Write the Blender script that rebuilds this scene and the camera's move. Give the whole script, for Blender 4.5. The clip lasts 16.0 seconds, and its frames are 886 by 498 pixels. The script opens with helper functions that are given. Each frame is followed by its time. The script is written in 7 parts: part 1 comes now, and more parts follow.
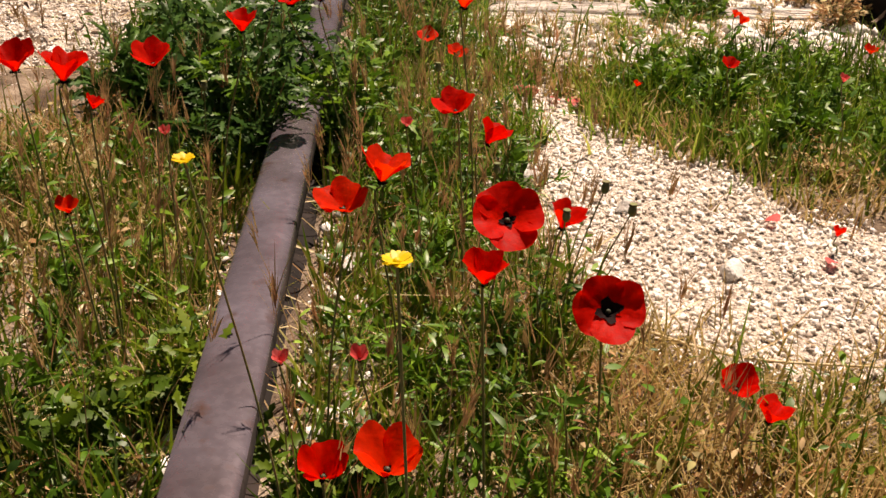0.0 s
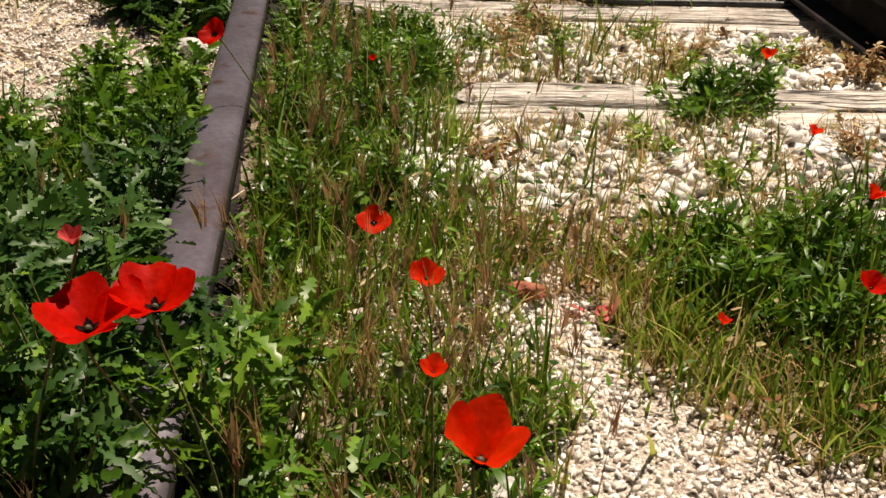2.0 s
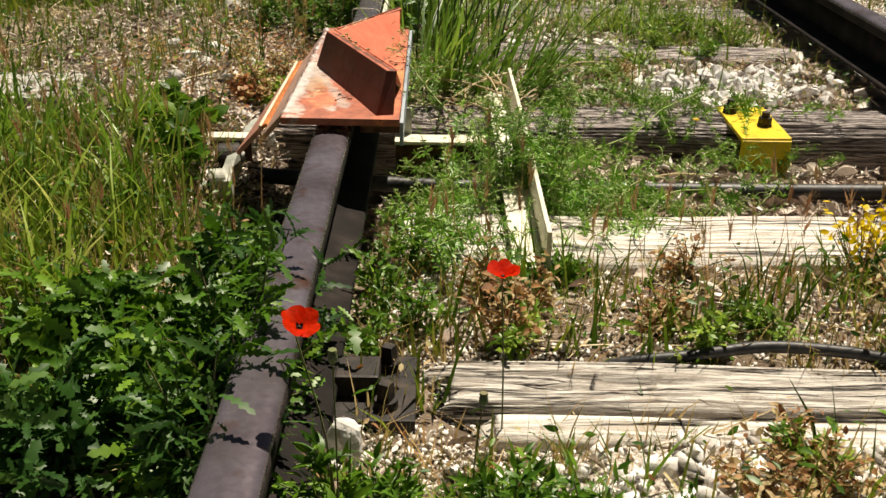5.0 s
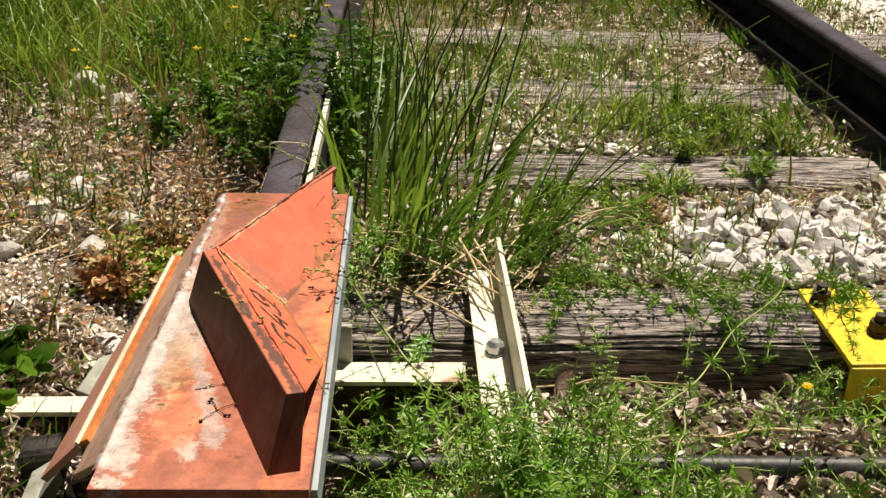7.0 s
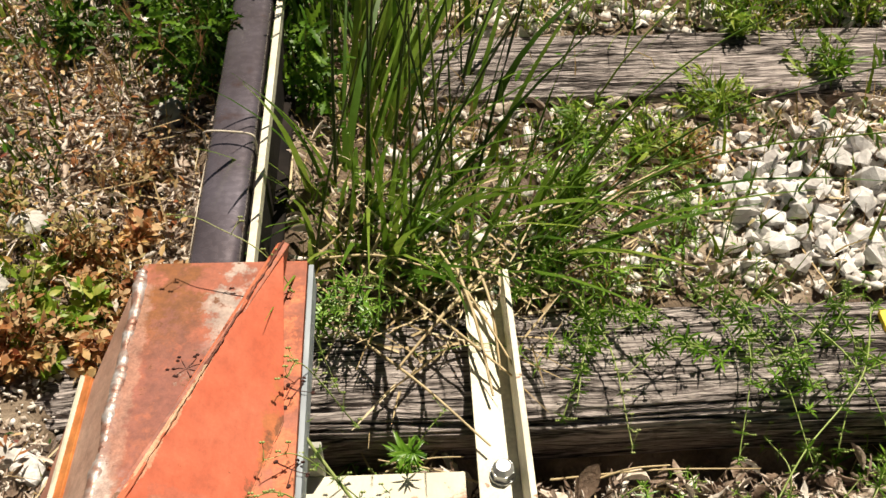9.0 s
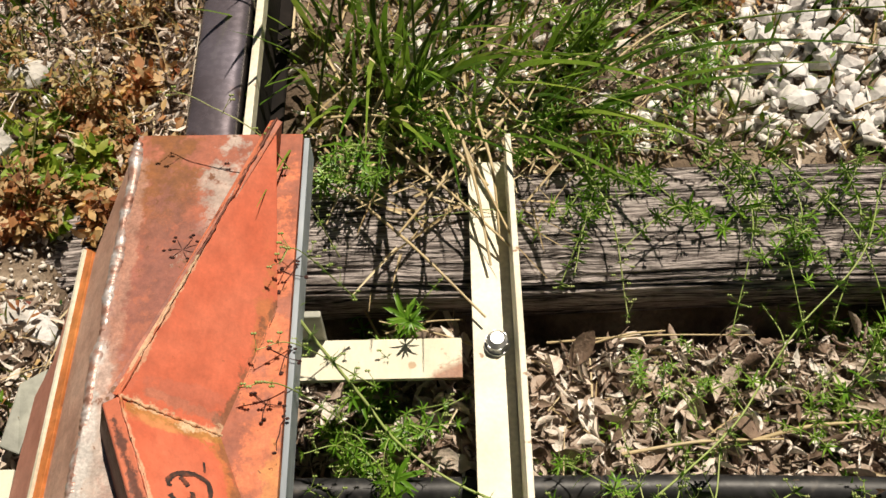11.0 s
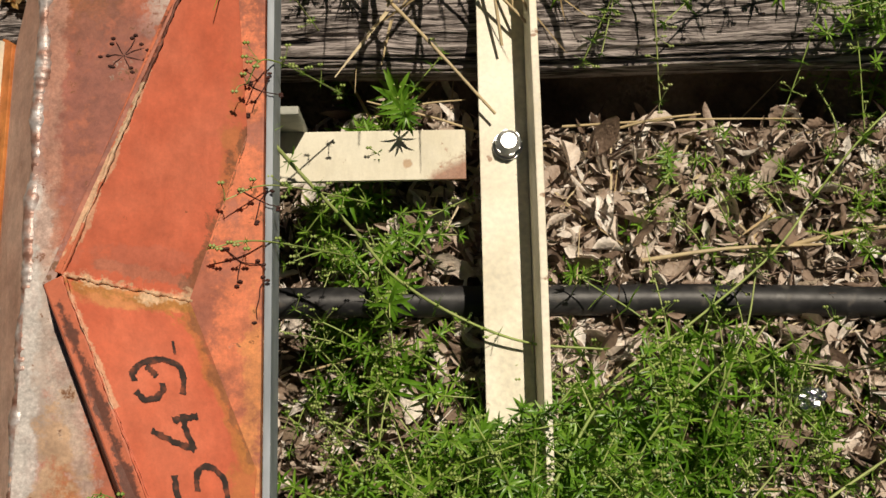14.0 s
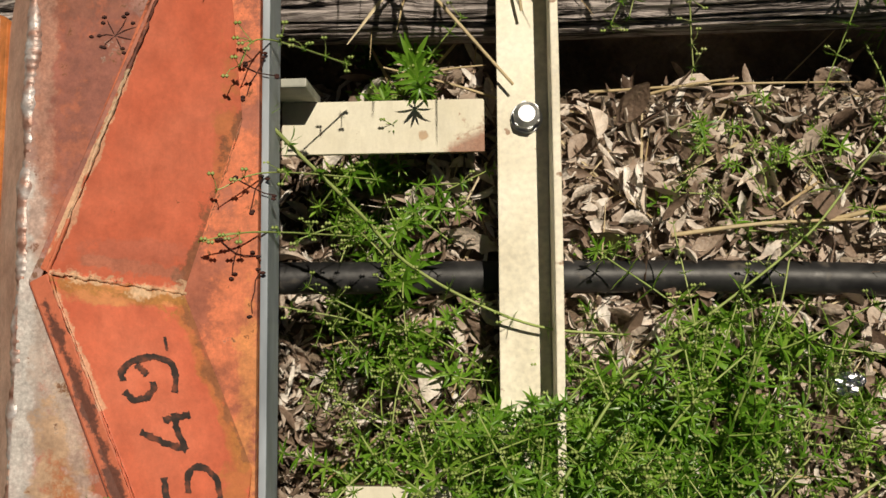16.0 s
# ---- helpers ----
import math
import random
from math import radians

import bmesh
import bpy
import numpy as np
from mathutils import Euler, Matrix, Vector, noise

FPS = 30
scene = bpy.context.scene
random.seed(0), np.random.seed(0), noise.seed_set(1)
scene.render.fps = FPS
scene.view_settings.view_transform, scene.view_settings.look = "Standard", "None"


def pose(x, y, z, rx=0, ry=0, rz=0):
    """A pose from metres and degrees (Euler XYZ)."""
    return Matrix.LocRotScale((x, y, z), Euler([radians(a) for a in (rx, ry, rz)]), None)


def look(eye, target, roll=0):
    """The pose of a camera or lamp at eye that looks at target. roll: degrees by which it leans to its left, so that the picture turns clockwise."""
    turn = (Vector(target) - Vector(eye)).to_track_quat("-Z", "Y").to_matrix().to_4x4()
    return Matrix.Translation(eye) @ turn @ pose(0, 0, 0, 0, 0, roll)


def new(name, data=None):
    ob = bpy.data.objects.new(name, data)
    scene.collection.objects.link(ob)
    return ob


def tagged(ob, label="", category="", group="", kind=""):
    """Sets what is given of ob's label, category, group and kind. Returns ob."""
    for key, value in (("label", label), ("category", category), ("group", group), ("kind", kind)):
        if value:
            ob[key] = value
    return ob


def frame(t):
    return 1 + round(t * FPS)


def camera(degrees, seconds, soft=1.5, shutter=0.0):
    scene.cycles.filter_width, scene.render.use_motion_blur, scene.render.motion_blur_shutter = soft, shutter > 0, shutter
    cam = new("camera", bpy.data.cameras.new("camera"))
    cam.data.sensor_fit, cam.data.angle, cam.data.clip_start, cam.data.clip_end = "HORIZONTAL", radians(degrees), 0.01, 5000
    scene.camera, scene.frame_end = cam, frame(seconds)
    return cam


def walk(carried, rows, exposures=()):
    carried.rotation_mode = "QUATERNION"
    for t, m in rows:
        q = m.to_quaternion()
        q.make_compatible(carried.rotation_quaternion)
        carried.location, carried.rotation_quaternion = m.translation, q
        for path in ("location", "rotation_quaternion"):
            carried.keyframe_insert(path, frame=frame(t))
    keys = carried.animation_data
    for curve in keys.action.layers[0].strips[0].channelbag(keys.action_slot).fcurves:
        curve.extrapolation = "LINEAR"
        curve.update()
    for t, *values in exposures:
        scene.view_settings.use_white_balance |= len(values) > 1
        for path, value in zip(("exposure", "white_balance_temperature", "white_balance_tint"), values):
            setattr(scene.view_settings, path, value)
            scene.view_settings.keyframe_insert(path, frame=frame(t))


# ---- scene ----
cam = camera(46.00, 16.0)
# seconds, x, y, z, then the turn about x, y and z in degrees
PATH = [
    (0.0, 0.166, -0.757, 0.755, 62.548, -1.898, -1.847),
    (0.5, 0.143, -0.544, 0.763, 62.550, -2.629, -3.359),
    (1.0, 0.176, -0.321, 0.737, 62.401, -3.255, -4.840),
    (1.5, 0.215, -0.098, 0.761, 61.010, -3.051, -5.606),
    (2.0, 0.172, 0.174, 0.771, 60.744, -2.981, -5.195),
    (2.5, 0.162, 0.398, 0.768, 61.757, -1.659, -2.447),
    (3.0, 0.210, 0.668, 0.784, 62.114, -1.412, -1.030),
    (3.5, 0.182, 0.894, 0.768, 63.266, -2.240, -2.054),
    (4.0, 0.122, 1.136, 0.775, 64.271, -1.779, -2.066),
    (4.5, 0.146, 1.396, 0.765, 65.219, -0.979, -0.561),
    (4.7, 0.168, 1.482, 0.765, 65.688, -1.082, -0.277),
    (6.8, 0.231, 2.551, 0.805, 65.274, -0.116, -1.168),
    (7.0, 0.224, 2.650, 0.850, 64.854, -1.205, -1.858),
    (7.5, 0.226, 2.857, 0.922, 64.182, 0.139, -3.623),
    (8.0, 0.282, 3.067, 0.998, 58.532, 0.982, -0.777),
    (8.5, 0.273, 3.239, 1.068, 52.633, -0.079, -0.716),
    (8.7, 0.255, 3.316, 1.106, 49.003, -0.168, -2.698),
    (10.8, 0.312, 3.480, 1.228, 33.239, 0.694, -1.212),
    (11.0, 0.317, 3.488, 1.229, 31.720, 1.090, -0.848),
    (11.5, 0.308, 3.495, 1.218, 28.626, 1.197, -0.871),
    (12.0, 0.311, 3.507, 1.209, 25.308, 1.227, -1.477),
    (12.5, 0.328, 3.548, 1.195, 22.125, 0.805, -0.528),
    (13.0, 0.301, 3.652, 1.167, 18.612, 1.212, -3.570),
    (13.5, 0.279, 3.723, 1.137, 15.127, 0.202, -3.349),
    (14.0, 0.286, 3.784, 1.124, 10.245, -0.427, -1.140),
    (14.5, 0.316, 3.832, 1.107, 6.967, 1.019, 0.230),
    (15.0, 0.334, 3.852, 1.092, 5.521, 2.657, 0.652),
    (15.5, 0.343, 3.852, 1.086, 5.474, 3.179, 0.822),
    (16.0, 0.351, 3.856, 1.085, 5.739, 3.564, -0.458),
]
walk(cam, [(r[0], pose(*r[1:])) for r in PATH], exposures=[(0.0, 0.66, 8150, 25), (2.0, 0.46, 7600, 16), (3.0, 0.48, 7500, 11), (4.7, 0.44, 7400, 9), (7.0, 0.36, 7400, 10), (11.0, 0.05, 7350, 11.5), (12.5, -0.28, 7550, 13), (16.0, -0.42, 7450, 10.5)])

# ---- world and sun: high midday sun, ahead and a little to the right ----
SUN_AZ, SUN_EL = radians(29), radians(66)
world = bpy.data.worlds.new("sky")
scene.world = world
world.use_nodes = True
wn = world.node_tree.nodes
sky = wn.new("ShaderNodeTexSky")
sky.sky_type, sky.sun_disc = "NISHITA", False
sky.sun_elevation, sky.sun_rotation = SUN_EL, SUN_AZ
wn["Background"].inputs["Strength"].default_value = 0.013
world.node_tree.links.new(sky.outputs[0], wn["Background"].inputs[0])
sun = new("sun", bpy.data.lights.new("sun", "SUN"))
sun.data.energy, sun.data.angle, sun.data.color = 5.0, radians(0.55), (1.0, 0.95, 0.86)
sdir = Vector((math.sin(SUN_AZ) * math.cos(SUN_EL), math.cos(SUN_AZ) * math.cos(SUN_EL), math.sin(SUN_EL)))
sun.matrix_world = look(sdir * 30, (0, 0, 0))

RNG = np.random.default_rng(7)
U = RNG.uniform


# ---- materials ----
def mat(name, cols, scale=20.0, rough=0.7, metal=0.0, island=0.0, obj=0.0, bump=0.3, bscale=80.0, depth=0.004,
        stretch=(1, 1, 1), trans=0.0, spread=(0.3, 0.7), detail=6, spots=None, gloss_var=0.15, spec=0.5, tone_span=(0.65, 1.35)):
    """Noise-mixed colours, with a second finer noise for tone and relief. island/obj: share of a random value per piece."""
    m = bpy.data.materials.new(name)
    m.use_nodes = True
    n, l = m.node_tree.nodes, m.node_tree.links
    p, out = n["Principled BSDF"], n["Material Output"]
    geo = n.new("ShaderNodeNewGeometry")
    mp = n.new("ShaderNodeMapping")
    mp.inputs["Scale"].default_value = stretch
    l.new(geo.outputs["Position"], mp.inputs[0])
    big = n.new("ShaderNodeTexNoise")
    big.inputs["Scale"].default_value, big.inputs["Detail"].default_value = scale, detail
    l.new(mp.outputs[0], big.inputs["Vector"])
    fine = n.new("ShaderNodeTexNoise")
    fine.inputs["Scale"].default_value, fine.inputs["Detail"].default_value = bscale, 8
    l.new(mp.outputs[0], fine.inputs["Vector"])
    rng = n.new("ShaderNodeMapRange")
    rng.inputs[1].default_value, rng.inputs[2].default_value = spread
    l.new(big.outputs["Fac"], rng.inputs[0])
    fac = rng.outputs[0]
    share = max(island, obj)
    if share:
        if island:
            rnd = geo.outputs["Random Per Island"]
        else:
            rnd = n.new("ShaderNodeObjectInfo").outputs["Random"]
        mx = n.new("ShaderNodeMix")
        mx.inputs[0].default_value = share
        l.new(fac, mx.inputs[2])
        l.new(rnd, mx.inputs[3])
        fac = mx.outputs[0]
    ramp = n.new("ShaderNodeValToRGB")
    els = ramp.color_ramp.elements
    while len(els) < len(cols):
        els.new(0.5)
    for i, c in enumerate(cols):
        els[i].position, els[i].color = i / (len(cols) - 1), (*c, 1)
    l.new(fac, ramp.inputs[0])
    tone = n.new("ShaderNodeMapRange")
    tone.inputs[3].default_value, tone.inputs[4].default_value = tone_span
    l.new(fine.outputs["Fac"], tone.inputs[0])
    mul = n.new("ShaderNodeVectorMath")
    mul.operation = "MULTIPLY"
    l.new(ramp.outputs[0], mul.inputs[0])
    l.new(tone.outputs[0], mul.inputs[1])
    col = mul.outputs[0]
    if spots:
        sc, lo, hi, sp = spots
        sn = n.new("ShaderNodeTexNoise")
        sn.inputs["Scale"].default_value, sn.inputs["Detail"].default_value = sc, 5
        l.new(mp.outputs[0], sn.inputs["Vector"])
        sr = n.new("ShaderNodeMapRange")
        sr.inputs[1].default_value, sr.inputs[2].default_value = lo, hi
        l.new(sn.outputs["Fac"], sr.inputs[0])
        cm = n.new("ShaderNodeMix")
        cm.data_type = "RGBA"
        l.new(sr.outputs[0], cm.inputs[0])
        l.new(col, cm.inputs[6])
        cm.inputs[7].default_value = (*sp, 1)
        col = cm.outputs[2]
    l.new(col, p.inputs["Base Color"])
    rr = n.new("ShaderNodeMapRange")
    rr.inputs[3].default_value, rr.inputs[4].default_value = max(rough - gloss_var, 0.05), min(rough + gloss_var, 1)
    l.new(fine.outputs["Fac"], rr.inputs[0])
    l.new(rr.outputs[0], p.inputs["Roughness"])
    p.inputs["Metallic"].default_value = metal
    p.inputs["Specular IOR Level"].default_value = spec
    if bump:
        b = n.new("ShaderNodeBump")
        b.inputs["Strength"].default_value, b.inputs["Distance"].default_value = bump, depth
        l.new(fine.outputs["Fac"], b.inputs["Height"])
        l.new(b.outputs[0], p.inputs["Normal"])
    if trans:
        t = n.new("ShaderNodeBsdfTranslucent")
        l.new(col, t.inputs[0])
        ms = n.new("ShaderNodeMixShader")
        ms.inputs[0].default_value = trans
        l.new(p.outputs[0], ms.inputs[1])
        l.new(t.outputs[0], ms.inputs[2])
        l.new(ms.outputs[0], out.inputs[0])
    return m


M_SOIL = mat("dry_soil", [(0.070, 0.048, 0.034), (0.19, 0.14, 0.10), (0.38, 0.31, 0.24)], 9, 0.95, bump=0.8, bscale=140, depth=0.01, spec=0.2)
M_GRAVEL = mat("limestone_gravel", [(0.38, 0.30, 0.24), (0.68, 0.61, 0.54), (0.84, 0.80, 0.75), (0.93, 0.91, 0.89)], 30, 0.85, island=0.8, bump=0.4, bscale=150, depth=0.003, spec=0.3)
M_GRIT = mat("limestone_grit", [(0.22, 0.165, 0.125), (0.50, 0.43, 0.36), (0.76, 0.71, 0.65)], 190, 0.9, bump=1.0, bscale=260, depth=0.006, spec=0.2, tone_span=(0.5, 1.4))
M_BALLAST = mat("limestone_ballast", [(0.50, 0.45, 0.41), (0.77, 0.74, 0.70), (0.90, 0.89, 0.87)], 25, 0.85, island=0.6, bump=0.5, bscale=120, depth=0.004, spec=0.3)
M_ROCK = mat("limestone_rock", [(0.34, 0.32, 0.30), (0.58, 0.56, 0.53), (0.78, 0.76, 0.74)], 26, 0.85, obj=0.4, bump=0.8, bscale=70, depth=0.008, spec=0.3)
M_ROCK_WHITE = mat("white_limestone", [(0.46, 0.42, 0.41), (0.68, 0.66, 0.65), (0.85, 0.84, 0.84)], 30, 0.85, obj=0.45, bump=0.6, bscale=110, depth=0.004, spec=0.3)
M_RAIL = mat("rail_steel", [(0.120, 0.096, 0.106), (0.180, 0.155, 0.182), (0.245, 0.220, 0.268)], 7, 0.27, 0.60, bump=0.06, bscale=90, depth=0.001, spots=(22, 0.60, 0.75, (0.12, 0.06, 0.04)), tone_span=(0.85, 1.15), gloss_var=0.08)
# rust taken down to near black: the shade below the rail head is in the colour
M_RAIL_RUST_SHADED = mat("rusty_shaded_rail_web", [(0.006, 0.005, 0.005), (0.014, 0.011, 0.010), (0.034, 0.025, 0.023)], 14, 0.9, bump=0.4, bscale=120, depth=0.002, spec=0.2)
M_RUST = mat("rusty_iron", [(0.05, 0.025, 0.018), (0.12, 0.06, 0.035), (0.20, 0.11, 0.065)], 30, 0.85, 0.1, bump=0.5, bscale=140, depth=0.002)


def links_of(m):
    m.use_nodes = True
    n, l = m.node_tree.nodes, m.node_tree.links
    return n, l, n["Principled BSDF"]


def noise_of(n, l, vec, scale, detail=6, rough=0.55):
    t = n.new("ShaderNodeTexNoise")
    t.inputs["Scale"].default_value, t.inputs["Detail"].default_value, t.inputs["Roughness"].default_value = scale, detail, rough
    l.new(vec, t.inputs["Vector"])
    return t.outputs["Fac"]


def span(n, l, val, lo, hi, a=0.0, c=1.0):
    r = n.new("ShaderNodeMapRange")
    for k, x in ((1, lo), (2, hi), (3, a), (4, c)):
        r.inputs[k].default_value = x
    l.new(val, r.inputs[0])
    return r.outputs[0]


def calc(n, l, op, a, c):
    m = n.new("ShaderNodeMath")
    m.operation = op
    for k, x in ((0, a), (1, c)):
        if isinstance(x, (int, float)):
            m.inputs[k].default_value = x
        else:
            l.new(x, m.inputs[k])
    return m.outputs[0]


def blend(n, l, fac, a, c):
    m = n.new("ShaderNodeMix")
    m.data_type = "RGBA"
    for k, x in ((0, fac), (6, a), (7, c)):
        if isinstance(x, tuple):
            m.inputs[k].default_value = (*x, 1)
        else:
            l.new(x, m.inputs[k])
    return m.outputs[2]


def timber(name, dark, mid, pale, stain, crack=0.020, fibre=150):
    """Weathered wood: fibres along x that wander, thin dark checks, broad stains."""
    m = bpy.data.materials.new(name)
    n, l, p = links_of(m)
    geo = n.new("ShaderNodeNewGeometry")
    pos = geo.outputs["Position"]
    warp = n.new("ShaderNodeTexNoise")
    warp.inputs["Scale"].default_value, warp.inputs["Detail"].default_value = 5.0, 3
    l.new(pos, warp.inputs["Vector"])
    sub = n.new("ShaderNodeVectorMath")
    sub.operation = "MULTIPLY_ADD"
    l.new(warp.outputs["Color"], sub.inputs[0])
    sub.inputs[1].default_value = (0.0, 0.022, 0.022)
    l.new(pos, sub.inputs[2])
    st = n.new("ShaderNodeMapping")
    st.inputs["Scale"].default_value = (0.055, 1, 1)
    l.new(sub.outputs[0], st.inputs[0])
    g1 = noise_of(n, l, st.outputs[0], fibre, 9, 0.65)
    g2 = noise_of(n, l, st.outputs[0], fibre * 0.27, 5, 0.5)
    broad = noise_of(n, l, pos, 7, 6, 0.6)
    line = span(n, l, calc(n, l, "ABSOLUTE", calc(n, l, "SUBTRACT", g2, 0.5), 0.0), 0.0, crack, 1.0, 0.0)
    gate = span(n, l, noise_of(n, l, st.outputs[0], fibre * 0.15, 3), 0.41, 0.53)
    line = calc(n, l, "MULTIPLY", line, gate)
    col = blend(n, l, span(n, l, g1, 0.40, 0.60), dark, pale)
    col = blend(n, l, span(n, l, broad, 0.35, 0.65, 0.0, 0.5), col, mid)
    hair = span(n, l, calc(n, l, "ABSOLUTE", calc(n, l, "SUBTRACT", g1, 0.47), 0.0), 0.0, 0.016, 0.8, 0.0)
    col = blend(n, l, hair, col, tuple(0.3 * q for q in dark))
    col = blend(n, l, span(n, l, noise_of(n, l, pos, 16, 8, 0.65), 0.56, 0.70, 0.0, 0.7), col, stain)
    col = blend(n, l, line, col, (0.012, 0.009, 0.007))
    l.new(col, p.inputs["Base Color"])
    p.inputs["Roughness"].default_value, p.inputs["Specular IOR Level"].default_value = 0.9, 0.2
    hgt = calc(n, l, "SUBTRACT", calc(n, l, "MULTIPLY", g1, 0.8), line)
    bp = n.new("ShaderNodeBump")
    bp.inputs["Strength"].default_value, bp.inputs["Distance"].default_value = 1.0, 0.006
    l.new(hgt, bp.inputs["Height"])
    l.new(bp.outputs[0], p.inputs["Normal"])
    return m


M_WOOD_PALE = timber("bleached_timber", (0.27, 0.225, 0.19), (0.55, 0.50, 0.45), (0.80, 0.77, 0.72), (0.28, 0.21, 0.16), 0.045, 190)
M_WOOD_GREY = timber("grey_timber", (0.075, 0.060, 0.055), (0.32, 0.275, 0.26), (0.72, 0.64, 0.62), (0.10, 0.072, 0.062), 0.060, 300)
M_WOOD_WHITE = timber("whitewashed_timber", (0.46, 0.40, 0.34), (0.68, 0.64, 0.585), (0.82, 0.79, 0.745), (0.30, 0.22, 0.15), 0.030, 90)


def paint(name, base, fade, bare, rust, worn=0.0, rusty=0.0, areas=(), fine=1.0, mottle=0.12, lines=(), grain=0.10):
    """Brushed orange paint: sun-faded, chipped to grey metal and rust. areas: (colour, x, y, rx, ry, share) of older
    stains;
    lines: (colour, ax, ay, bx, by, width, share, ragged) of stains and painted highlights along seams."""
    m = bpy.data.materials.new(name)
    n, l, p = links_of(m)
    pos = n.new("ShaderNodeNewGeometry").outputs["Position"]
    soft = noise_of(n, l, pos, 9, 5, 0.6)
    grit = noise_of(n, l, pos, 260, 6, 0.7)
    chip = noise_of(n, l, pos, 34 * fine, 12, 0.72)
    flake = noise_of(n, l, pos, 17 * fine, 14, 0.75)
    brush = n.new("ShaderNodeMapping")
    brush.inputs["Scale"].default_value = (1.0, 0.25, 1.0)
    l.new(pos, brush.inputs[0])
    streak = noise_of(n, l, brush.outputs[0], 60, 8, 0.7)
    col = blend(n, l, span(n, l, soft, 0.3, 0.7), base, fade)
    col = blend(n, l, span(n, l, streak, 0.45, 0.75, 0.0, 0.45), col, tuple(0.72 * c for c in base))
    xyz = n.new("ShaderNodeSeparateXYZ")
    l.new(pos, xyz.inputs[0])
    for c, ax, ay, rx, ry, share in areas:
        dx = calc(n, l, "DIVIDE", calc(n, l, "SUBTRACT", xyz.outputs[0], ax), rx)
        dy = calc(n, l, "DIVIDE", calc(n, l, "SUBTRACT", xyz.outputs[1], ay), ry)
        d = calc(n, l, "ADD", calc(n, l, "MULTIPLY", dx, dx), calc(n, l, "MULTIPLY", dy, dy))
        near = span(n, l, d, 0.0, 2.2, 0.55, -1.0)
        speck = calc(n, l, "ADD", calc(n, l, "MULTIPLY", calc(n, l, "SUBTRACT", flake, 0.5), 3.4), calc(n, l, "MULTIPLY", calc(n, l, "SUBTRACT", chip, 0.5), 2.2))
        k = span(n, l, calc(n, l, "ADD", speck, near), -0.05, 0.40, 0.0, share)
        mottled = blend(n, l, span(n, l, chip, 0.35, 0.65), tuple(0.62 * q for q in c), tuple(min(1.25 * q, 0.9) for q in c))
        col = blend(n, l, k, col, mottled)
    for c, ax, ay, bx, by, wide, share, ragged in lines:
        ll = (bx - ax) ** 2 + (by - ay) ** 2
        px, py = calc(n, l, "SUBTRACT", xyz.outputs[0], ax), calc(n, l, "SUBTRACT", xyz.outputs[1], ay)
        t = calc(n, l, "ADD", calc(n, l, "MULTIPLY", px, (bx - ax) / ll), calc(n, l, "MULTIPLY", py, (by - ay) / ll))
        t = calc(n, l, "MINIMUM", calc(n, l, "MAXIMUM", t, 0.0), 1.0)
        ex, ey = calc(n, l, "SUBTRACT", px, calc(n, l, "MULTIPLY", t, bx - ax)), calc(n, l, "SUBTRACT", py, calc(n, l, "MULTIPLY", t, by - ay))
        d = calc(n, l, "SQRT", calc(n, l, "ADD", calc(n, l, "MULTIPLY", ex, ex), calc(n, l, "MULTIPLY", ey, ey)), 0.0)
        wob = calc(n, l, "ADD", calc(n, l, "MULTIPLY", calc(n, l, "SUBTRACT", flake, 0.5), ragged * 5.0), calc(n, l, "MULTIPLY", calc(n, l, "SUBTRACT", chip, 0.5), ragged * 3.0))
        k = span(n, l, calc(n, l, "ADD", calc(n, l, "DIVIDE", d, wide), wob), 0.55, 1.15, share, 0.0)
        col = blend(n, l, k, col, blend(n, l, span(n, l, grit, 0.3, 0.7), tuple(0.75 * q for q in c), tuple(min(1.2 * q, 0.9) for q in c)))
    mott = n.new("ShaderNodeVectorMath")
    mott.operation = "MULTIPLY"
    l.new(col, mott.inputs[0])
    l.new(span(n, l, noise_of(n, l, pos, 42, 10, 0.7), 0.34, 0.66, 1 - mottle, 1 + mottle), mott.inputs[1])
    col = mott.outputs[0]
    if worn:
        col = blend(n, l, span(n, l, flake, 0.66 - 0.2 * worn, 0.70 - 0.2 * worn, 0.0, 0.85), col, bare)
    if rusty:
        col = blend(n, l, span(n, l, chip, 0.68 - 0.2 * rusty, 0.71 - 0.2 * rusty, 0.0, 0.9), col, rust)
    tone = n.new("ShaderNodeVectorMath")
    tone.operation = "MULTIPLY"
    l.new(col, tone.inputs[0])
    l.new(span(n, l, grit, 0.30, 0.70, 1 - grain, 1 + grain), tone.inputs[1])
    l.new(tone.outputs[0], p.inputs["Base Color"])
    l.new(span(n, l, chip, 0.3, 0.7, 0.48, 0.8), p.inputs["Roughness"])
    bp = n.new("ShaderNodeBump")
    bp.inputs["Strength"].default_value, bp.inputs["Distance"].default_value = 0.35, 0.0012
    l.new(calc(n, l, "ADD", chip, calc(n, l, "MULTIPLY", grit, 0.35)), bp.inputs["Height"])
    l.new(bp.outputs[0], p.inputs["Normal"])
    return m


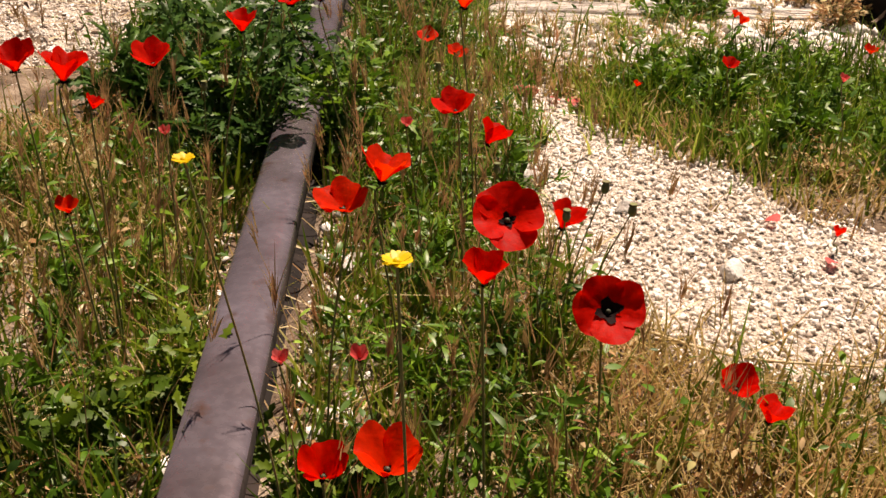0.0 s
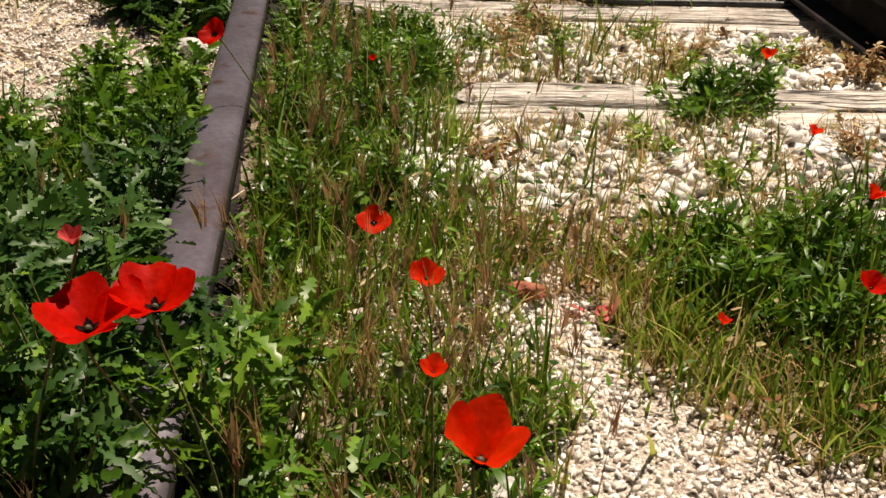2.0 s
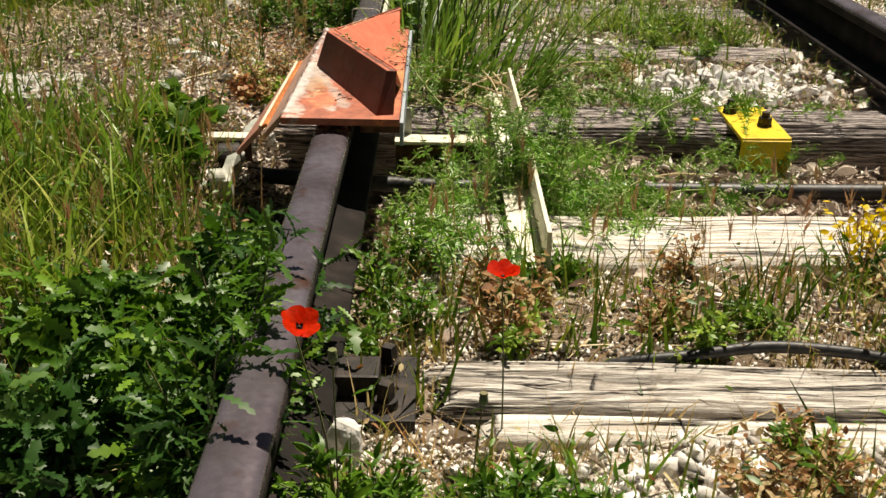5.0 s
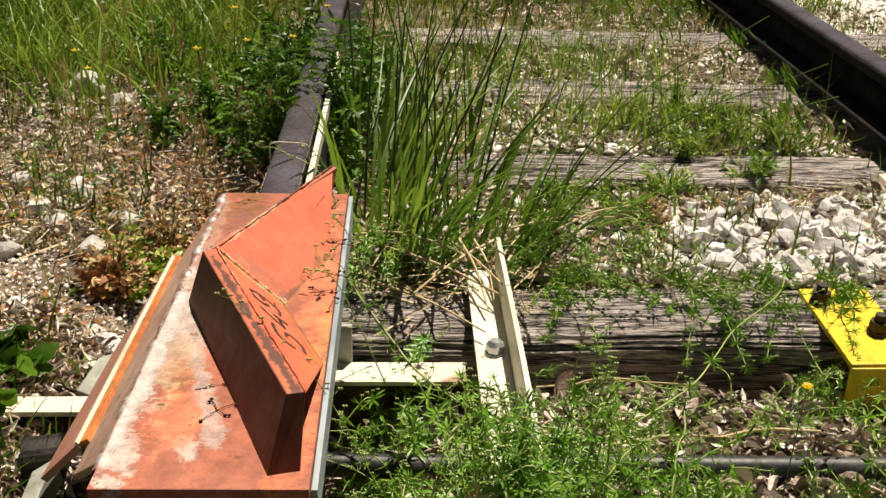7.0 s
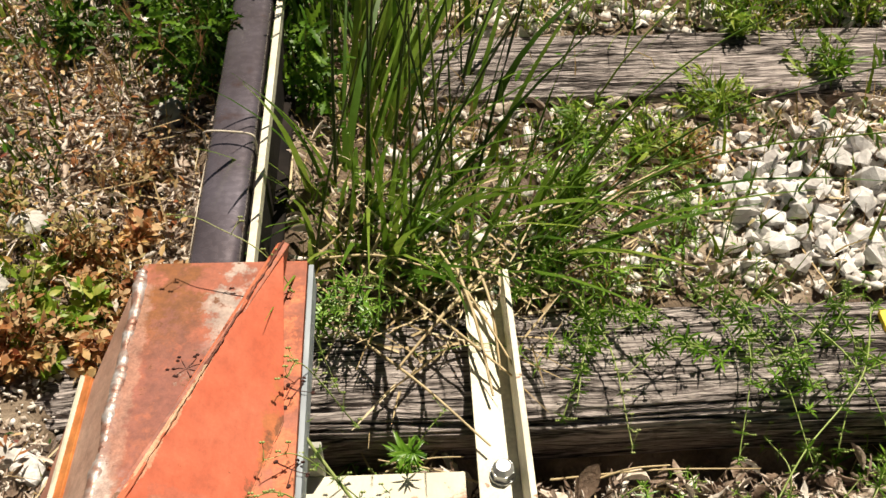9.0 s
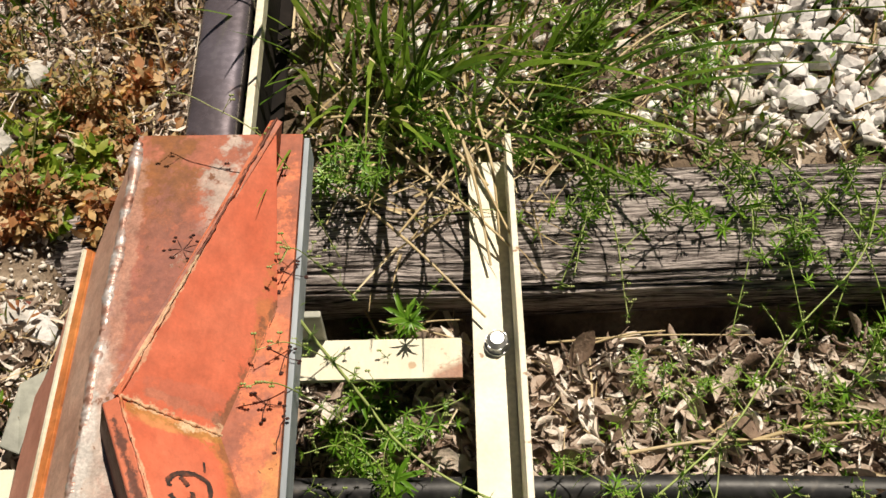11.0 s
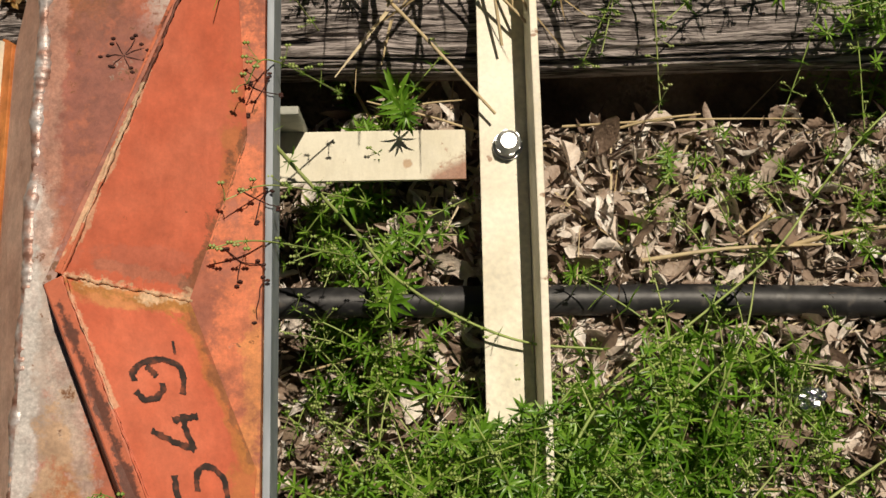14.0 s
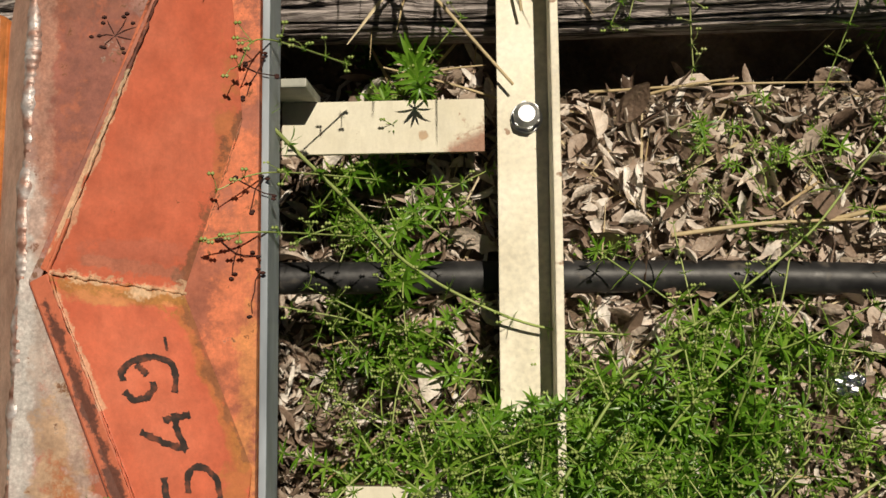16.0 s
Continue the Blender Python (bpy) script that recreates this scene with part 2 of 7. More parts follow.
RUSTB, OCHRE, PALE_GREY = (0.17, 0.065, 0.025), (0.42, 0.20, 0.05), (0.46, 0.41, 0.37)
# the cream tone draws painted highlights along the weld fold and ridges
CREAM_GLINT, GRIME, DEEP = (0.74, 0.52, 0.34), (0.21, 0.095, 0.05), (0.105, 0.034, 0.022)
M_ORANGE = paint("orange_primer_paint", (0.60, 0.125, 0.062), (0.70, 0.195, 0.112), (0.50, 0.36, 0.26), RUSTB, 0.0, 0.03,
                 ((OCHRE, 0.104, 4.03, 0.014, 0.09, 0.40), (OCHRE, 0.118, 3.74, 0.014, 0.12, 0.45), ((0.62, 0.30, 0.11), 0.025, 3.908, 0.05, 0.010, 0.65), ((0.46, 0.15, 0.10), 0.03, 3.945, 0.05, 0.012, 0.5)),
                 mottle=0.14, lines=((OCHRE, 0.060, 3.905, 0.122, 3.760, 0.005, 0.50, 0.9), (GRIME, 0.066, 3.914, 0.112, 4.062, 0.0090, 0.85, 1.3), (GRIME, 0.066, 3.900, 0.124, 3.768, 0.0040, 0.65, 1.5),
                                     (OCHRE, -0.022, 3.920, 0.062, 3.905, 0.0085, 0.75, 1.2), ((0.40, 0.20, 0.14), 0.0, 3.936, 0.055, 3.930, 0.006, 0.5, 1.3), (CREAM_GLINT, -0.026, 3.927, 0.034, 3.913, 0.0060, 0.75, 1.4), (CREAM_GLINT, 0.034, 3.915, 0.064, 3.914, 0.0050, 0.65, 1.5), (CREAM_GLINT, -0.021, 3.914, 0.022, 3.815, 0.0016, 0.55, 1.6), (CREAM_GLINT, -0.022, 3.935, 0.040, 4.110, 0.0016, 0.5, 1.6)), grain=0.07)
M_ORANGE_WORN = paint("worn_orange_paint", (0.34, 0.092, 0.048), (0.43, 0.14, 0.085), PALE_GREY, RUSTB, 0.18, 0.36,
                      (((0.24, 0.085, 0.022), -0.035, 4.26, 0.055, 0.13, 0.9), (PALE_GREY, 0.035, 4.24, 0.035, 0.10, 0.75), ((0.60, 0.52, 0.47), -0.075, 3.560, 0.028, 0.055, 0.8), ((0.60, 0.52, 0.47), -0.005, 3.575, 0.022, 0.030, 0.75), ((0.66, 0.20, 0.10), -0.030, 3.64, 0.045, 0.08, 0.8), (PALE_GREY, -0.075, 3.82, 0.050, 0.20, 0.85), ((0.40, 0.33, 0.30), -0.085, 4.10, 0.012, 0.3, 0.6), (OCHRE, 0.118, 3.85, 0.018, 0.3, 0.4), ((0.26, 0.095, 0.075), -0.02, 4.10, 0.07, 0.16, 0.75), (OCHRE, -0.05, 3.75, 0.03, 0.1, 0.5), ((0.62, 0.18, 0.085), 0.110, 3.85, 0.036, 0.50, 1.0), ((0.55, 0.25, 0.08), 0.122, 3.80, 0.014, 0.12, 0.6)), mottle=0.26, grain=0.14,
                      lines=(((0.55, 0.52, 0.50), -0.088, 3.56, -0.080, 4.02, 0.012, 0.85, 0.9), ((0.42, 0.24, 0.18), -0.070, 3.95, -0.072, 4.28, 0.010, 0.6, 0.8), ((0.44, 0.36, 0.32), 0.02, 3.60, -0.06, 3.88, 0.012, 0.7, 0.9)))
M_ORANGE_RUST = paint("rusted_orange_edge", (0.44, 0.125, 0.035), (0.56, 0.21, 0.06), (0.50, 0.40, 0.30), (0.13, 0.05, 0.022), 0.10, 0.36, mottle=0.32)
# rusty paint made darker than the panels to carry the front face's shade
M_FACE_SHADED = paint("shaded_rusty_face", (0.13, 0.030, 0.016), (0.20, 0.050, 0.026), (0.24, 0.14, 0.10), (0.05, 0.022, 0.014), 0.05, 0.25)
M_SKIRT = paint("brown_faded_skirt", (0.40, 0.165, 0.120), (0.50, 0.25, 0.19), (0.48, 0.38, 0.30), (0.14, 0.055, 0.03), 0.05, 0.22)
M_SIDE = paint("greyed_brown_paint", (0.42, 0.23, 0.17), (0.54, 0.36, 0.29), (0.56, 0.50, 0.46), (0.24, 0.09, 0.045), 0.12, 0.20, mottle=0.22, grain=0.14)
M_LIP = paint("flame_cut_edge", (0.52, 0.125, 0.06), (0.62, 0.19, 0.105), (0.62, 0.42, 0.30), RUSTB, 0.0, 0.10, mottle=0.12, grain=0.10,
              lines=((DEEP, -0.027, 3.900, 0.116, 3.568, 0.0052, 0.95, 1.15), (CREAM_GLINT, -0.022, 3.920, 0.128, 3.565, 0.0020, 0.6, 1.3)))
M_EDGE = paint("rust_eaten_edge", (0.54, 0.13, 0.062), (0.64, 0.20, 0.11), (0.62, 0.42, 0.30), RUSTB, 0.0, 0.18, mottle=0.18, grain=0.10,
               lines=((DEEP, 0.015, 4.040, 0.108, 4.300, 0.0060, 0.92, 1.2), (CREAM_GLINT, -0.030, 3.935, 0.035, 4.095, 0.0040, 0.75, 1.3)))
M_WELD = mat("weld_bead", [(0.20, 0.085, 0.055), (0.35, 0.20, 0.16), (0.46, 0.39, 0.37), (0.64, 0.63, 0.65)], 60, 0.45, 0.35, bump=0.5, bscale=200, depth=0.002)
M_BLUEGREY = mat("blue_grey_paint", [(0.20, 0.24, 0.28), (0.32, 0.37, 0.42), (0.42, 0.47, 0.51)], 18, 0.6, bump=0.2, stretch=(1, 0.3, 1))
M_CREAM = mat("cream_paint", [(0.64, 0.59, 0.46), (0.78, 0.74, 0.60), (0.84, 0.81, 0.69)], 14, 0.5, bump=0.15, bscale=160, depth=0.001, spots=(46, 0.68, 0.72, (0.30, 0.17, 0.09)))
M_CHIPPED = paint("chipped_cream_paint", (0.70, 0.65, 0.51), (0.80, 0.77, 0.64), (0.5, 0.4, 0.3), (0.30, 0.15, 0.08), 0.0, 0.10, (((0.34, 0.17, 0.11), 0.330, 4.076, 0.040, 0.042, 1.0), ((0.45, 0.27, 0.17), 0.310, 4.070, 0.040, 0.022, 0.8), ((0.45, 0.28, 0.16), 0.26, 4.10, 0.006, 0.006, 0.8)), mottle=0.04, grain=0.05,
                  lines=(((0.36, 0.19, 0.13), 0.302, 4.076, 0.330, 4.086, 0.017, 0.95, 0.35),))
M_GREY = mat("grey_green_paint", [(0.24, 0.25, 0.22), (0.38, 0.39, 0.34), (0.50, 0.49, 0.42)], 14, 0.55, bump=0.2)
M_YELLOW = mat("yellow_paint", [(0.66, 0.44, 0.01), (0.78, 0.56, 0.015), (0.80, 0.60, 0.03)], 16, 0.45, bump=0.15, bscale=140, depth=0.001, spots=(30, 0.68, 0.76, (0.30, 0.17, 0.03)))
M_PIPE = mat("black_plastic", [(0.008, 0.008, 0.009), (0.02, 0.02, 0.022), (0.04, 0.04, 0.042)], 20, 0.5, bump=0.15, spots=(40, 0.62, 0.72, (0.09, 0.08, 0.07)))
M_BOLT = mat("zinc_bolt", [(0.36, 0.38, 0.41), (0.52, 0.54, 0.57), (0.70, 0.72, 0.74)], 40, 0.32, 0.65, bump=0.05)
M_BLACKBOLT = mat("black_iron", [(0.006, 0.005, 0.005), (0.02, 0.015, 0.013), (0.05, 0.035, 0.028)], 40, 0.6, 0.3, bump=0.4, bscale=200, depth=0.002)
M_INK = mat("black_marker", [(0.022, 0.017, 0.016), (0.045, 0.028, 0.024), (0.24, 0.07, 0.04)], 90, 0.6, bump=0.0)
# maroon for the modelled shadows of cleavers on the plate
M_SPRIG_SHADOW = mat("cleavers_shadow_maroon", [(0.030, 0.008, 0.006), (0.065, 0.020, 0.014)], 40, 0.8, bump=0.0)
M_STRING = mat("pale_cord", [(0.55, 0.48, 0.38), (0.68, 0.62, 0.52)], 60, 0.9)
M_FOIL = mat("silver_foil", [(0.75, 0.76, 0.78), (0.9, 0.9, 0.92)], 60, 0.18, 1.0, bump=0.6, bscale=120, depth=0.004)
M_CONCRETE = mat("grey_concrete", [(0.28, 0.27, 0.25), (0.42, 0.41, 0.38), (0.52, 0.50, 0.47)], 12, 0.9, bump=0.4)

G = dict(trans=0.35, bump=0.0, spread=(0.35, 0.65))
M_GRASS = mat("green_grass", [(0.018, 0.045, 0.004), (0.065, 0.135, 0.008), (0.17, 0.25, 0.018), (0.36, 0.33, 0.055)], 2.2, 0.5, island=0.55, spec=0.35, **G)
M_GRASS_DRY = mat("drying_grass", [(0.13, 0.13, 0.025), (0.33, 0.25, 0.07), (0.54, 0.38, 0.16), (0.36, 0.14, 0.05)], 2.5, 0.6, island=0.65, **G)
M_MEADOW = mat("meadow_grass", [(0.045, 0.12, 0.008), (0.13, 0.26, 0.022), (0.29, 0.42, 0.050), (0.52, 0.52, 0.13)], 3, 0.45, island=0.6, **G)
M_TALL = mat("tall_grass", [(0.025, 0.075, 0.007), (0.075, 0.175, 0.016), (0.18, 0.31, 0.035), (0.34, 0.42, 0.08)], 3, 0.45, island=0.6, **G)
M_STALK = mat("dark_grass_stalk", [(0.018, 0.040, 0.006), (0.045, 0.085, 0.012), (0.10, 0.14, 0.03)], 4, 0.45, island=0.6, bump=0.0)
M_AWN = mat("barley_awns", [(0.22, 0.17, 0.05), (0.42, 0.27, 0.12), (0.46, 0.19, 0.11)], 4, 0.6, island=0.6, **G)
M_WEED = mat("dark_weed_leaf", [(0.018, 0.060, 0.004), (0.068, 0.175, 0.010), (0.22, 0.38, 0.034)], 5, 0.42, island=0.6, spec=0.45, **G)
M_WEED_B = mat("bluish_weed_leaf", [(0.014, 0.052, 0.009), (0.040, 0.115, 0.018), (0.12, 0.23, 0.050)], 5, 0.45, island=0.6, spec=0.4, **G)
M_GALIUM = mat("cleavers_leaf", [(0.045, 0.14, 0.010), (0.14, 0.33, 0.028), (0.38, 0.60, 0.10)], 5, 0.35, island=0.6, **G)
M_GALIUM_STEM = mat("cleavers_stem", [(0.16, 0.26, 0.05), (0.30, 0.40, 0.11), (0.48, 0.50, 0.24)], 6, 0.5, island=0.4, bump=0.0)
M_DEAD = mat("reddish_dead_weed", [(0.16, 0.055, 0.028), (0.40, 0.20, 0.07), (0.66, 0.52, 0.29), (0.24, 0.28, 0.04)], 4, 0.7, island=0.7, **G)
M_RED = mat("reddish_weed", [(0.22, 0.045, 0.025), (0.50, 0.22, 0.08), (0.74, 0.55, 0.32), (0.62, 0.34, 0.05)], 6, 0.6, island=0.8, **G)
M_STRAW = mat("dry_straw", [(0.32, 0.21, 0.10), (0.60, 0.47, 0.27), (0.80, 0.70, 0.49)], 6, 0.65, island=0.7, bump=0.0, trans=0.15)
M_LITTER = mat("dry_fallen_leaves", [(0.055, 0.030, 0.020), (0.31, 0.22, 0.165), (0.68, 0.57, 0.48), (0.95, 0.91, 0.85)], 70, 0.5, island=0.86, bump=0.9, bscale=170, depth=0.003, trans=0.1)
M_PETAL = mat("poppy_petal", [(0.56, 0.004, 0.001), (0.70, 0.008, 0.002), (0.78, 0.016, 0.003)], 30, 0.55, obj=0.3, trans=0.55, bump=0.4, bscale=160, depth=0.002, spec=0.12)
M_PETAL_OR = mat("orange_red_petal", [(0.72, 0.016, 0.003), (0.84, 0.040, 0.006)], 30, 0.55, obj=0.3, trans=0.55, bump=0.4, bscale=160, depth=0.002, spec=0.12)
M_PETAL_PINK = mat("pink_red_petal", [(0.62, 0.06, 0.06), (0.72, 0.16, 0.15)], 30, 0.5, obj=0.3, trans=0.35, bump=0.3, spec=0.25)
M_HEART = mat("poppy_heart", [(0.006, 0.003, 0.004), (0.018, 0.008, 0.008)], 50, 0.8, spec=0.1, bump=0.5, bscale=300, depth=0.002)
M_CAPSULE = mat("poppy_capsule", [(0.10, 0.13, 0.06), (0.20, 0.24, 0.11)], 40, 0.6)
M_POD = mat("dark_capsule", [(0.025, 0.030, 0.015), (0.06, 0.07, 0.035)], 40, 0.6)
M_STEM = mat("poppy_stem", [(0.07, 0.10, 0.025), (0.14, 0.16, 0.05), (0.20, 0.13, 0.07)], 9, 0.6, bump=0.0)
M_YPETAL = mat("yellow_petal", [(0.72, 0.50, 0.005), (0.80, 0.62, 0.01)], 40, 0.5, trans=0.35, bump=0.2)


# ---- mesh helpers ----
def raw(name, v, f, material, parent=None, label="", smooth=False):
    """One mesh from arrays: v (n, 3) places, f (m, k) faces of k corners each."""
    v, f = np.asarray(v, np.float32).reshape(-1, 3), np.asarray(f, np.int32)
    me = bpy.data.meshes.new(name)
    me.vertices.add(len(v))
    me.vertices.foreach_set("co", v.ravel())
    me.loops.add(f.size)
    me.loops.foreach_set("vertex_index", f.ravel())
    me.polygons.add(len(f))
    me.polygons.foreach_set("loop_start", np.arange(0, f.size, f.shape[1], dtype=np.int32))
    me.update(calc_edges=True)
    if smooth:
        me.polygons.foreach_set("use_smooth", np.ones(len(f), bool))
    me.materials.append(material)
    ob = new(name, me)
    ob.parent = parent
    return tagged(ob, label)


def part(name, bm, material, parent=None, label="", smooth=False):
    """Links a bmesh as one mesh object under a thing or part."""
    me = bpy.data.meshes.new(name)
    if smooth:
        for f in bm.faces:
            f.smooth = True
    bm.to_mesh(me)
    bm.free()
    me.materials.append(material)
    ob = new(name, me)
    ob.parent = parent
    return tagged(ob, label)


def thing(name, x, y, z, label, category, group=""):
    """An empty at the thing's base that parents its parts."""
    e = new(name)
    e.empty_display_size = 0.02
    e.location = (x, y, z)
    return tagged(e, label, category, group)


def box(bm, x0, y0, z0, x1, y1, z1, bevel=0.0, m=None):
    r = bmesh.ops.create_cube(bm, size=1, matrix=Matrix.Translation(((x0 + x1) / 2, (y0 + y1) / 2, (z0 + z1) / 2)) @ Matrix.Diagonal((x1 - x0, y1 - y0, z1 - z0, 1)))
    if bevel:
        es = list({e for v in r["verts"] for e in v.link_edges})
        bmesh.ops.bevel(bm, geom=es, offset=bevel, segments=2, affect="EDGES", profile=0.6)
    if m is not None:
        bmesh.ops.transform(bm, matrix=m, verts=bm.verts)
    return bm


def slab(pts, thick, bevel=0.0):
    """A plate: the outline pts (x, y, z) with thickness downwards along its own normal."""
    bm = bmesh.new()
    f = bm.faces.new([bm.verts.new(p) for p in pts])
    f.normal_update()
    nrm = f.normal.copy()
    if nrm.z < 0:
        f.normal_flip()
        nrm = -nrm
    ex = bmesh.ops.extrude_face_region(bm, geom=[f])
    vs = [g for g in ex["geom"] if isinstance(g, bmesh.types.BMVert)]
    bmesh.ops.translate(bm, vec=nrm * 0.0, verts=vs)
    old = [v for v in bm.verts if v not in vs]
    bmesh.ops.translate(bm, vec=-nrm * thick, verts=old)
    bmesh.ops.recalc_face_normals(bm, faces=bm.faces)
    if bevel:
        bmesh.ops.bevel(bm, geom=list(bm.edges), offset=bevel, segments=2, affect="EDGES", profile=0.6)
    return bm


def tube(pts, radius, sides=6, taper=1.0):
    """Arrays of a tube along pts."""
    p = np.array([list(q) for q in pts], float)
    d = np.gradient(p, axis=0)
    d /= np.linalg.norm(d, axis=1)[:, None] + 1e-9
    ref = np.where(np.abs(d[:, 2:3]) > 0.9, np.array([[1.0, 0, 0]]), np.array([[0, 0, 1.0]]))
    a = np.cross(d, ref)
    a /= np.linalg.norm(a, axis=1)[:, None] + 1e-9
    b = np.cross(d, a)
    n = len(p)
    r = (radius * np.linspace(1, taper, n))[:, None, None]
    ang = np.linspace(0, 2 * np.pi, sides, endpoint=False)
    v = p[:, None] + r * (a[:, None] * np.cos(ang)[None, :, None] + b[:, None] * np.sin(ang)[None, :, None])
    f = []
    for i in range(n - 1):
        for k in range(sides):
            k2 = (k + 1) % sides
            f.append((i * sides + k, i * sides + k2, (i + 1) * sides + k2, (i + 1) * sides + k))
    return v.reshape(-1, 3), np.array(f)


def join(parts):
    vs, fs, o = [], [], 0
    for v, f in parts:
        vs.append(v)
        fs.append(f + o)
        o += len(v)
    return np.concatenate(vs), np.concatenate(fs)


def smooth_curve(ctrl, n):
    """Points on a curve through ctrl."""
    c = np.array(ctrl, float)
    c = np.vstack([2 * c[0] - c[1], c, 2 * c[-1] - c[-2]])
    out = []
    for i in range(1, len(c) - 2):
        for t in np.linspace(0, 1, n, endpoint=False):
            a, b, d, e = c[i - 1], c[i], c[i + 1], c[i + 2]
            out.append(0.5 * (2 * b + (d - a) * t + (2 * a - 5 * b + 4 * d - e) * t * t + (3 * b - a - 3 * d + e) * t ** 3))
    out.append(c[-2])
    return np.array(out)


# ---- the lie of the ground ----
def step(a, b, v):
    t = np.clip((v - a) / (b - a), 0, 1)
    return t * t * (3 - 2 * t)


def ground_z(x, y):
    """Height of the ground: sinking from the near gravel to the hollow round the derailer, a shoulder beyond the left rail."""
    x, y = np.asarray(x, float), np.asarray(y, float)
    z = 0.012 - 0.045 * step(1.6, 2.7, y) - 0.05 * step(2.9, 3.7, y)
    hollow = step(3.55, 3.68, y) * (1 - step(4.24, 4.34, y)) * step(-0.3, -0.12, x)
    z = z - 0.078 * hollow
    z = z - 0.11 * hollow * step(4.155, 4.20, y) * step(0.30, 0.38, x)
    z = z - 0.12 * step(3.48, 3.60, y) * (1 - step(4.25, 4.36, y)) * step(-0.24, -0.16, x) * (1 - step(0.16, 0.25, x))
    z = z + 0.075 * (1 - step(-0.42, -0.16, x)) * step(2.6, 3.6, y) + 0.03 * (1 - step(-0.4, -0.1, x)) * (1 - step(2.6, 3.6, y))
    z = z + (0.030 + 0.02 * step(1.6, 2.7, y)) * np.exp(-((np.abs(x) - 0.072) / 0.05) ** 2) * (1 - step(2.65, 2.85, y) * (1 - step(4.4, 4.6, y)) * (x > 0))
    z = z + 0.030 * np.exp(-((np.abs(x - 1.505) - 0.072) / 0.05) ** 2) * (1 - step(1.2, 1.8, y))
    z = z - 0.016 * step(2.02, 2.06, y) * (1 - step(2.23, 2.27, y)) * step(0.30, 0.36, x) - 0.022 * step(2.735, 2.78, y) * (1 - step(2.95, 2.99, y)) * step(0.18, 0.24, x)
    z = z + 0.008 * np.sin(5.1 * x + 1.3) * np.sin(4.3 * y) + 0.005 * np.sin(13 * x + 7 * y)
    return z


def axis(lo, hi, fine, far):
    a = list(np.arange(lo, hi, fine))
    s, v = fine, hi
    while v < far:
        a.append(v)
        s *= 1.35
        v += s
    a.append(far)
    s, v, left = fine, lo, []
    while v > -far:
        s *= 1.35
        v -= s
        left.append(v)
    return np.array(left[::-1] + a)


gx, gy = axis(-1.8, 2.4, 0.04, 900), axis(-1.6, 8.5, 0.035, 900)
XX, YY = np.meshgrid(gx, gy)
fade = np.exp(-np.maximum(np.abs(XX) - 4, 0) / 20) * np.exp(-np.maximum(np.abs(YY - 3) - 8, 0) / 20)
ZZ = ground_z(np.clip(XX, -3, 4), YY) + fade * 0.002 * RNG.normal(size=XX.shape) * (np.abs(XX) < 3)
nx, ny = len(gx), len(gy)
idx = np.arange(nx * ny).reshape(ny, nx)
quads = np.stack([idx[:-1, :-1], idx[:-1, 1:], idx[1:, 1:], idx[1:, :-1]], -1).reshape(-1, 4)
ground = raw("ground", np.stack([XX, YY, ZZ], -1), quads, M_SOIL, smooth=True)
tagged(ground, "dry stony earth strewn with gravel and leaf litter", "ground", kind="structure")


# ---- rails ----
RAIL_TOP = 0.163
RAIL_FALL = -0.0040


def extrude_y(name, half, x, y0, y1, z, material, parent, origin):
    """A bar along y from a half outline (x, z), mirrored."""
    prof = half + [(-p, q) for p, q in half[::-1] if p > 1e-6]
    ys = np.unique(np.concatenate([np.linspace(y0, y1, 40), np.linspace(-2, 9, 23)]))
    k = len(prof)
    v = np.array([[(x + p, y, z + q + RAIL_FALL * min(max(y, -2), 9)) for p, q in prof] for y in ys])
    f = np.array([(i * k + j, i * k + (j + 1) % k, (i + 1) * k + (j + 1) % k, (i + 1) * k + j) for i in range(len(ys) - 1) for j in range(k)])
    return raw(name, v - np.array(origin), f, material, parent, smooth=True)


def rail(x, y0, y1, label):
    """A flat-bottomed rail: worn steel head; rusty flank, web and foot with shade in their colour."""
    o = (x, y0, RAIL_TOP - 0.148)
    t = thing("rail", *o, label, "rail", "rails of the track")
    extrude_y("rail_head", [(0, 0), (0.007, -0.0002), (0.014, -0.0007), (0.020, -0.0015), (0.025, -0.0027), (0.029, -0.0044), (0.0322, -0.0068), (0.0345, -0.0102), (0.0300, -0.014)], x, y0, y1, RAIL_TOP, M_RAIL, t, o)
    extrude_y("rail_flank", [(0.0345, -0.0103), (0.0355, -0.018), (0.0345, -0.034), (0.030, -0.040), (0.009, -0.047)], x, y0, y1, RAIL_TOP, M_RAIL_RUST_SHADED, t, o)
    extrude_y("rail_web", [(0.0082, -0.0475), (0.008, -0.105), (0.012, -0.121)], x, y0, y1, RAIL_TOP, M_RAIL_RUST_SHADED, t, o)
    extrude_y("rail_foot", [(0.013, -0.1215), (0.030, -0.129), (0.066, -0.136), (0.069, -0.140), (0.069, -0.147), (0.03, -0.148)], x, y0, y1, RAIL_TOP, M_RAIL_RUST_SHADED, t, o)
    return t


rail(0.0, -30, 60, "brown weathered steel rail among the weeds")
rail(1.505, -30, 60, "dark brown steel rail on the timber sleepers")


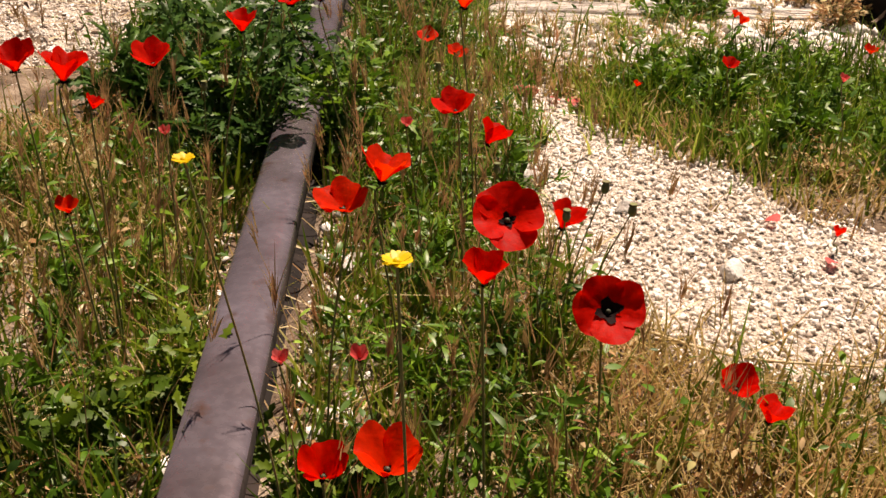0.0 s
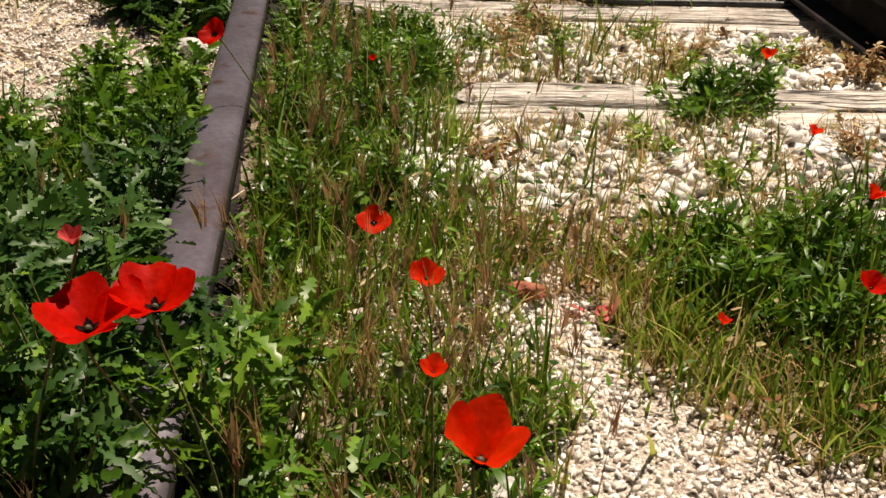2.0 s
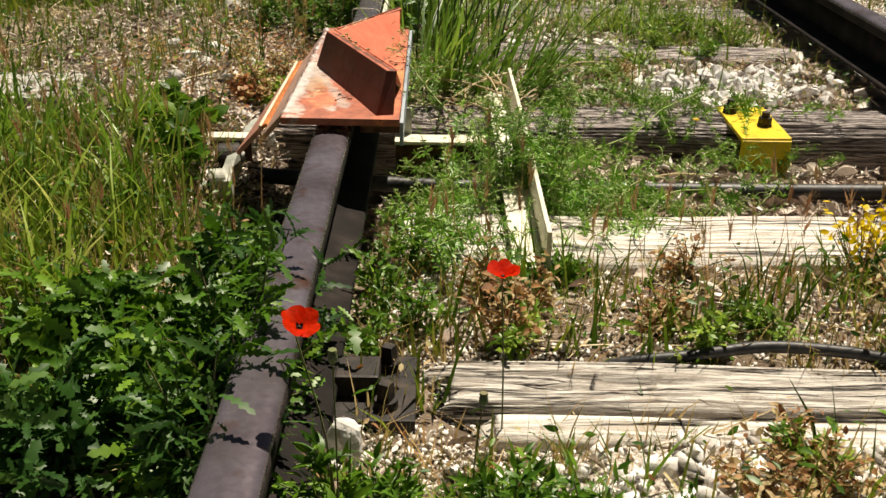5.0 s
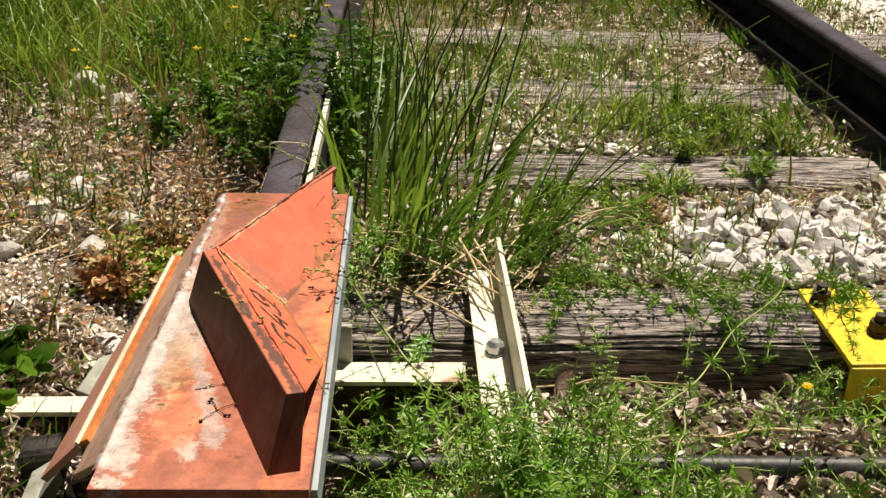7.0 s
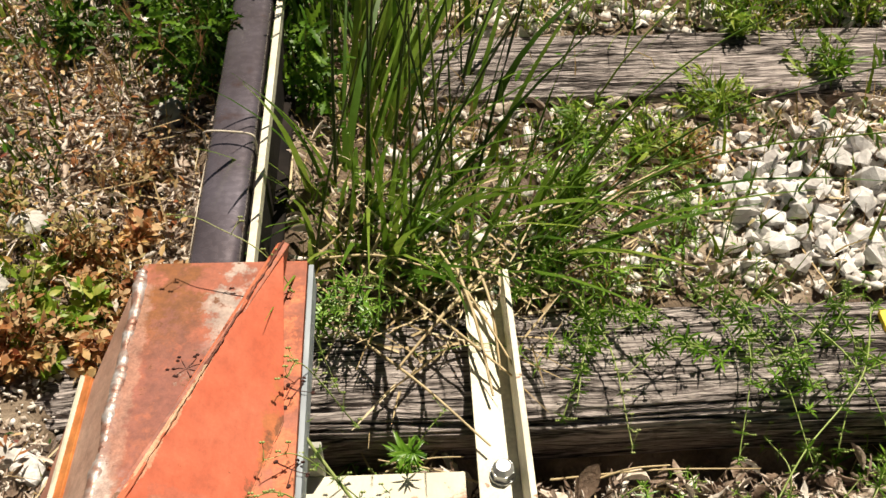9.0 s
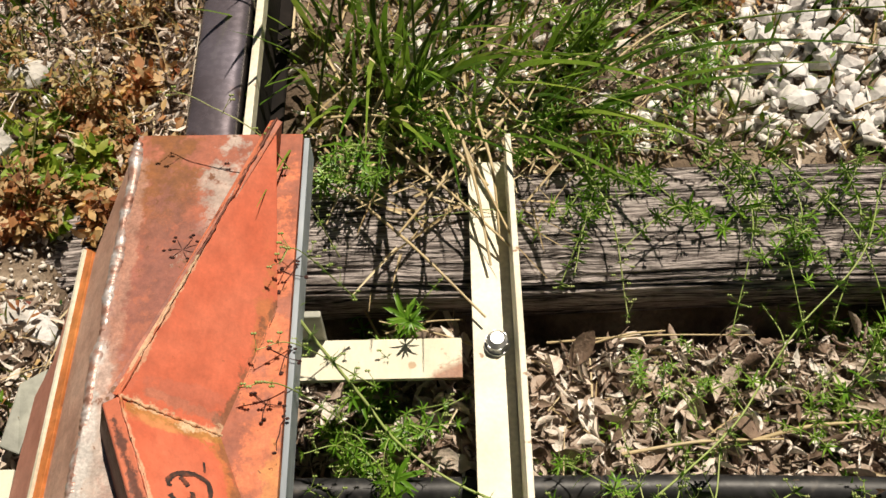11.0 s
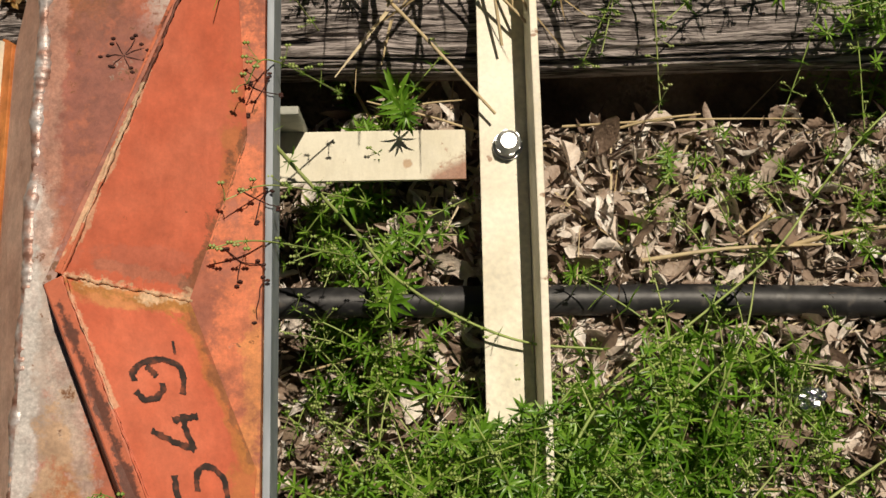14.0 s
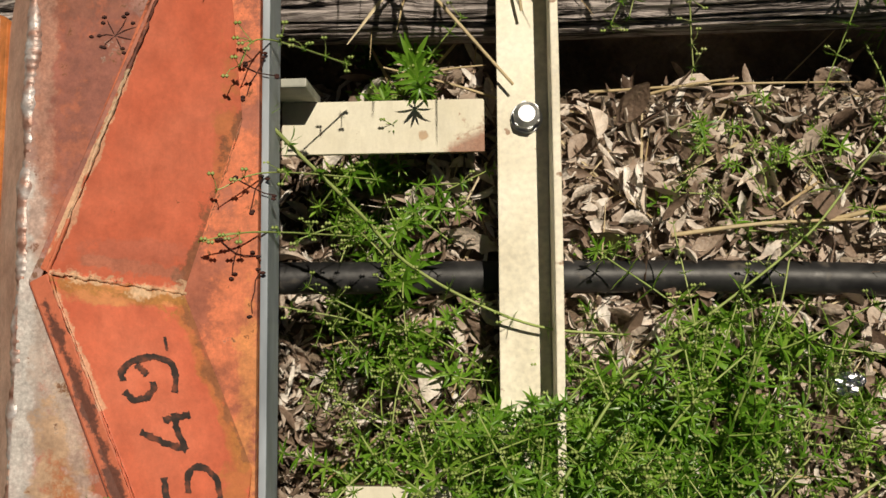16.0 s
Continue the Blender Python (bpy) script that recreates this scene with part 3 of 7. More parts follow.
# ---- sleepers ----
def sleeper(y0, y1, top, material, x0, x1, label, ridge=0.006, seed=0, fine=(150, 130), round_=0.022, split=None):
    """A weathered timber; split: (y, front x, front drop) where a long crack parts it into two boards."""
    t = thing("sleeper", (x0 + x1) / 2, (y0 + y1) / 2, top - 0.17, label, "sleeper", "timber sleepers under the rails")
    if split is None:
        timber_board(t, y0, y1, top, material, x0, x1, ridge, seed, fine, round_)
    else:
        ys, xf, drop = split
        timber_board(t, y0, ys - 0.004, top - drop, M_WOOD_WHITE, xf, x1, ridge * 0.4, seed, fine, min(round_, 0.016))
        timber_board(t, ys + 0.004, y1, top, material, x0, x1, ridge, seed + 50, fine, min(round_, 0.016))
    return t


def timber_board(t, y0, y1, top, material, x0, x1, ridge, seed, fine, round_):
    """A board with rounded, split edges and grooves along its grain."""
    w, depth = y1 - y0, 0.17
    m, n = fine
    xs = np.linspace(x0, x1, n)
    per = np.linspace(0, 1, m)
    # section: up the front, over the top, down the back
    total = 2 * depth + w
    s = per * total
    py = np.where(s < depth, 0, np.where(s < depth + w, s - depth, w))
    pz = np.where(s < depth, s - depth, np.where(s < depth + w, 0, depth + w - s))
    r = round_
    for c, sg in ((0, 1), (w, -1)):
        dy, dz = (py - c) * sg, -pz
        near = (dy < r) & (dz < r)
        cy, cz = r - dy, r - dz
        dist = np.maximum(np.hypot(cy, cz), 1e-6)
        k = np.where(near & (dist > r * 0.9), r / dist, 1)
        py, pz = c + sg * (r - cy * k), -(r - cz * k)
    g = np.random.default_rng(seed)

    def lattice(u, w2):
        """Smooth random heights over a plane."""
        tab = lattice_tab
        iu, iw = np.floor(u).astype(int), np.floor(w2).astype(int)
        fu, fw = u - iu, w2 - iw
        fu, fw = fu * fu * (3 - 2 * fu), fw * fw * (3 - 2 * fw)
        h = len(tab)
        a, c = tab[iu % h, iw % h], tab[(iu + 1) % h, iw % h]
        d, e = tab[iu % h, (iw + 1) % h], tab[(iu + 1) % h, (iw + 1) % h]
        return (a * (1 - fu) + c * fu) * (1 - fw) + (d * (1 - fu) + e * fu) * fw

    lattice_tab = g.random((97, 97))
    X, S = np.meshgrid(xs, s, indexing="ij")
    S2 = S + 0.006 * (lattice(X * 3.0, S * 9) - 0.5) + 0.012 * (lattice(X * 1.3 + 9, S * 3) - 0.5)
    fib = lattice(X * 3.5 + 5, S2 * 170) + 0.6 * lattice(X * 6 + 3, S2 * 330) - 0.8
    lines = lattice(X * 1.5 + 20, S2 * 42)
    gate = np.clip((lattice(X * 2.2 + 40, S2 * 17) - 0.42) * 5, 0, 1)
    crack = np.exp(-((lines - 0.5) / 0.055) ** 2) * gate
    wave = 0.5 * lattice(X * 2 + 60, S * 12) - 0.25
    dz = ridge * (0.45 * fib - 1.5 * crack + 1.1 * wave)
    ny_, nz_ = np.gradient(pz, s), -np.gradient(py, s)
    ln_ = np.hypot(ny_, nz_) + 1e-9
    ny_, nz_ = -ny_ / ln_, -nz_ / ln_
    under = np.where(py < w / 2, 1, -1) * 0.35 * np.maximum(-pz - 0.03, 0)
    bow = 0.006 * np.sin(3.1 * xs + seed) + 0.003 * np.sin(9 * xs + 2 * seed)
    end = np.minimum(np.minimum(X - x0, x1 - X) / 0.03, 1)
    end = 0.012 * (1 - np.sqrt(np.clip(1 - (1 - end) ** 2, 0, 1)))
    v = np.stack([X + np.where(X < x0 + 0.02, 0.05 * (lattice(X * 0 + 3, S * 60) - 0.4), 0), y0 + py + under + ny_ * dz + 0.5 * bow[:, None], top + pz + nz_ * dz + 0.4 * bow[:, None] - end], -1)
    f = np.array([(i * m + j, i * m + j + 1, (i + 1) * m + j + 1, (i + 1) * m + j) for i in range(n - 1) for j in range(m - 1)])
    e0 = np.array([(j, m - 2 - j + 1, m - 2 - j, j + 1) for j in range(0, m // 2 - 1)])
    f = np.concatenate([f, e0[:, ::-1], e0 + (n - 1) * m])
    raw("timber", v - np.array(t.location), f, material, t)


SLEEPERS = [
    sleeper(2.05, 2.245, 0.012, M_WOOD_PALE, 0.43, 2.1, "bleached split timber sleeper sunk in gravel", 0.005, seed=1, split=(2.125, 0.335, 0.004)),
    sleeper(2.765, 2.965, -0.022, M_WOOD_PALE, 0.20, 2.2, "bleached grooved timber sleeper with a black cable", 0.009, seed=2, fine=(160, 180), split=(2.835, 0.26, 0.005)),
    sleeper(3.375, 3.61, -0.045, M_WOOD_WHITE, 0.15, 2.2, "whitewashed timber sleeper beside the derailer", 0.003, seed=3),
    sleeper(4.215, 4.452, -0.055, M_WOOD_GREY, -0.55, 2.2, "grey cracked timber sleeper carrying a yellow bracket", 0.009, seed=4, fine=(260, 200), round_=0.075),
    sleeper(4.955, 5.165, -0.06, M_WOOD_GREY, 0.30, 2.2, "grey deeply cracked timber sleeper among weeds", 0.014, seed=5),
    sleeper(5.60, 5.84, -0.06, M_WOOD_GREY, 0.30, 2.2, "grey cracked timber sleeper half hidden by grass", 0.012, seed=6),
    sleeper(6.30, 6.53, -0.06, M_WOOD_GREY, 0.20, 2.2, "grey cracked timber sleeper half hidden by grass", 0.007, seed=7),
]


# ---- derailer on the left rail ----
def derailer():
    d = thing("derailer", 0.02, 3.93, 0.0, "orange painted steel derailer shoe clamped over the rail, rusty", "derailer")
    o = Vector(d.location)

    def add(name, bm, material, label="", parent=None):
        bmesh.ops.translate(bm, vec=-o, verts=bm.verts)
        return part(name, bm, material, parent or d, label)

    zt = 0.1685
    bm = slab([(-0.094, 3.510, zt + 0.008), (0.130, 3.508, zt + 0.008), (0.129, 4.324, zt - 0.001), (-0.083, 4.327, zt - 0.001)], 0.014, 0.0015)
    add("top_plate", bm, M_ORANGE_WORN, "worn orange plate with rust patches")
    # sloping side and outer skirt on the field side
    add("side_plate", slab([(-0.096, 3.560, 0.172), (-0.084, 4.325, 0.166), (-0.138, 4.17, 0.108), (-0.155, 3.640, 0.094)], 0.010, 0.0016), M_SIDE, "sloping faded brown side plate")
    add("edge_strip", slab([(-0.1520, 3.695, 0.1060), (-0.1355, 4.185, 0.1160), (-0.1490, 4.195, 0.1080), (-0.1655, 3.700, 0.0970)], 0.008, 0.001), M_ORANGE_RUST, "rust-orange edge strip")
    add("skirt", slab([(-0.1665, 3.695, 0.097), (-0.1500, 4.19, 0.108), (-0.164, 4.075, 0.085), (-0.203, 4.020, 0.045), (-0.222, 3.710, 0.036)], 0.010, 0.0015), M_SKIRT, "faded brown outer skirt")
    add("paint_line", slab([(-0.1645, 3.693, 0.1030), (-0.1480, 4.190, 0.1135), (-0.1515, 4.192, 0.1110), (-0.1680, 3.696, 0.1005)], 0.004), M_CREAM, "cream paint line along the skirt")
    bm = bmesh.new()
    box(bm, 0.1305, 3.520, 0.120, 0.1375, 4.318, 0.1665, 0.0015)
    add("gauge_side_plate", bm, M_BLUEGREY, "blue-grey painted side plate")
    for y in (3.66, 4.10):
        bm = bmesh.new()
        box(bm, 0.045, y, 0.10, 0.128, y + 0.06, 0.160, 0.002)
        add("clamp_block", bm, M_RUST)
    # rippled weld bead along the field side
    ys = np.linspace(3.55, 4.315, 420)
    pts = np.stack([-0.0935 + (ys - 3.55) * 0.0165 + 0.0012 * np.sin(ys * 61), ys, np.full(420, 0.1640)], 1)
    vv, ff = tube(pts, 0.0082 * (1 + 0.06 * np.sin(ys * 520 + 6 * np.sin(ys * 29) + 4 * np.sin(ys * 67)) + 0.12 * np.sin(ys * 43) + 0.10 * np.sin(ys * 91 + 1) + 0.06 * np.sin(ys * 157)), 10)
    raw("weld_bead", vv - np.array(o), ff, M_WELD, d, "rippled weld bead", smooth=True)
    # deflector wedge: steep front face with shade in its dark colour, two folded panels behind
    A, R, T = (-0.043, 3.918, 0.250), (0.105, 3.562, 0.256), (0.106, 4.300, 0.228)
    A0, R0 = (-0.070, 3.922, zt), (0.083, 3.528, zt)
    AI, RI = (-0.026, 3.926, 0.251), (0.124, 3.570, 0.254)
    AL, RL = (-0.0262, 3.926, 0.2492), (0.1237, 3.571, 0.2505)
    Mm, N, Q = (0.066, 3.912, zt + 0.001), (0.114, 4.070, zt + 0.001), (0.1275, 3.7677, zt + 0.001)

    def lerp(a, b, t):
        return tuple(a[i] + (b[i] - a[i]) * t for i in range(3))

    add("deflector_face", slab([A0, R0, R, A], 0.012, 0.0012), M_FACE_SHADED, "steep rusty deflecting face, coloured dark for its shade")
    lower = add("lower_panel", slab([AL, RL, Q, Mm], 0.010, 0.0012), M_ORANGE, "orange panel with a painted number")
    add("upper_panel", slab([AI, Mm, N, T], 0.010, 0.0012), M_ORANGE, "smooth orange triangular panel")
    add("ridge_edge", slab([A, R, RI, AI], 0.012, 0.0025), M_LIP, "flame-cut ridge edge with rust")
    add("end_plate", slab([R0, (0.118, 3.536, zt), RI, R], 0.006, 0.001), M_FACE_SHADED, "end of the deflector, coloured dark for its shade")
    # back support under the upper panel, along its field edge
    bk = [A, lerp(A, T, 0.5), T, (T[0] - 0.012, T[1] + 0.0, zt), lerp(A0, (T[0] - 0.012, T[1], zt), 0.5), A0]
    add("back_plate", slab(bk, 0.008, 0.001), M_ORANGE_WORN)
    add("rusty_edge_band", slab([AI, T, (T[0] - 0.009, T[1] + 0.002, T[2] - 0.005), (AI[0] - 0.011, AI[1] + 0.004, AI[2] - 0.004)], 0.004, 0.0012), M_EDGE, "rust-eaten edge of the panel")
    # weld seams where the panels meet the plate and each other
    for nm, a, b, rad in (("rust_line", AI, RI, 0.0012), ("weld_seam", AI, T, 0.0017), ("weld_seam", AI, Mm, 0.0022), ("weld_seam", Mm, N, 0.0012), ("weld_seam", Mm, Q, 0.0010)):
        pts = np.array([lerp(a, b, t) for t in np.linspace(0.0, 1.0, 90)])
        k = np.linspace(0, 1, 90)
        wob = np.stack([np.sin(37 * k + 40 * rad) + 0.6 * np.sin(83 * k), np.cos(41 * k) + 0.5 * np.sin(97 * k), 0 * k + 2.2], 1) * 0.00035
        v, f = tube(pts + wob, rad * (0.75 + 0.25 * np.sin(29 * k) + 0.18 * np.sin(71 * k + 1)), 8)
        v = v + RNG.normal(size=v.shape) * 0.0004
        raw(nm, v - np.array(o), f, M_EDGE if rad == 0.0017 else M_ORANGE, d, "rusty weld seam", smooth=True)
    # number in black paint, laid on the lower panel
    nrm = (Vector(RL) - Vector(AL)).cross(Vector(Mm) - Vector(AL)).normalized()
    if nrm.z < 0:
        nrm = -nrm
    along = Vector((-0.34, 0.94, 0))
    along = (along - nrm * along.dot(nrm)).normalized()
    up = nrm.cross(along)
    c = Vector((0.0655, 3.794, 0))
    c.z = AL[2] - (nrm.x * (c.x - AL[0]) + nrm.y * (c.y - AL[1])) / nrm.z
    c += nrm * 0.0007
    mm = Matrix((along, up, nrm)).transposed().to_4x4()
    strokes = [("nine_bow", [(0.0292, -0.017), (0.0419, -0.0235), (0.0565, -0.022), (0.0639, -0.0084), (0.0651, 0.0096), (0.0585, 0.0216), (0.0512, 0.023)]),
               ("nine_bar", [(0.0615, 0.0076), (0.0560, 0.0040), (0.0504, 0.0009)]), ("nine_tail", [(0.0424, 0.0247), (0.0337, 0.0199), (0.0325, 0.0089), (0.0379, -0.0003), (0.0435, -0.0018)]),
               ("dash", [(0.0781, -0.0261), (0.072, -0.0250), (0.0657, -0.0236)]), ("four_slant", [(0.0064, 0.0232), (-0.0084, 0.0065), (-0.02, -0.0099)]),
               ("four_stem", [(-0.02, -0.0099), (-0.0026, -0.008), (0.0128, -0.0104)]), ("four_bar", [(0.0096, 0.0011), (0.0085, -0.011), (0.0071, -0.0238)]),
               ("five_bow", [(-0.0720, -0.0225), (-0.0595, -0.0262), (-0.0457, -0.0248), (-0.0366, -0.0145), (-0.0397, -0.0046), (-0.0541, 0.002)]), ("five_stem", [(-0.0352, 0.0172), (-0.0450, 0.0195), (-0.0640, 0.0213), (-0.0780, 0.0150), (-0.0800, -0.004)])]
    digits = {}
    for nm, pts in strokes:
        w = 0.0016 if nm == "dash" else 0.0033
        c2 = smooth_curve([(a, b, 0) for a, b in pts], 14)
        tn = np.gradient(c2, axis=0)
        tn /= np.linalg.norm(tn, axis=1)[:, None] + 1e-9
        sd = np.stack([-tn[:, 1], tn[:, 0], 0 * tn[:, 0]], 1)
        k = np.linspace(0, 1, len(c2))
        lo = w * (0.85 + 0.16 * np.sin(23 * k + 5 * pts[0][0] * 100) + 0.10 * RNG.normal(size=len(k)))[:, None]
        hi = w * (0.85 + 0.16 * np.sin(31 * k + 2) + 0.10 * RNG.normal(size=len(k)))[:, None]
        v2 = np.stack([c2 - sd * lo, c2 + sd * hi], 1).reshape(-1, 3)
        i2 = np.arange(len(c2) - 1) * 2
        f2 = np.stack([i2, i2 + 1, i2 + 3, i2 + 2], 1)
        digits.setdefault(nm.split("_")[0], []).append((v2, f2))
    for nm, arrs in digits.items():
        lift = 0.0
        for a2, _ in arrs:
            a2[:, 2] += lift
            lift += 0.00015
        v2, f2 = join(arrs)
        w3 = np.array([list(mm @ Vector(q)) for q in v2]) + np.array(c - o)
        raw("painted_digit", w3, f2, M_INK, lower, "black hand-painted brush strokes")
    return d


derailer()


# ---- cream operating bar, cross bars, pipe and cable ----
def angle_bar():
    t = thing("operating_bar", 0.342, 3.85, -0.10, "cream painted steel angle bar with a bolt", "steel bar")
    bm = bmesh.new()
    box(bm, 0.0, -0.57, 0.073, 0.0545, 0.56, 0.080, 0.001)
    for q in bm.verts:
        q.co.x += 0.0012 * math.sin(4 * q.co.y)
    part("flange", bm, M_CREAM, t)
    bm = bmesh.new()
    box(bm, 0.0550, -0.57, 0.066, 0.0635, 0.56, 0.148, 0.0014)
    bmesh.ops.subdivide_edges(bm, edges=[e for e in bm.edges if abs(e.verts[0].co.y - e.verts[1].co.y) > 0.5], cuts=14)
    for q in bm.verts:
        q.co.x += 0.0016 * math.sin(5 * q.co.y + 1) * (q.co.z > 0.1)
    part("upright_web", bm, M_CREAM, t)
    for y in (-0.54, 0.50):
        bm = bmesh.new()
        box(bm, 0.008, y, 0.0, 0.046, y + 0.05, 0.0725)
        part("support_block", bm, M_RUST, t)
    bolt = bmesh.new()
    bmesh.ops.create_cone(bolt, cap_ends=True, segments=6, radius1=0.0162, radius2=0.0158, depth=0.013, matrix=pose(0.032, 0.258, 0.0900, 0, 0, 12))
    bmesh.ops.bevel(bolt, geom=[e for e in bolt.edges], offset=0.0010, segments=2, affect="EDGES")
    head = part("bolt_head", bolt, M_BOLT, t, "shiny hexagonal bolt head")
    bm = bmesh.new()
    bmesh.ops.create_cone(bm, cap_ends=True, segments=24, radius1=0.0175, radius2=0.0165, depth=0.003, matrix=pose(0.032, 0.258, 0.0816))
    part("washer", bm, M_BOLT, head)
    bm = bmesh.new()
    bmesh.ops.create_cone(bm, cap_ends=True, segments=20, radius1=0.0140, radius2=0.0090, depth=0.006, matrix=pose(0.032, 0.258, 0.0996))
    part("bolt_crown", bm, M_BOLT, head)


angle_bar()


def cross_bar(y0, y1, z, x0, x1, label):
    t = thing("cross_bar", (x0 + x1) / 2, (y0 + y1) / 2, z - 0.05, label, "steel bar", "cream cross bars under the derailer")
    t.location.z = z - 0.105
    bm = bmesh.new()
    box(bm, x0, y0, z - 0.008, x1, y1, z, 0.001)
    bmesh.ops.translate(bm, vec=-Vector(t.location), verts=bm.verts)
    part("top_flange", bm, M_CHIPPED, t)
    # web in dark rust colour, standing in for the shade below the flange
    bm = bmesh.new()
    box(bm, x0 + 0.001, y1 - 0.012, z - 0.105, x1 - 0.001, y1 - 0.004, z - 0.0085, 0.001)
    bmesh.ops.translate(bm, vec=-Vector(t.location), verts=bm.verts)
    part("web", bm, M_RUST, t, "web under the painted flange, rust-dark to stand for shade")


cross_bar(4.080, 4.140, -0.058, 0.10, 0.328, "cream painted steel channel crossing under the derailer")
cross_bar(3.655, 3.712, -0.075, 0.17, 0.325, "cream painted steel channel crossing under the derailer")

cross_bar(3.900, 3.940, 0.006, -0.36, -0.226, "cream painted steel channel reaching out beside the derailer")

tab = thing("steel_tab", 0.121, 4.128, -0.075, "small grey-green steel tab beside the derailer", "steel tab")
bm = bmesh.new()
box(bm, -0.022, 0.012, 0.0, 0.020, 0.022, 0.085, 0.002)
part("tab_plate", bm, M_GREY, tab)

pipe = thing("black_pipe", 0.8, 3.93, -0.13, "black plastic pipe lying across the leaf litter", "pipe")
v, f = tube(smooth_curve([(-1.6, 3.97, -0.05), (-0.6, 3.95, -0.08), (0.1, 3.946, -0.120), (0.6, 3.942, -0.124), (1.2, 3.925, -0.115), (2.6, 3.93, -0.10)], 10), 0.019, 14)
raw("pipe_body", v - np.array(pipe.location), f, M_PIPE, pipe, smooth=True)

cable = thing("black_cable", 0.8, 2.95, -0.03, "black cable arching over the sleeper's far edge", "cable")
v, f = tube(smooth_curve([(0.44, 2.985, -0.05), (0.50, 2.975, -0.030), (0.58, 2.972, -0.018), (0.70, 2.982, -0.006), (0.82, 2.972, -0.008), (0.92, 2.962, -0.014), (1.3, 2.975, -0.016), (1.9, 2.99, -0.016)], 8), 0.0095, 10)
raw("cable_body", v - np.array(cable.location), f, M_PIPE, cable, smooth=True)


def yellow_bracket(x, y, z, label, bolts=True, w=0.128, length=0.275, drop=0.12):
    t = thing("yellow_bracket", x, y, z - drop, label, "bracket", "yellow brackets on the sleepers")
    o = Vector(t.location)
    bm = slab([(x, y, z), (x + w, y + 0.004, z), (x + w + 0.004, y + length, z + 0.002), (x + 0.002, y + length - 0.004, z + 0.002)], 0.010, 0.002)
    bmesh.ops.translate(bm, vec=-o, verts=bm.verts)
    part("top_plate", bm, M_YELLOW, t)
    bm = bmesh.new()
    box(bm, x + 0.001, y - 0.004, z - drop, x + w - 0.001, y + 0.006, z - 0.006, 0.002)
    bmesh.ops.translate(bm, vec=-o, verts=bm.verts)
    part("front_plate", bm, M_YELLOW, t)
    if bolts:
        for bx, by in ((0.996, 4.335), (1.058, 4.222)):
            b = bmesh.new()
            bmesh.ops.create_cone(b, cap_ends=True, segments=16, radius1=0.019, radius2=0.018, depth=0.006, matrix=pose(bx, by, z + 0.004))
            bmesh.ops.create_cone(b, cap_ends=True, segments=6, radius1=0.0175, radius2=0.017, depth=0.018, matrix=pose(bx, by, z + 0.016, 0, 0, 20))
            bmesh.ops.translate(b, vec=-o, verts=b.verts)
            nut = part("bolt", b, M_BLACKBOLT, t, "black tarred bolt")
            b = bmesh.new()
            bmesh.ops.create_cone(b, cap_ends=True, segments=14, radius1=0.0105, radius2=0.0095, depth=0.014, matrix=pose(bx, by, z + 0.0315))
            bmesh.ops.translate(b, vec=-o, verts=b.verts)
            part("thread_end", b, M_BLACKBOLT, nut)
    return t


yellow_bracket(0.972, 4.118, -0.048, "yellow painted bent bracket with two black bolts")


# lever and shackle beside the derailer on the field side
lever = thing("derailer_lever", -0.22, 3.86, 0.0, "grey-green steel lever beside the derailer", "lever")
o = np.array(lever.location)
for nm, pts, thick in (("lever_arm", [(-0.212, 4.078, 0.002), (-0.246, 4.058, 0.000), (-0.258, 3.975, -0.006), (-0.232, 3.965, -0.010), (-0.222, 4.015, -0.004)], 0.012),
                       ("shackle_strap", [(-0.228, 3.780, 0.016), (-0.250, 3.756, 0.012), (-0.250, 3.712, 0.006), (-0.258, 3.650, -0.008), (-0.226, 3.650, -0.006), (-0.228, 3.712, 0.010)], 0.040)):
    bm = slab(pts, thick, 0.002)
    bmesh.ops.translate(bm, vec=-Vector(o), verts=bm.verts)
    part(nm, bm, M_GREY, lever)
for yy, rad, dep in ((3.815, 0.032, 0.050), (3.815, 0.014, 0.066), (3.672, 0.024, 0.034)):
    bm = bmesh.new()
    bmesh.ops.create_cone(bm, cap_ends=True, segments=24, radius1=rad, radius2=rad, depth=dep, matrix=pose(-0.256, yy, -0.012, 0, 90, 12))
    bmesh.ops.bevel(bm, geom=[e for e in bm.edges if len(e.link_faces) == 2 and e.calc_face_angle() > 1], offset=0.003, segments=2, affect="EDGES")
    bmesh.ops.translate(bm, vec=-Vector(o), verts=bm.verts)
    part("roller" if rad > 0.02 else "roller_pin", bm, M_BLACKBOLT if rad > 0.03 else M_GREY, lever)


# rail fastenings on the gauge side, where the rail sits on the second sleeper
def fastening(y):
    t = thing("rail_fastening", 0.09, y, -0.03, "black iron rail chair and screw spike on the sleeper", "rail fastening", "rail fastenings")
    bm = bmesh.new()
    box(bm, -0.055, -0.085, 0.0, 0.085, 0.085, 0.022, 0.003)
    plate = part("base_plate", bm, M_BLACKBOLT, t)
    bm = bmesh.new()
    box(bm, -0.028, -0.03, 0.022, 0.035, 0.03, 0.055, 0.005)
    part("clip", bm, M_BLACKBOLT, t)
    for dy in (-0.05, 0.05):
        bm = bmesh.new()
        bmesh.ops.create_cone(bm, cap_ends=True, segments=12, radius1=0.017, radius2=0.016, depth=0.012, matrix=pose(0.045, dy, 0.028))
        bmesh.ops.create_cone(bm, cap_ends=True, segments=4, radius1=0.013, radius2=0.011, depth=0.026, matrix=pose(0.045, dy, 0.046, 0, 0, 20))
        part("screw_spike", bm, M_BLACKBOLT, plate)


fastening(2.86)

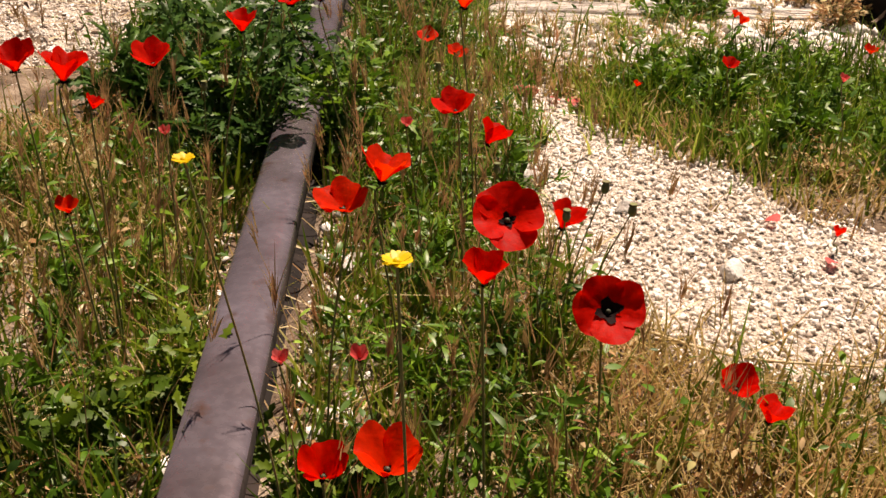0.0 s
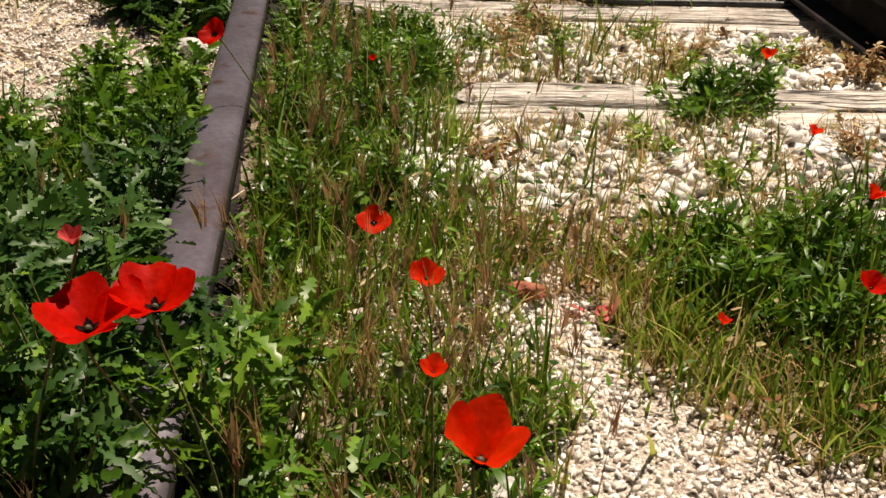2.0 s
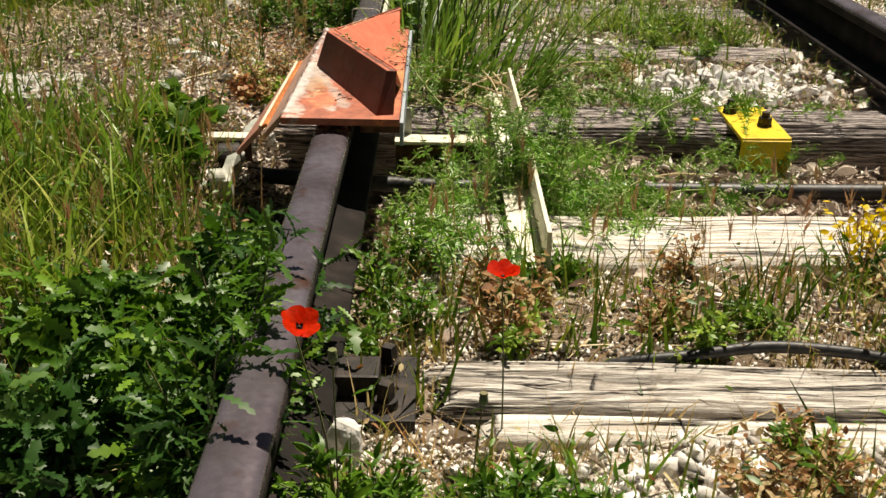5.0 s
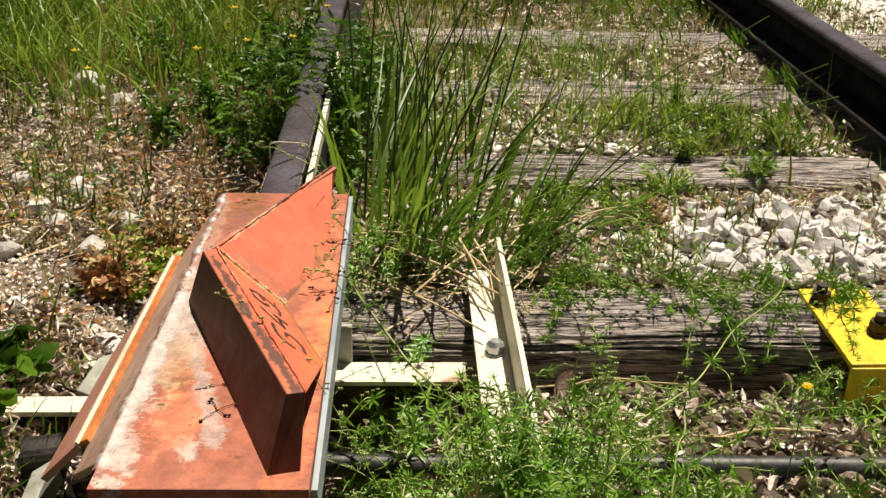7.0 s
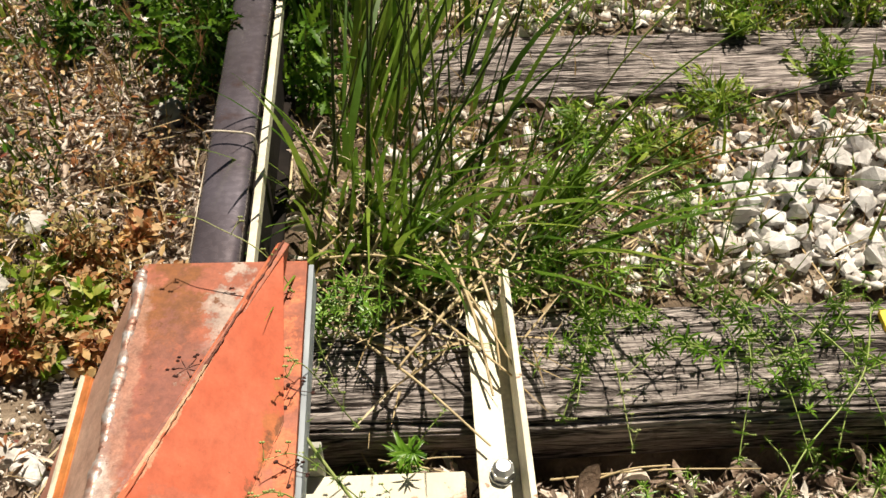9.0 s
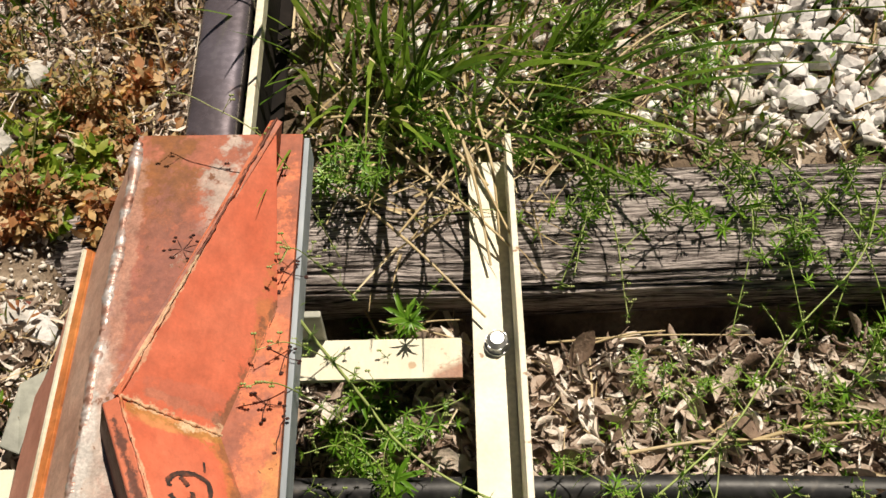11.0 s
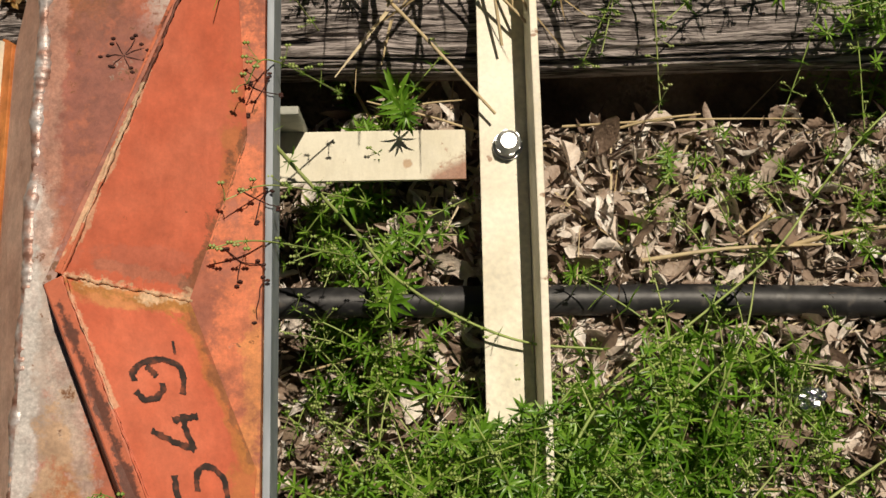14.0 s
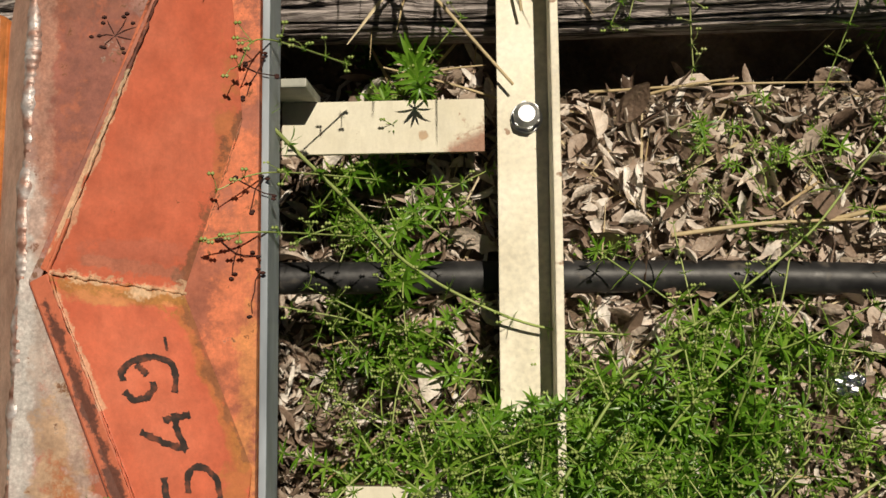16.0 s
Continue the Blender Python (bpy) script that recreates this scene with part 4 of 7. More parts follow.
# cream strip along the rail beyond the derailer, and the cord tied round the rail
strip = thing("rail_side_strip", 0.047, 5.0, 0.012, "cream painted steel strip standing along the rail", "steel strip")
bm = bmesh.new()
box(bm, -0.0065, -0.66, 0.0885, 0.0045, 0.45, 0.116, 0.0015)
part("strip_bar", bm, M_CREAM, strip)
bm = bmesh.new()
box(bm, -0.006, -0.66, 0.0, 0.004, 0.45, 0.088, 0.001)
# same rail rust, with shade darkened into its colour
part("strip_web", bm, M_RAIL_RUST_SHADED, strip, "rusty lower web, coloured near black like a shaded side")
cord = thing("cord", 0.0, 4.60, 0.158, "pale cord tied round the rail head", "cord")
v, f = tube(smooth_curve([(-0.0395, 0.012, -0.06), (-0.0395, 0.006, -0.012), (-0.034, 0.004, 0.0025), (0.0, 0.0, 0.0045), (0.033, -0.006, 0.003), (0.0385, -0.008, -0.012), (0.0375, -0.01, -0.035)], 5), 0.0018, 6)
raw("cord_loop", v, f, M_STRING, cord, smooth=True)
wire = thing("rail_wire", -0.04, 4.6, 0.11, "pale thin wire running along the rail", "wire")
v, f = tube(smooth_curve([(-0.038, 4.33, 0.118), (-0.0385, 4.5, 0.122), (-0.0395, 4.61, 0.112), (-0.05, 4.8, 0.06)], 6), 0.0016, 5)
raw("wire_strand", v - np.array(wire.location), f, M_STRING, wire, smooth=True)


# ---- stones ----
def stone_shapes(count, seed, flatness=0.75, pts=13):
    g = np.random.default_rng(seed)
    out = []
    for _ in range(count):
        p = g.normal(size=(pts, 3))
        p /= np.linalg.norm(p, axis=1)[:, None]
        p *= g.uniform(0.75, 1.1, (pts, 1)) * np.array([1.0, g.uniform(0.6, 0.95), flatness * g.uniform(0.7, 1.1)])
        bm = bmesh.new()
        for q in p:
            bm.verts.new(q)
        bmesh.ops.convex_hull(bm, input=bm.verts)
        bmesh.ops.triangulate(bm, faces=bm.faces)
        loose = [v for v in bm.verts if not v.link_faces]
        bmesh.ops.delete(bm, geom=loose, context="VERTS")
        bm.verts.index_update()
        out.append((np.array([v.co[:] for v in bm.verts]), np.array([[v.index for v in f.verts] for f in bm.faces])))
        bm.free()
    return out


SHAPES = stone_shapes(24, 3, 0.55, 8)


def turns(n, tilt=3.2):
    """Random turn matrices."""
    a, b, c = U(-tilt, tilt, n), U(-tilt, tilt, n), U(0, 6.28, n)
    ca, sa, cb, sb, cc, sc = np.cos(a), np.sin(a), np.cos(b), np.sin(b), np.cos(c), np.sin(c)
    m = np.empty((n, 3, 3))
    m[:, 0, 0], m[:, 0, 1], m[:, 0, 2] = cc * cb, cc * sb * sa - sc * ca, cc * sb * ca + sc * sa
    m[:, 1, 0], m[:, 1, 1], m[:, 1, 2] = sc * cb, sc * sb * sa + cc * ca, sc * sb * ca - cc * sa
    m[:, 2, 0], m[:, 2, 1], m[:, 2, 2] = -sb, cb * sa, cb * ca
    return m


def scatter_stones(name, xy, size, material, label, lift=0.25, tilt=0.7):
    """Many stones as one heap mesh."""
    z = ground_z(xy[:, 0], xy[:, 1]) + size * lift
    rot = turns(len(xy), tilt)
    pieces = []
    kind = RNG.integers(0, len(SHAPES), len(xy))
    for k, (sv, sf) in enumerate(SHAPES):
        w = np.where(kind == k)[0]
        if not len(w):
            continue
        v = np.einsum("nij,vj->nvi", rot[w], sv) * size[w, None, None] + np.stack([xy[w, 0], xy[w, 1], z[w]], 1)[:, None]
        f = sf[None] + (np.arange(len(w)) * len(sv))[:, None, None]
        pieces.append((v.reshape(-1, 3), f.reshape(-1, 3)))
    v, f = join(pieces)
    ob = raw(name, v, f, material)
    return tagged(ob, label, "gravel", kind="stuff")


def blob(x, y, cx, cy, rx, ry, soft=0.35):
    """1 inside an ellipse, fading to 0 outside it."""
    d = np.hypot((x - cx) / rx, (y - cy) / ry)
    return 1 - step(1 - soft, 1 + soft, d)


def draw(n, x0, x1, y0, y1, density):
    """Random places in a rectangle, kept by a density between 0 and 1."""
    p = np.stack([U(x0, x1, n), U(y0, y1, n)], 1)
    return p[U(0, 1, n) < density(p[:, 0], p[:, 1])]


def on_sleeper(x, y):
    k = np.zeros(np.shape(x), bool)
    for a, b, xa in ((2.05, 2.245, 0.42), (2.768, 2.965, 0.22), (3.36, 3.62, 0.15), (4.21, 4.45, -0.55), (4.94, 5.18, 0.3), (5.59, 5.85, 0.3), (6.29, 6.54, 0.2)):
        k |= (y > a) & (y < b) & (x > xa)
    return k


def off_rail(x):
    return (np.abs(x) > 0.046) & (np.abs(x - 1.505) > 0.046)


def gravel_right(x, y):
    """The bare gravel patch between the rails."""
    edge = 0.40 + 0.07 * np.sin(5 * y + 0.6) + 0.05 * np.sin(13 * y)
    far = 0.62 + 0.90 * np.exp(-np.clip(x - 0.44, -0.1, 3) / 0.31) + 0.05 * np.sin(19 * x) + 0.03 * np.sin(43 * x)
    near = 0.42 - 0.40 * np.clip(x - 0.476, 0, 0.8) + 0.03 * np.sin(17 * x) + 0.02 * np.sin(41 * x)
    return step(edge - 0.06, edge + 0.06, x) * (1 - step(far - 0.08, far + 0.08, y)) * step(near - 0.12, near + 0.12, y)


def gravel_any(x, y):
    d = 0.12 + 0.2 * (y < 3.2) + 0.6 * gravel_right(x, y)
    d = np.maximum(d, 0.95 * blob(x, y, -0.55, 2.2, 0.36, 0.75))
    d = np.maximum(d, 0.55 * blob(x, y, -0.26, 0.9, 0.09, 0.35))
    d = np.maximum(d, 0.3 * ((x > 0.06) & (x < 0.14) & (y < 2.9)))
    d = np.maximum(d, 0.5 * ((x > -0.13) & (x < -0.06) & (y < 1.2)))
    d = np.maximum(d, 0.6 * blob(x, y, 0.9, 1.85, 0.6, 0.3))
    d = np.maximum(d, 0.9 * blob(x, y, 0.38, 1.25, 0.16, 0.45))
    d = np.maximum(d, 0.8 * (y > 4.4) * (y < 5.9))
    return d * (~on_sleeper(x, y)) * off_rail(x)


xy = np.concatenate([draw(20000, -1.3, 2.1, -0.6, 7.0, gravel_any), draw(74000, 0.25, 1.9, -0.1, 1.6, gravel_right), draw(9000, 1.56, 2.6, 3.2, 8.5, lambda x, y: 1.0 * ~on_sleeper(x, y) + 0 * x), draw(9000, 0.5, 1.46, 4.42, 7.2, lambda x, y: 0.7 * ~on_sleeper(x, y) + 0 * x),
                     draw(20000, -1.15, -0.1, 1.4, 3.1, lambda x, y: blob(x, y, -0.58, 2.2, 0.42, 0.75)),
                     draw(4000, 0.12, 1.5, 2.96, 3.38, lambda x, y: 0.9 + 0 * x), draw(5000, 0.35, 1.5, 1.5, 2.8, lambda x, y: 0.8 * ~on_sleeper(x, y) + 0 * x),
                     draw(1300, 0.04, 0.12, -0.4, 2.9, lambda x, y: 1.0 * off_rail(x)), draw(2200, -0.15, -0.04, -0.4, 2.7, lambda x, y: 1.0 * off_rail(x)),
                     draw(5000, 1.05, 2.3, 4.3, 7.5, lambda x, y: 1.0 * off_rail(x) * ~on_sleeper(x, y)), draw(1800, -0.65, -0.17, 3.55, 4.4, lambda x, y: 0.9 + 0 * x), draw(13000, -0.95, -0.12, 4.0, 5.6, lambda x, y: 0.8 + 0 * x), draw(3500, 0.22, 0.52, 0.85, 1.7, lambda x, y: 0.9 + 0 * x), draw(2500, 0.10, 0.35, 2.55, 3.4, lambda x, y: 0.9 + 0 * x), draw(2600, 0.08, 0.46, 1.9, 2.4, lambda x, y: 0.9 * ~on_sleeper(x, y) + 0 * x), draw(2200, 0.12, 1.5, 2.66, 2.78, lambda x, y: 0.9 + 0 * x), draw(1800, 0.30, 1.5, 1.96, 2.06, lambda x, y: 0.9 + 0 * x)])
scatter_stones("gravel", xy, 0.0030 + 0.0070 * RNG.random(len(xy)) ** 2.2, M_GRAVEL, "pale crushed limestone gravel spread over the ground", 0.55, 1.1)


gx, gy = np.arange(-1.1, 1.9, 0.012), np.arange(-0.1, 3.0, 0.012)
XX, YY = np.meshgrid(gx, gy)
wob = 0.12 * np.sin(31 * XX + 3 * np.sin(19 * YY)) * np.sin(27 * YY + 2 * np.sin(23 * XX)) + 0.08 * RNG.normal(size=XX.shape)
bed = np.maximum(np.maximum(gravel_right(XX, YY), 0.40 * ((XX > 0.03) & (XX < 0.10) & (YY < 2.7))), 0.66 * blob(XX, YY, -0.60, 2.2, 0.45, 0.75)) + 1.4 * wob
bed = np.maximum(bed, 0.75 * ((XX > 0.36) & (XX < 1.4) & (YY > 1.62) & (YY < 2.75)) + wob) > 0.5
bed &= off_rail(XX) & ~on_sleeper(XX, YY)
idx = np.arange(XX.size).reshape(XX.shape)
ok = bed[:-1, :-1] & bed[:-1, 1:] & bed[1:, 1:] & bed[1:, :-1]
quads = np.stack([idx[:-1, :-1][ok], idx[:-1, 1:][ok], idx[1:, 1:][ok], idx[1:, :-1][ok]], -1)
used, inv = np.unique(quads, return_inverse=True)
V = np.stack([XX, YY, ground_z(XX, YY) + 0.0012 + 0.0026 * RNG.random(XX.shape)], -1).reshape(-1, 3)[used]
grit = raw("gravel_bed", V, inv.reshape(-1, 4), M_GRIT, smooth=True)
tagged(grit, "fine pale limestone grit under the gravel", "gravel", kind="stuff")


gx, gy = np.arange(1.56, 3.1, 0.02), np.arange(2.2, 9.4, 0.02)
XX, YY = np.meshgrid(gx, gy)
wob = np.sin(7 * XX + 3 * np.sin(5 * YY)) * np.sin(6 * YY + 2 * np.sin(4 * XX)) + 0.6 * np.sin(23 * XX + 2 * np.sin(17 * YY)) * np.sin(19 * YY) + 0.35 * RNG.normal(size=XX.shape)
keep = blob(XX, YY, 1.5, 5.8, 1.15, 3.1, 0.5) + 0.22 * wob > 0.45
idx = np.arange(XX.size).reshape(XX.shape)
ok = keep[:-1, :-1] & keep[:-1, 1:] & keep[1:, 1:] & keep[1:, :-1]
quads = np.stack([idx[:-1, :-1][ok], idx[:-1, 1:][ok], idx[1:, 1:][ok], idx[1:, :-1][ok]], -1)
used, inv = np.unique(quads, return_inverse=True)
V = np.stack([XX, YY, ground_z(XX, YY) + 0.004 + 0.006 * RNG.random(XX.shape)], -1).reshape(-1, 3)[used]
tagged(raw("gravel_shoulder", V, inv.reshape(-1, 4), M_BALLAST, smooth=True), "pale gravel shoulder beyond the rail", "gravel", kind="stuff")


def ballast_at(x, y):
    d = 0.95 * blob(x, y, 0.80, 1.84, 0.55, 0.22) + 0.95 * blob(x, y, 0.70, 2.52, 0.50, 0.24) + 0.9 * blob(x, y, 1.15, 2.4, 0.4, 0.4)
    d = np.maximum(d, blob(x, y, 0.98, 4.62, 0.30, 0.17) + 0.5 * blob(x, y, 1.0, 4.85, 0.4, 0.12))
    d = np.maximum(d, 0.6 * blob(x, y, 0.85, 5.38, 0.7, 0.25) + 0.4 * blob(x, y, 1.0, 6.1, 0.5, 0.3))
    d = np.maximum(d, 0.45 * blob(x, y, 0.65, 4.72, 0.6, 0.25))
    d = np.maximum(d, 0.4 * blob(x, y, 1.2, 1.95, 0.5, 0.25))
    return np.clip(d, 0, 1) * (~on_sleeper(x, y)) * off_rail(x)


xy = np.concatenate([draw(20000, 0.2, 1.6, 1.4, 6.5, ballast_at), draw(900, 1.58, 2.6, 3.2, 8.5, lambda x, y: 0.6 * ~on_sleeper(x, y) + 0 * x), draw(420, 0.06, 0.13, -0.3, 2.7, lambda x, y: 0.5 + 0 * x), draw(160, -0.14, -0.055, -0.3, 2.6, lambda x, y: 0.5 + 0 * x)])
scatter_stones("ballast", xy, 0.009 + 0.022 * RNG.random(len(xy)) ** 1.7, M_BALLAST, "pale angular limestone ballast stones between the sleepers", 0.35, 0.8)


# heap of larger stones against the grey timber
def stone_heap():
    t = thing("stone_heap", 1.03, 4.62, float(ground_z(1.03, 4.62)), "heap of pale angular limestone ballast stones against the timber", "stones")
    meshes = []
    for k, (sv, sf) in enumerate(stone_shapes(9, 77, 0.8, 15)):
        me = bpy.data.meshes.new("stone")
        me.from_pydata(sv.tolist(), [], sf.tolist())
        me.materials.append(M_ROCK_WHITE)
        meshes.append(me)
    g = np.random.default_rng(5)
    n = 0
    while n < 210:
        x, y = g.uniform(0.80, 1.44), g.uniform(4.46, 4.90)
        if g.random() > float(blob(np.array(x), np.array(y), 1.13, 4.65, 0.33, 0.20, 0.35)):
            continue
        s = 0.014 + 0.018 * g.random() ** 1.3
        z = float(ground_z(x, y)) + s * g.uniform(0.3, 0.8) + 0.02 * g.random() ** 2
        ob = new("stone", meshes[n % 9])
        ob.parent = t
        ob.matrix_local = Matrix.Translation(Vector((x, y, z)) - Vector(t.location)) @ pose(0, 0, 0, g.uniform(-40, 40), g.uniform(-40, 40), g.uniform(0, 360)) @ Matrix.Diagonal((s * g.uniform(0.9, 1.3), s, s * g.uniform(0.7, 1.0), 1))
        n += 1


stone_heap()


def rock(x, y, z, size, label, seed, squash=(1, 0.8, 0.7), rz=0.0, material=None):
    g = np.random.default_rng(seed)
    bm = bmesh.new()
    bmesh.ops.create_icosphere(bm, subdivisions=3, radius=1)
    cuts = [(Vector(g.normal(size=3)).normalized(), g.uniform(0.55, 0.85)) for _ in range(13)]
    for v in bm.verts:
        for nrm, d in cuts:
            k = v.co.dot(nrm)
            if k > d:
                v.co -= nrm * (k - d)
        v.co *= 1 + 0.03 * noise.noise(v.co * 3 + Vector((seed, 0, 0)))
    bmesh.ops.transform(bm, matrix=pose(0, 0, 0, 0, 0, rz) @ Matrix.Diagonal((size * squash[0], size * squash[1], size * squash[2], 1)), verts=bm.verts)
    ob = part("stone", bm, material or M_ROCK)
    ob.location = (x, y, z)
    return tagged(ob, label, "stone", "single stones on the ground")


def on_ground(x, y):
    return float(ground_z(x, y))


for i, (x, y, s, lab) in enumerate((
        (-0.145, 2.42, 0.052, "grey limestone rock beside the rail"), (0.545, 0.81, 0.022, "white square stone on the gravel"),
        (0.672, 0.604, 0.026, "white stone on the gravel"), (0.075, 0.80, 0.03, "white stone against the rail foot"),
        (0.085, 0.55, 0.03, "white stone against the rail foot"), (-0.45, 4.70, 0.038, "pale rock on the leaf litter"),
        (-0.46, 4.55, 0.036, "pale rock on the leaf litter"), (-0.52, 5.32, 0.05, "pale rock in the weeds"),
        (-0.62, 5.25, 0.04, "pale rock in the weeds"), (-0.236, 4.150, 0.036, "white rock beside the derailer"),
        (-0.283, 4.175, 0.036, "pale tan rock beside the derailer"), (-0.345, 4.585, 0.050, "white rock on the leaf litter"),
        (0.92, 5.24, 0.034, "pale stone beside the sleeper"), (1.2, 4.70, 0.05, "large pale stone near the rail"),
        (0.40, 0.93, 0.03, "grey stone at the gravel's edge"), (0.36, 0.99, 0.033, "grey stone at the gravel's edge"),
        (-0.52, 4.45, 0.034, "pale rock on the leaf litter"), (-0.62, 5.42, 0.075, "large white rock in the weeds"), (-0.50, 4.62, 0.05, "white rock on the leaf litter"), (-0.60, 4.78, 0.045, "white rock on the leaf litter"), (-0.36, 4.44, 0.045, "white rock on the leaf litter"), (-0.17, 4.93, 0.04, "grey rock beside the rail"), (-0.19, 2.38, 0.03, "pale stone beside the rail"))):
    rock(x, y, on_ground(x, y) + s * 0.35, s, lab, 20 + i, rz=37 * i)
for i, (x, y, sz) in enumerate(((-0.65, 5.46, 0.058), (-0.59, 5.36, 0.030), (-0.47, 4.76, 0.030), (-0.49, 4.66, 0.026), (-0.35, 4.58, 0.024), (-0.31, 4.55, 0.018), (-0.26, 4.17, 0.036), (-0.43, 4.22, 0.024), (-0.20, 5.94, 0.026), (0.93, 5.28, 0.026), (-0.55, 5.22, 0.022))):
    rock(x, y, on_ground(x, y) + sz * 0.45, sz, "white limestone lump lying on the leaf litter", 80 + i, (1.15, 0.85, 0.7), rz=53 * i, material=M_ROCK_WHITE)
rock(0.088, 2.68, 0.03, 0.036, "white stone against the rail fastening", 60, (0.9, 0.8, 1.0))
slab_ob = thing("concrete_slab", -0.95, 4.25, on_ground(-0.95, 4.25) - 0.03, "flat grey concrete slab half buried in grass", "slab")
bm = bmesh.new()
box(bm, -0.25, -0.12, 0, 0.25, 0.12, 0.07, 0.008)
part("slab_body", bm, M_CONCRETE, slab_ob)
stick = thing("stick", 0.6, 0.35, on_ground(0.6, 0.35), "thin dry stick lying on the gravel", "stick")
v, f = tube(smooth_curve([(0.40, 0.50, 0.035), (0.50, 0.42, 0.025), (0.62, 0.36, 0.022), (0.78, 0.33, 0.03)], 6), 0.003, 6, 0.5)
raw("stick_wood", v - np.array(stick.location), f, M_STRAW, stick)


# ---- leaves, blades and stems, many at a time ----
def blades(base, h, w, az, lean, bend, segs=3, face=None):
    """Grass blades: arrays of one strip each."""
    n = len(base)
    s = np.linspace(0, 1, segs + 1)
    out = np.stack([np.cos(az), np.sin(az)], 1)
    fa = az + np.pi / 2 + U(-0.9, 0.9, n) if face is None else face
    side = np.stack([np.cos(fa), np.sin(fa), np.zeros(n)], 1)
    reach = h[:, None] * (lean[:, None] * s + bend[:, None] * s ** 2)
    up = h[:, None] * (s - 0.35 * np.abs(bend)[:, None] * s ** 2.2)
    c = base[:, None] + np.concatenate([out[:, None] * reach[..., None], up[..., None]], -1)
    ww = (w[:, None] * np.clip((1 - s) ** 0.7, 0.06, 1))[..., None] * side[:, None]
    v = np.stack([c - ww, c + ww], 2)
    k = (segs + 1) * 2
    i = np.arange(segs) * 2
    q = np.stack([i, i + 1, i + 3, i + 2], 1)
    f = q[None] + (np.arange(n) * k)[:, None, None]
    return v.reshape(-1, 3), f.reshape(-1, 4)


def leaves(base, way, nrm, length, width, prof, fold=0.15, droop=0.2):
    """Leaves with a midrib; prof: half-width along the leaf."""
    prof = np.array(prof, float)
    n, m = len(base), len(prof)
    s = np.linspace(0, 1, m)
    way = way / np.linalg.norm(way, axis=1)[:, None]
    side = np.cross(way, nrm)
    side /= np.linalg.norm(side, axis=1)[:, None] + 1e-9
    nn = np.cross(side, way)
    dr = droop * np.ones(n) if np.isscalar(droop) else droop
    fo = fold * np.ones(n) if np.isscalar(fold) else fold
    c = base[:, None] + way[:, None] * (length[:, None] * s)[..., None] - nn[:, None] * (dr[:, None] * length[:, None] * s ** 2)[..., None]
    hw = (width[:, None] * prof)[..., None]
    lift = nn[:, None] * (fo[:, None, None] * hw)
    v = np.stack([c - side[:, None] * hw + lift, c, c + side[:, None] * hw + lift], 2)
    k = m * 3
    i = (np.arange(m - 1) * 3)[:, None] + np.array([0, 1])[None]
    i = i.ravel()
    q = np.stack([i, i + 1, i + 4, i + 3], 1)
    f = q[None] + (np.arange(n) * k)[:, None, None]
    return v.reshape(-1, 3), f.reshape(-1, 4)


def unit(n, zlo=-1.0, zhi=1.0):
    z, a = U(zlo, zhi, n), U(0, 6.283, n)
    r = np.sqrt(1 - z * z)
    return np.stack([r * np.cos(a), r * np.sin(a), z], 1)


def at_ground(p, dz=0.0):
    return np.concatenate([p, (ground_z(p[:, 0], p[:, 1]) + dz)[:, None]], 1)


def stuff(name, arrays, material, label, category):
    v, f = join(arrays)
    return tagged(raw(name, v, f, material), label, category, kind="stuff")


OVAL = [0.15, 0.95, 0.85, 0.05]
LANCE = [0.3, 0.9, 1.0, 0.6, 0.04]
LOBED = [0.08, 0.55, 0.22, 0.85, 0.30, 1.0, 0.36, 0.95, 0.40, 0.62, 0.03]
CUT = [0.10, 0.95, 0.30, 0.85, 0.03]


# ---- where things grow ----
def clear(x, y):
    """Nothing grows through rails, the derailer or the timbers."""
    dev = (x > -0.19) & (x < 0.145) & (y > 3.5) & (y < 4.36)
    return off_rail(x) * (~dev) * (1 - 0.93 * on_sleeper(x, y))


def mid_strip(x, y):
    """The grassy strip between the left rail and the gravel."""
    edge = 0.40 + 0.07 * np.sin(5 * y + 0.6) + 0.05 * np.sin(13 * y)
    return ((x > 0.06) * (1 - step(edge - 0.05, edge + 0.1, x)) * (y < 2.0)).astype(float)


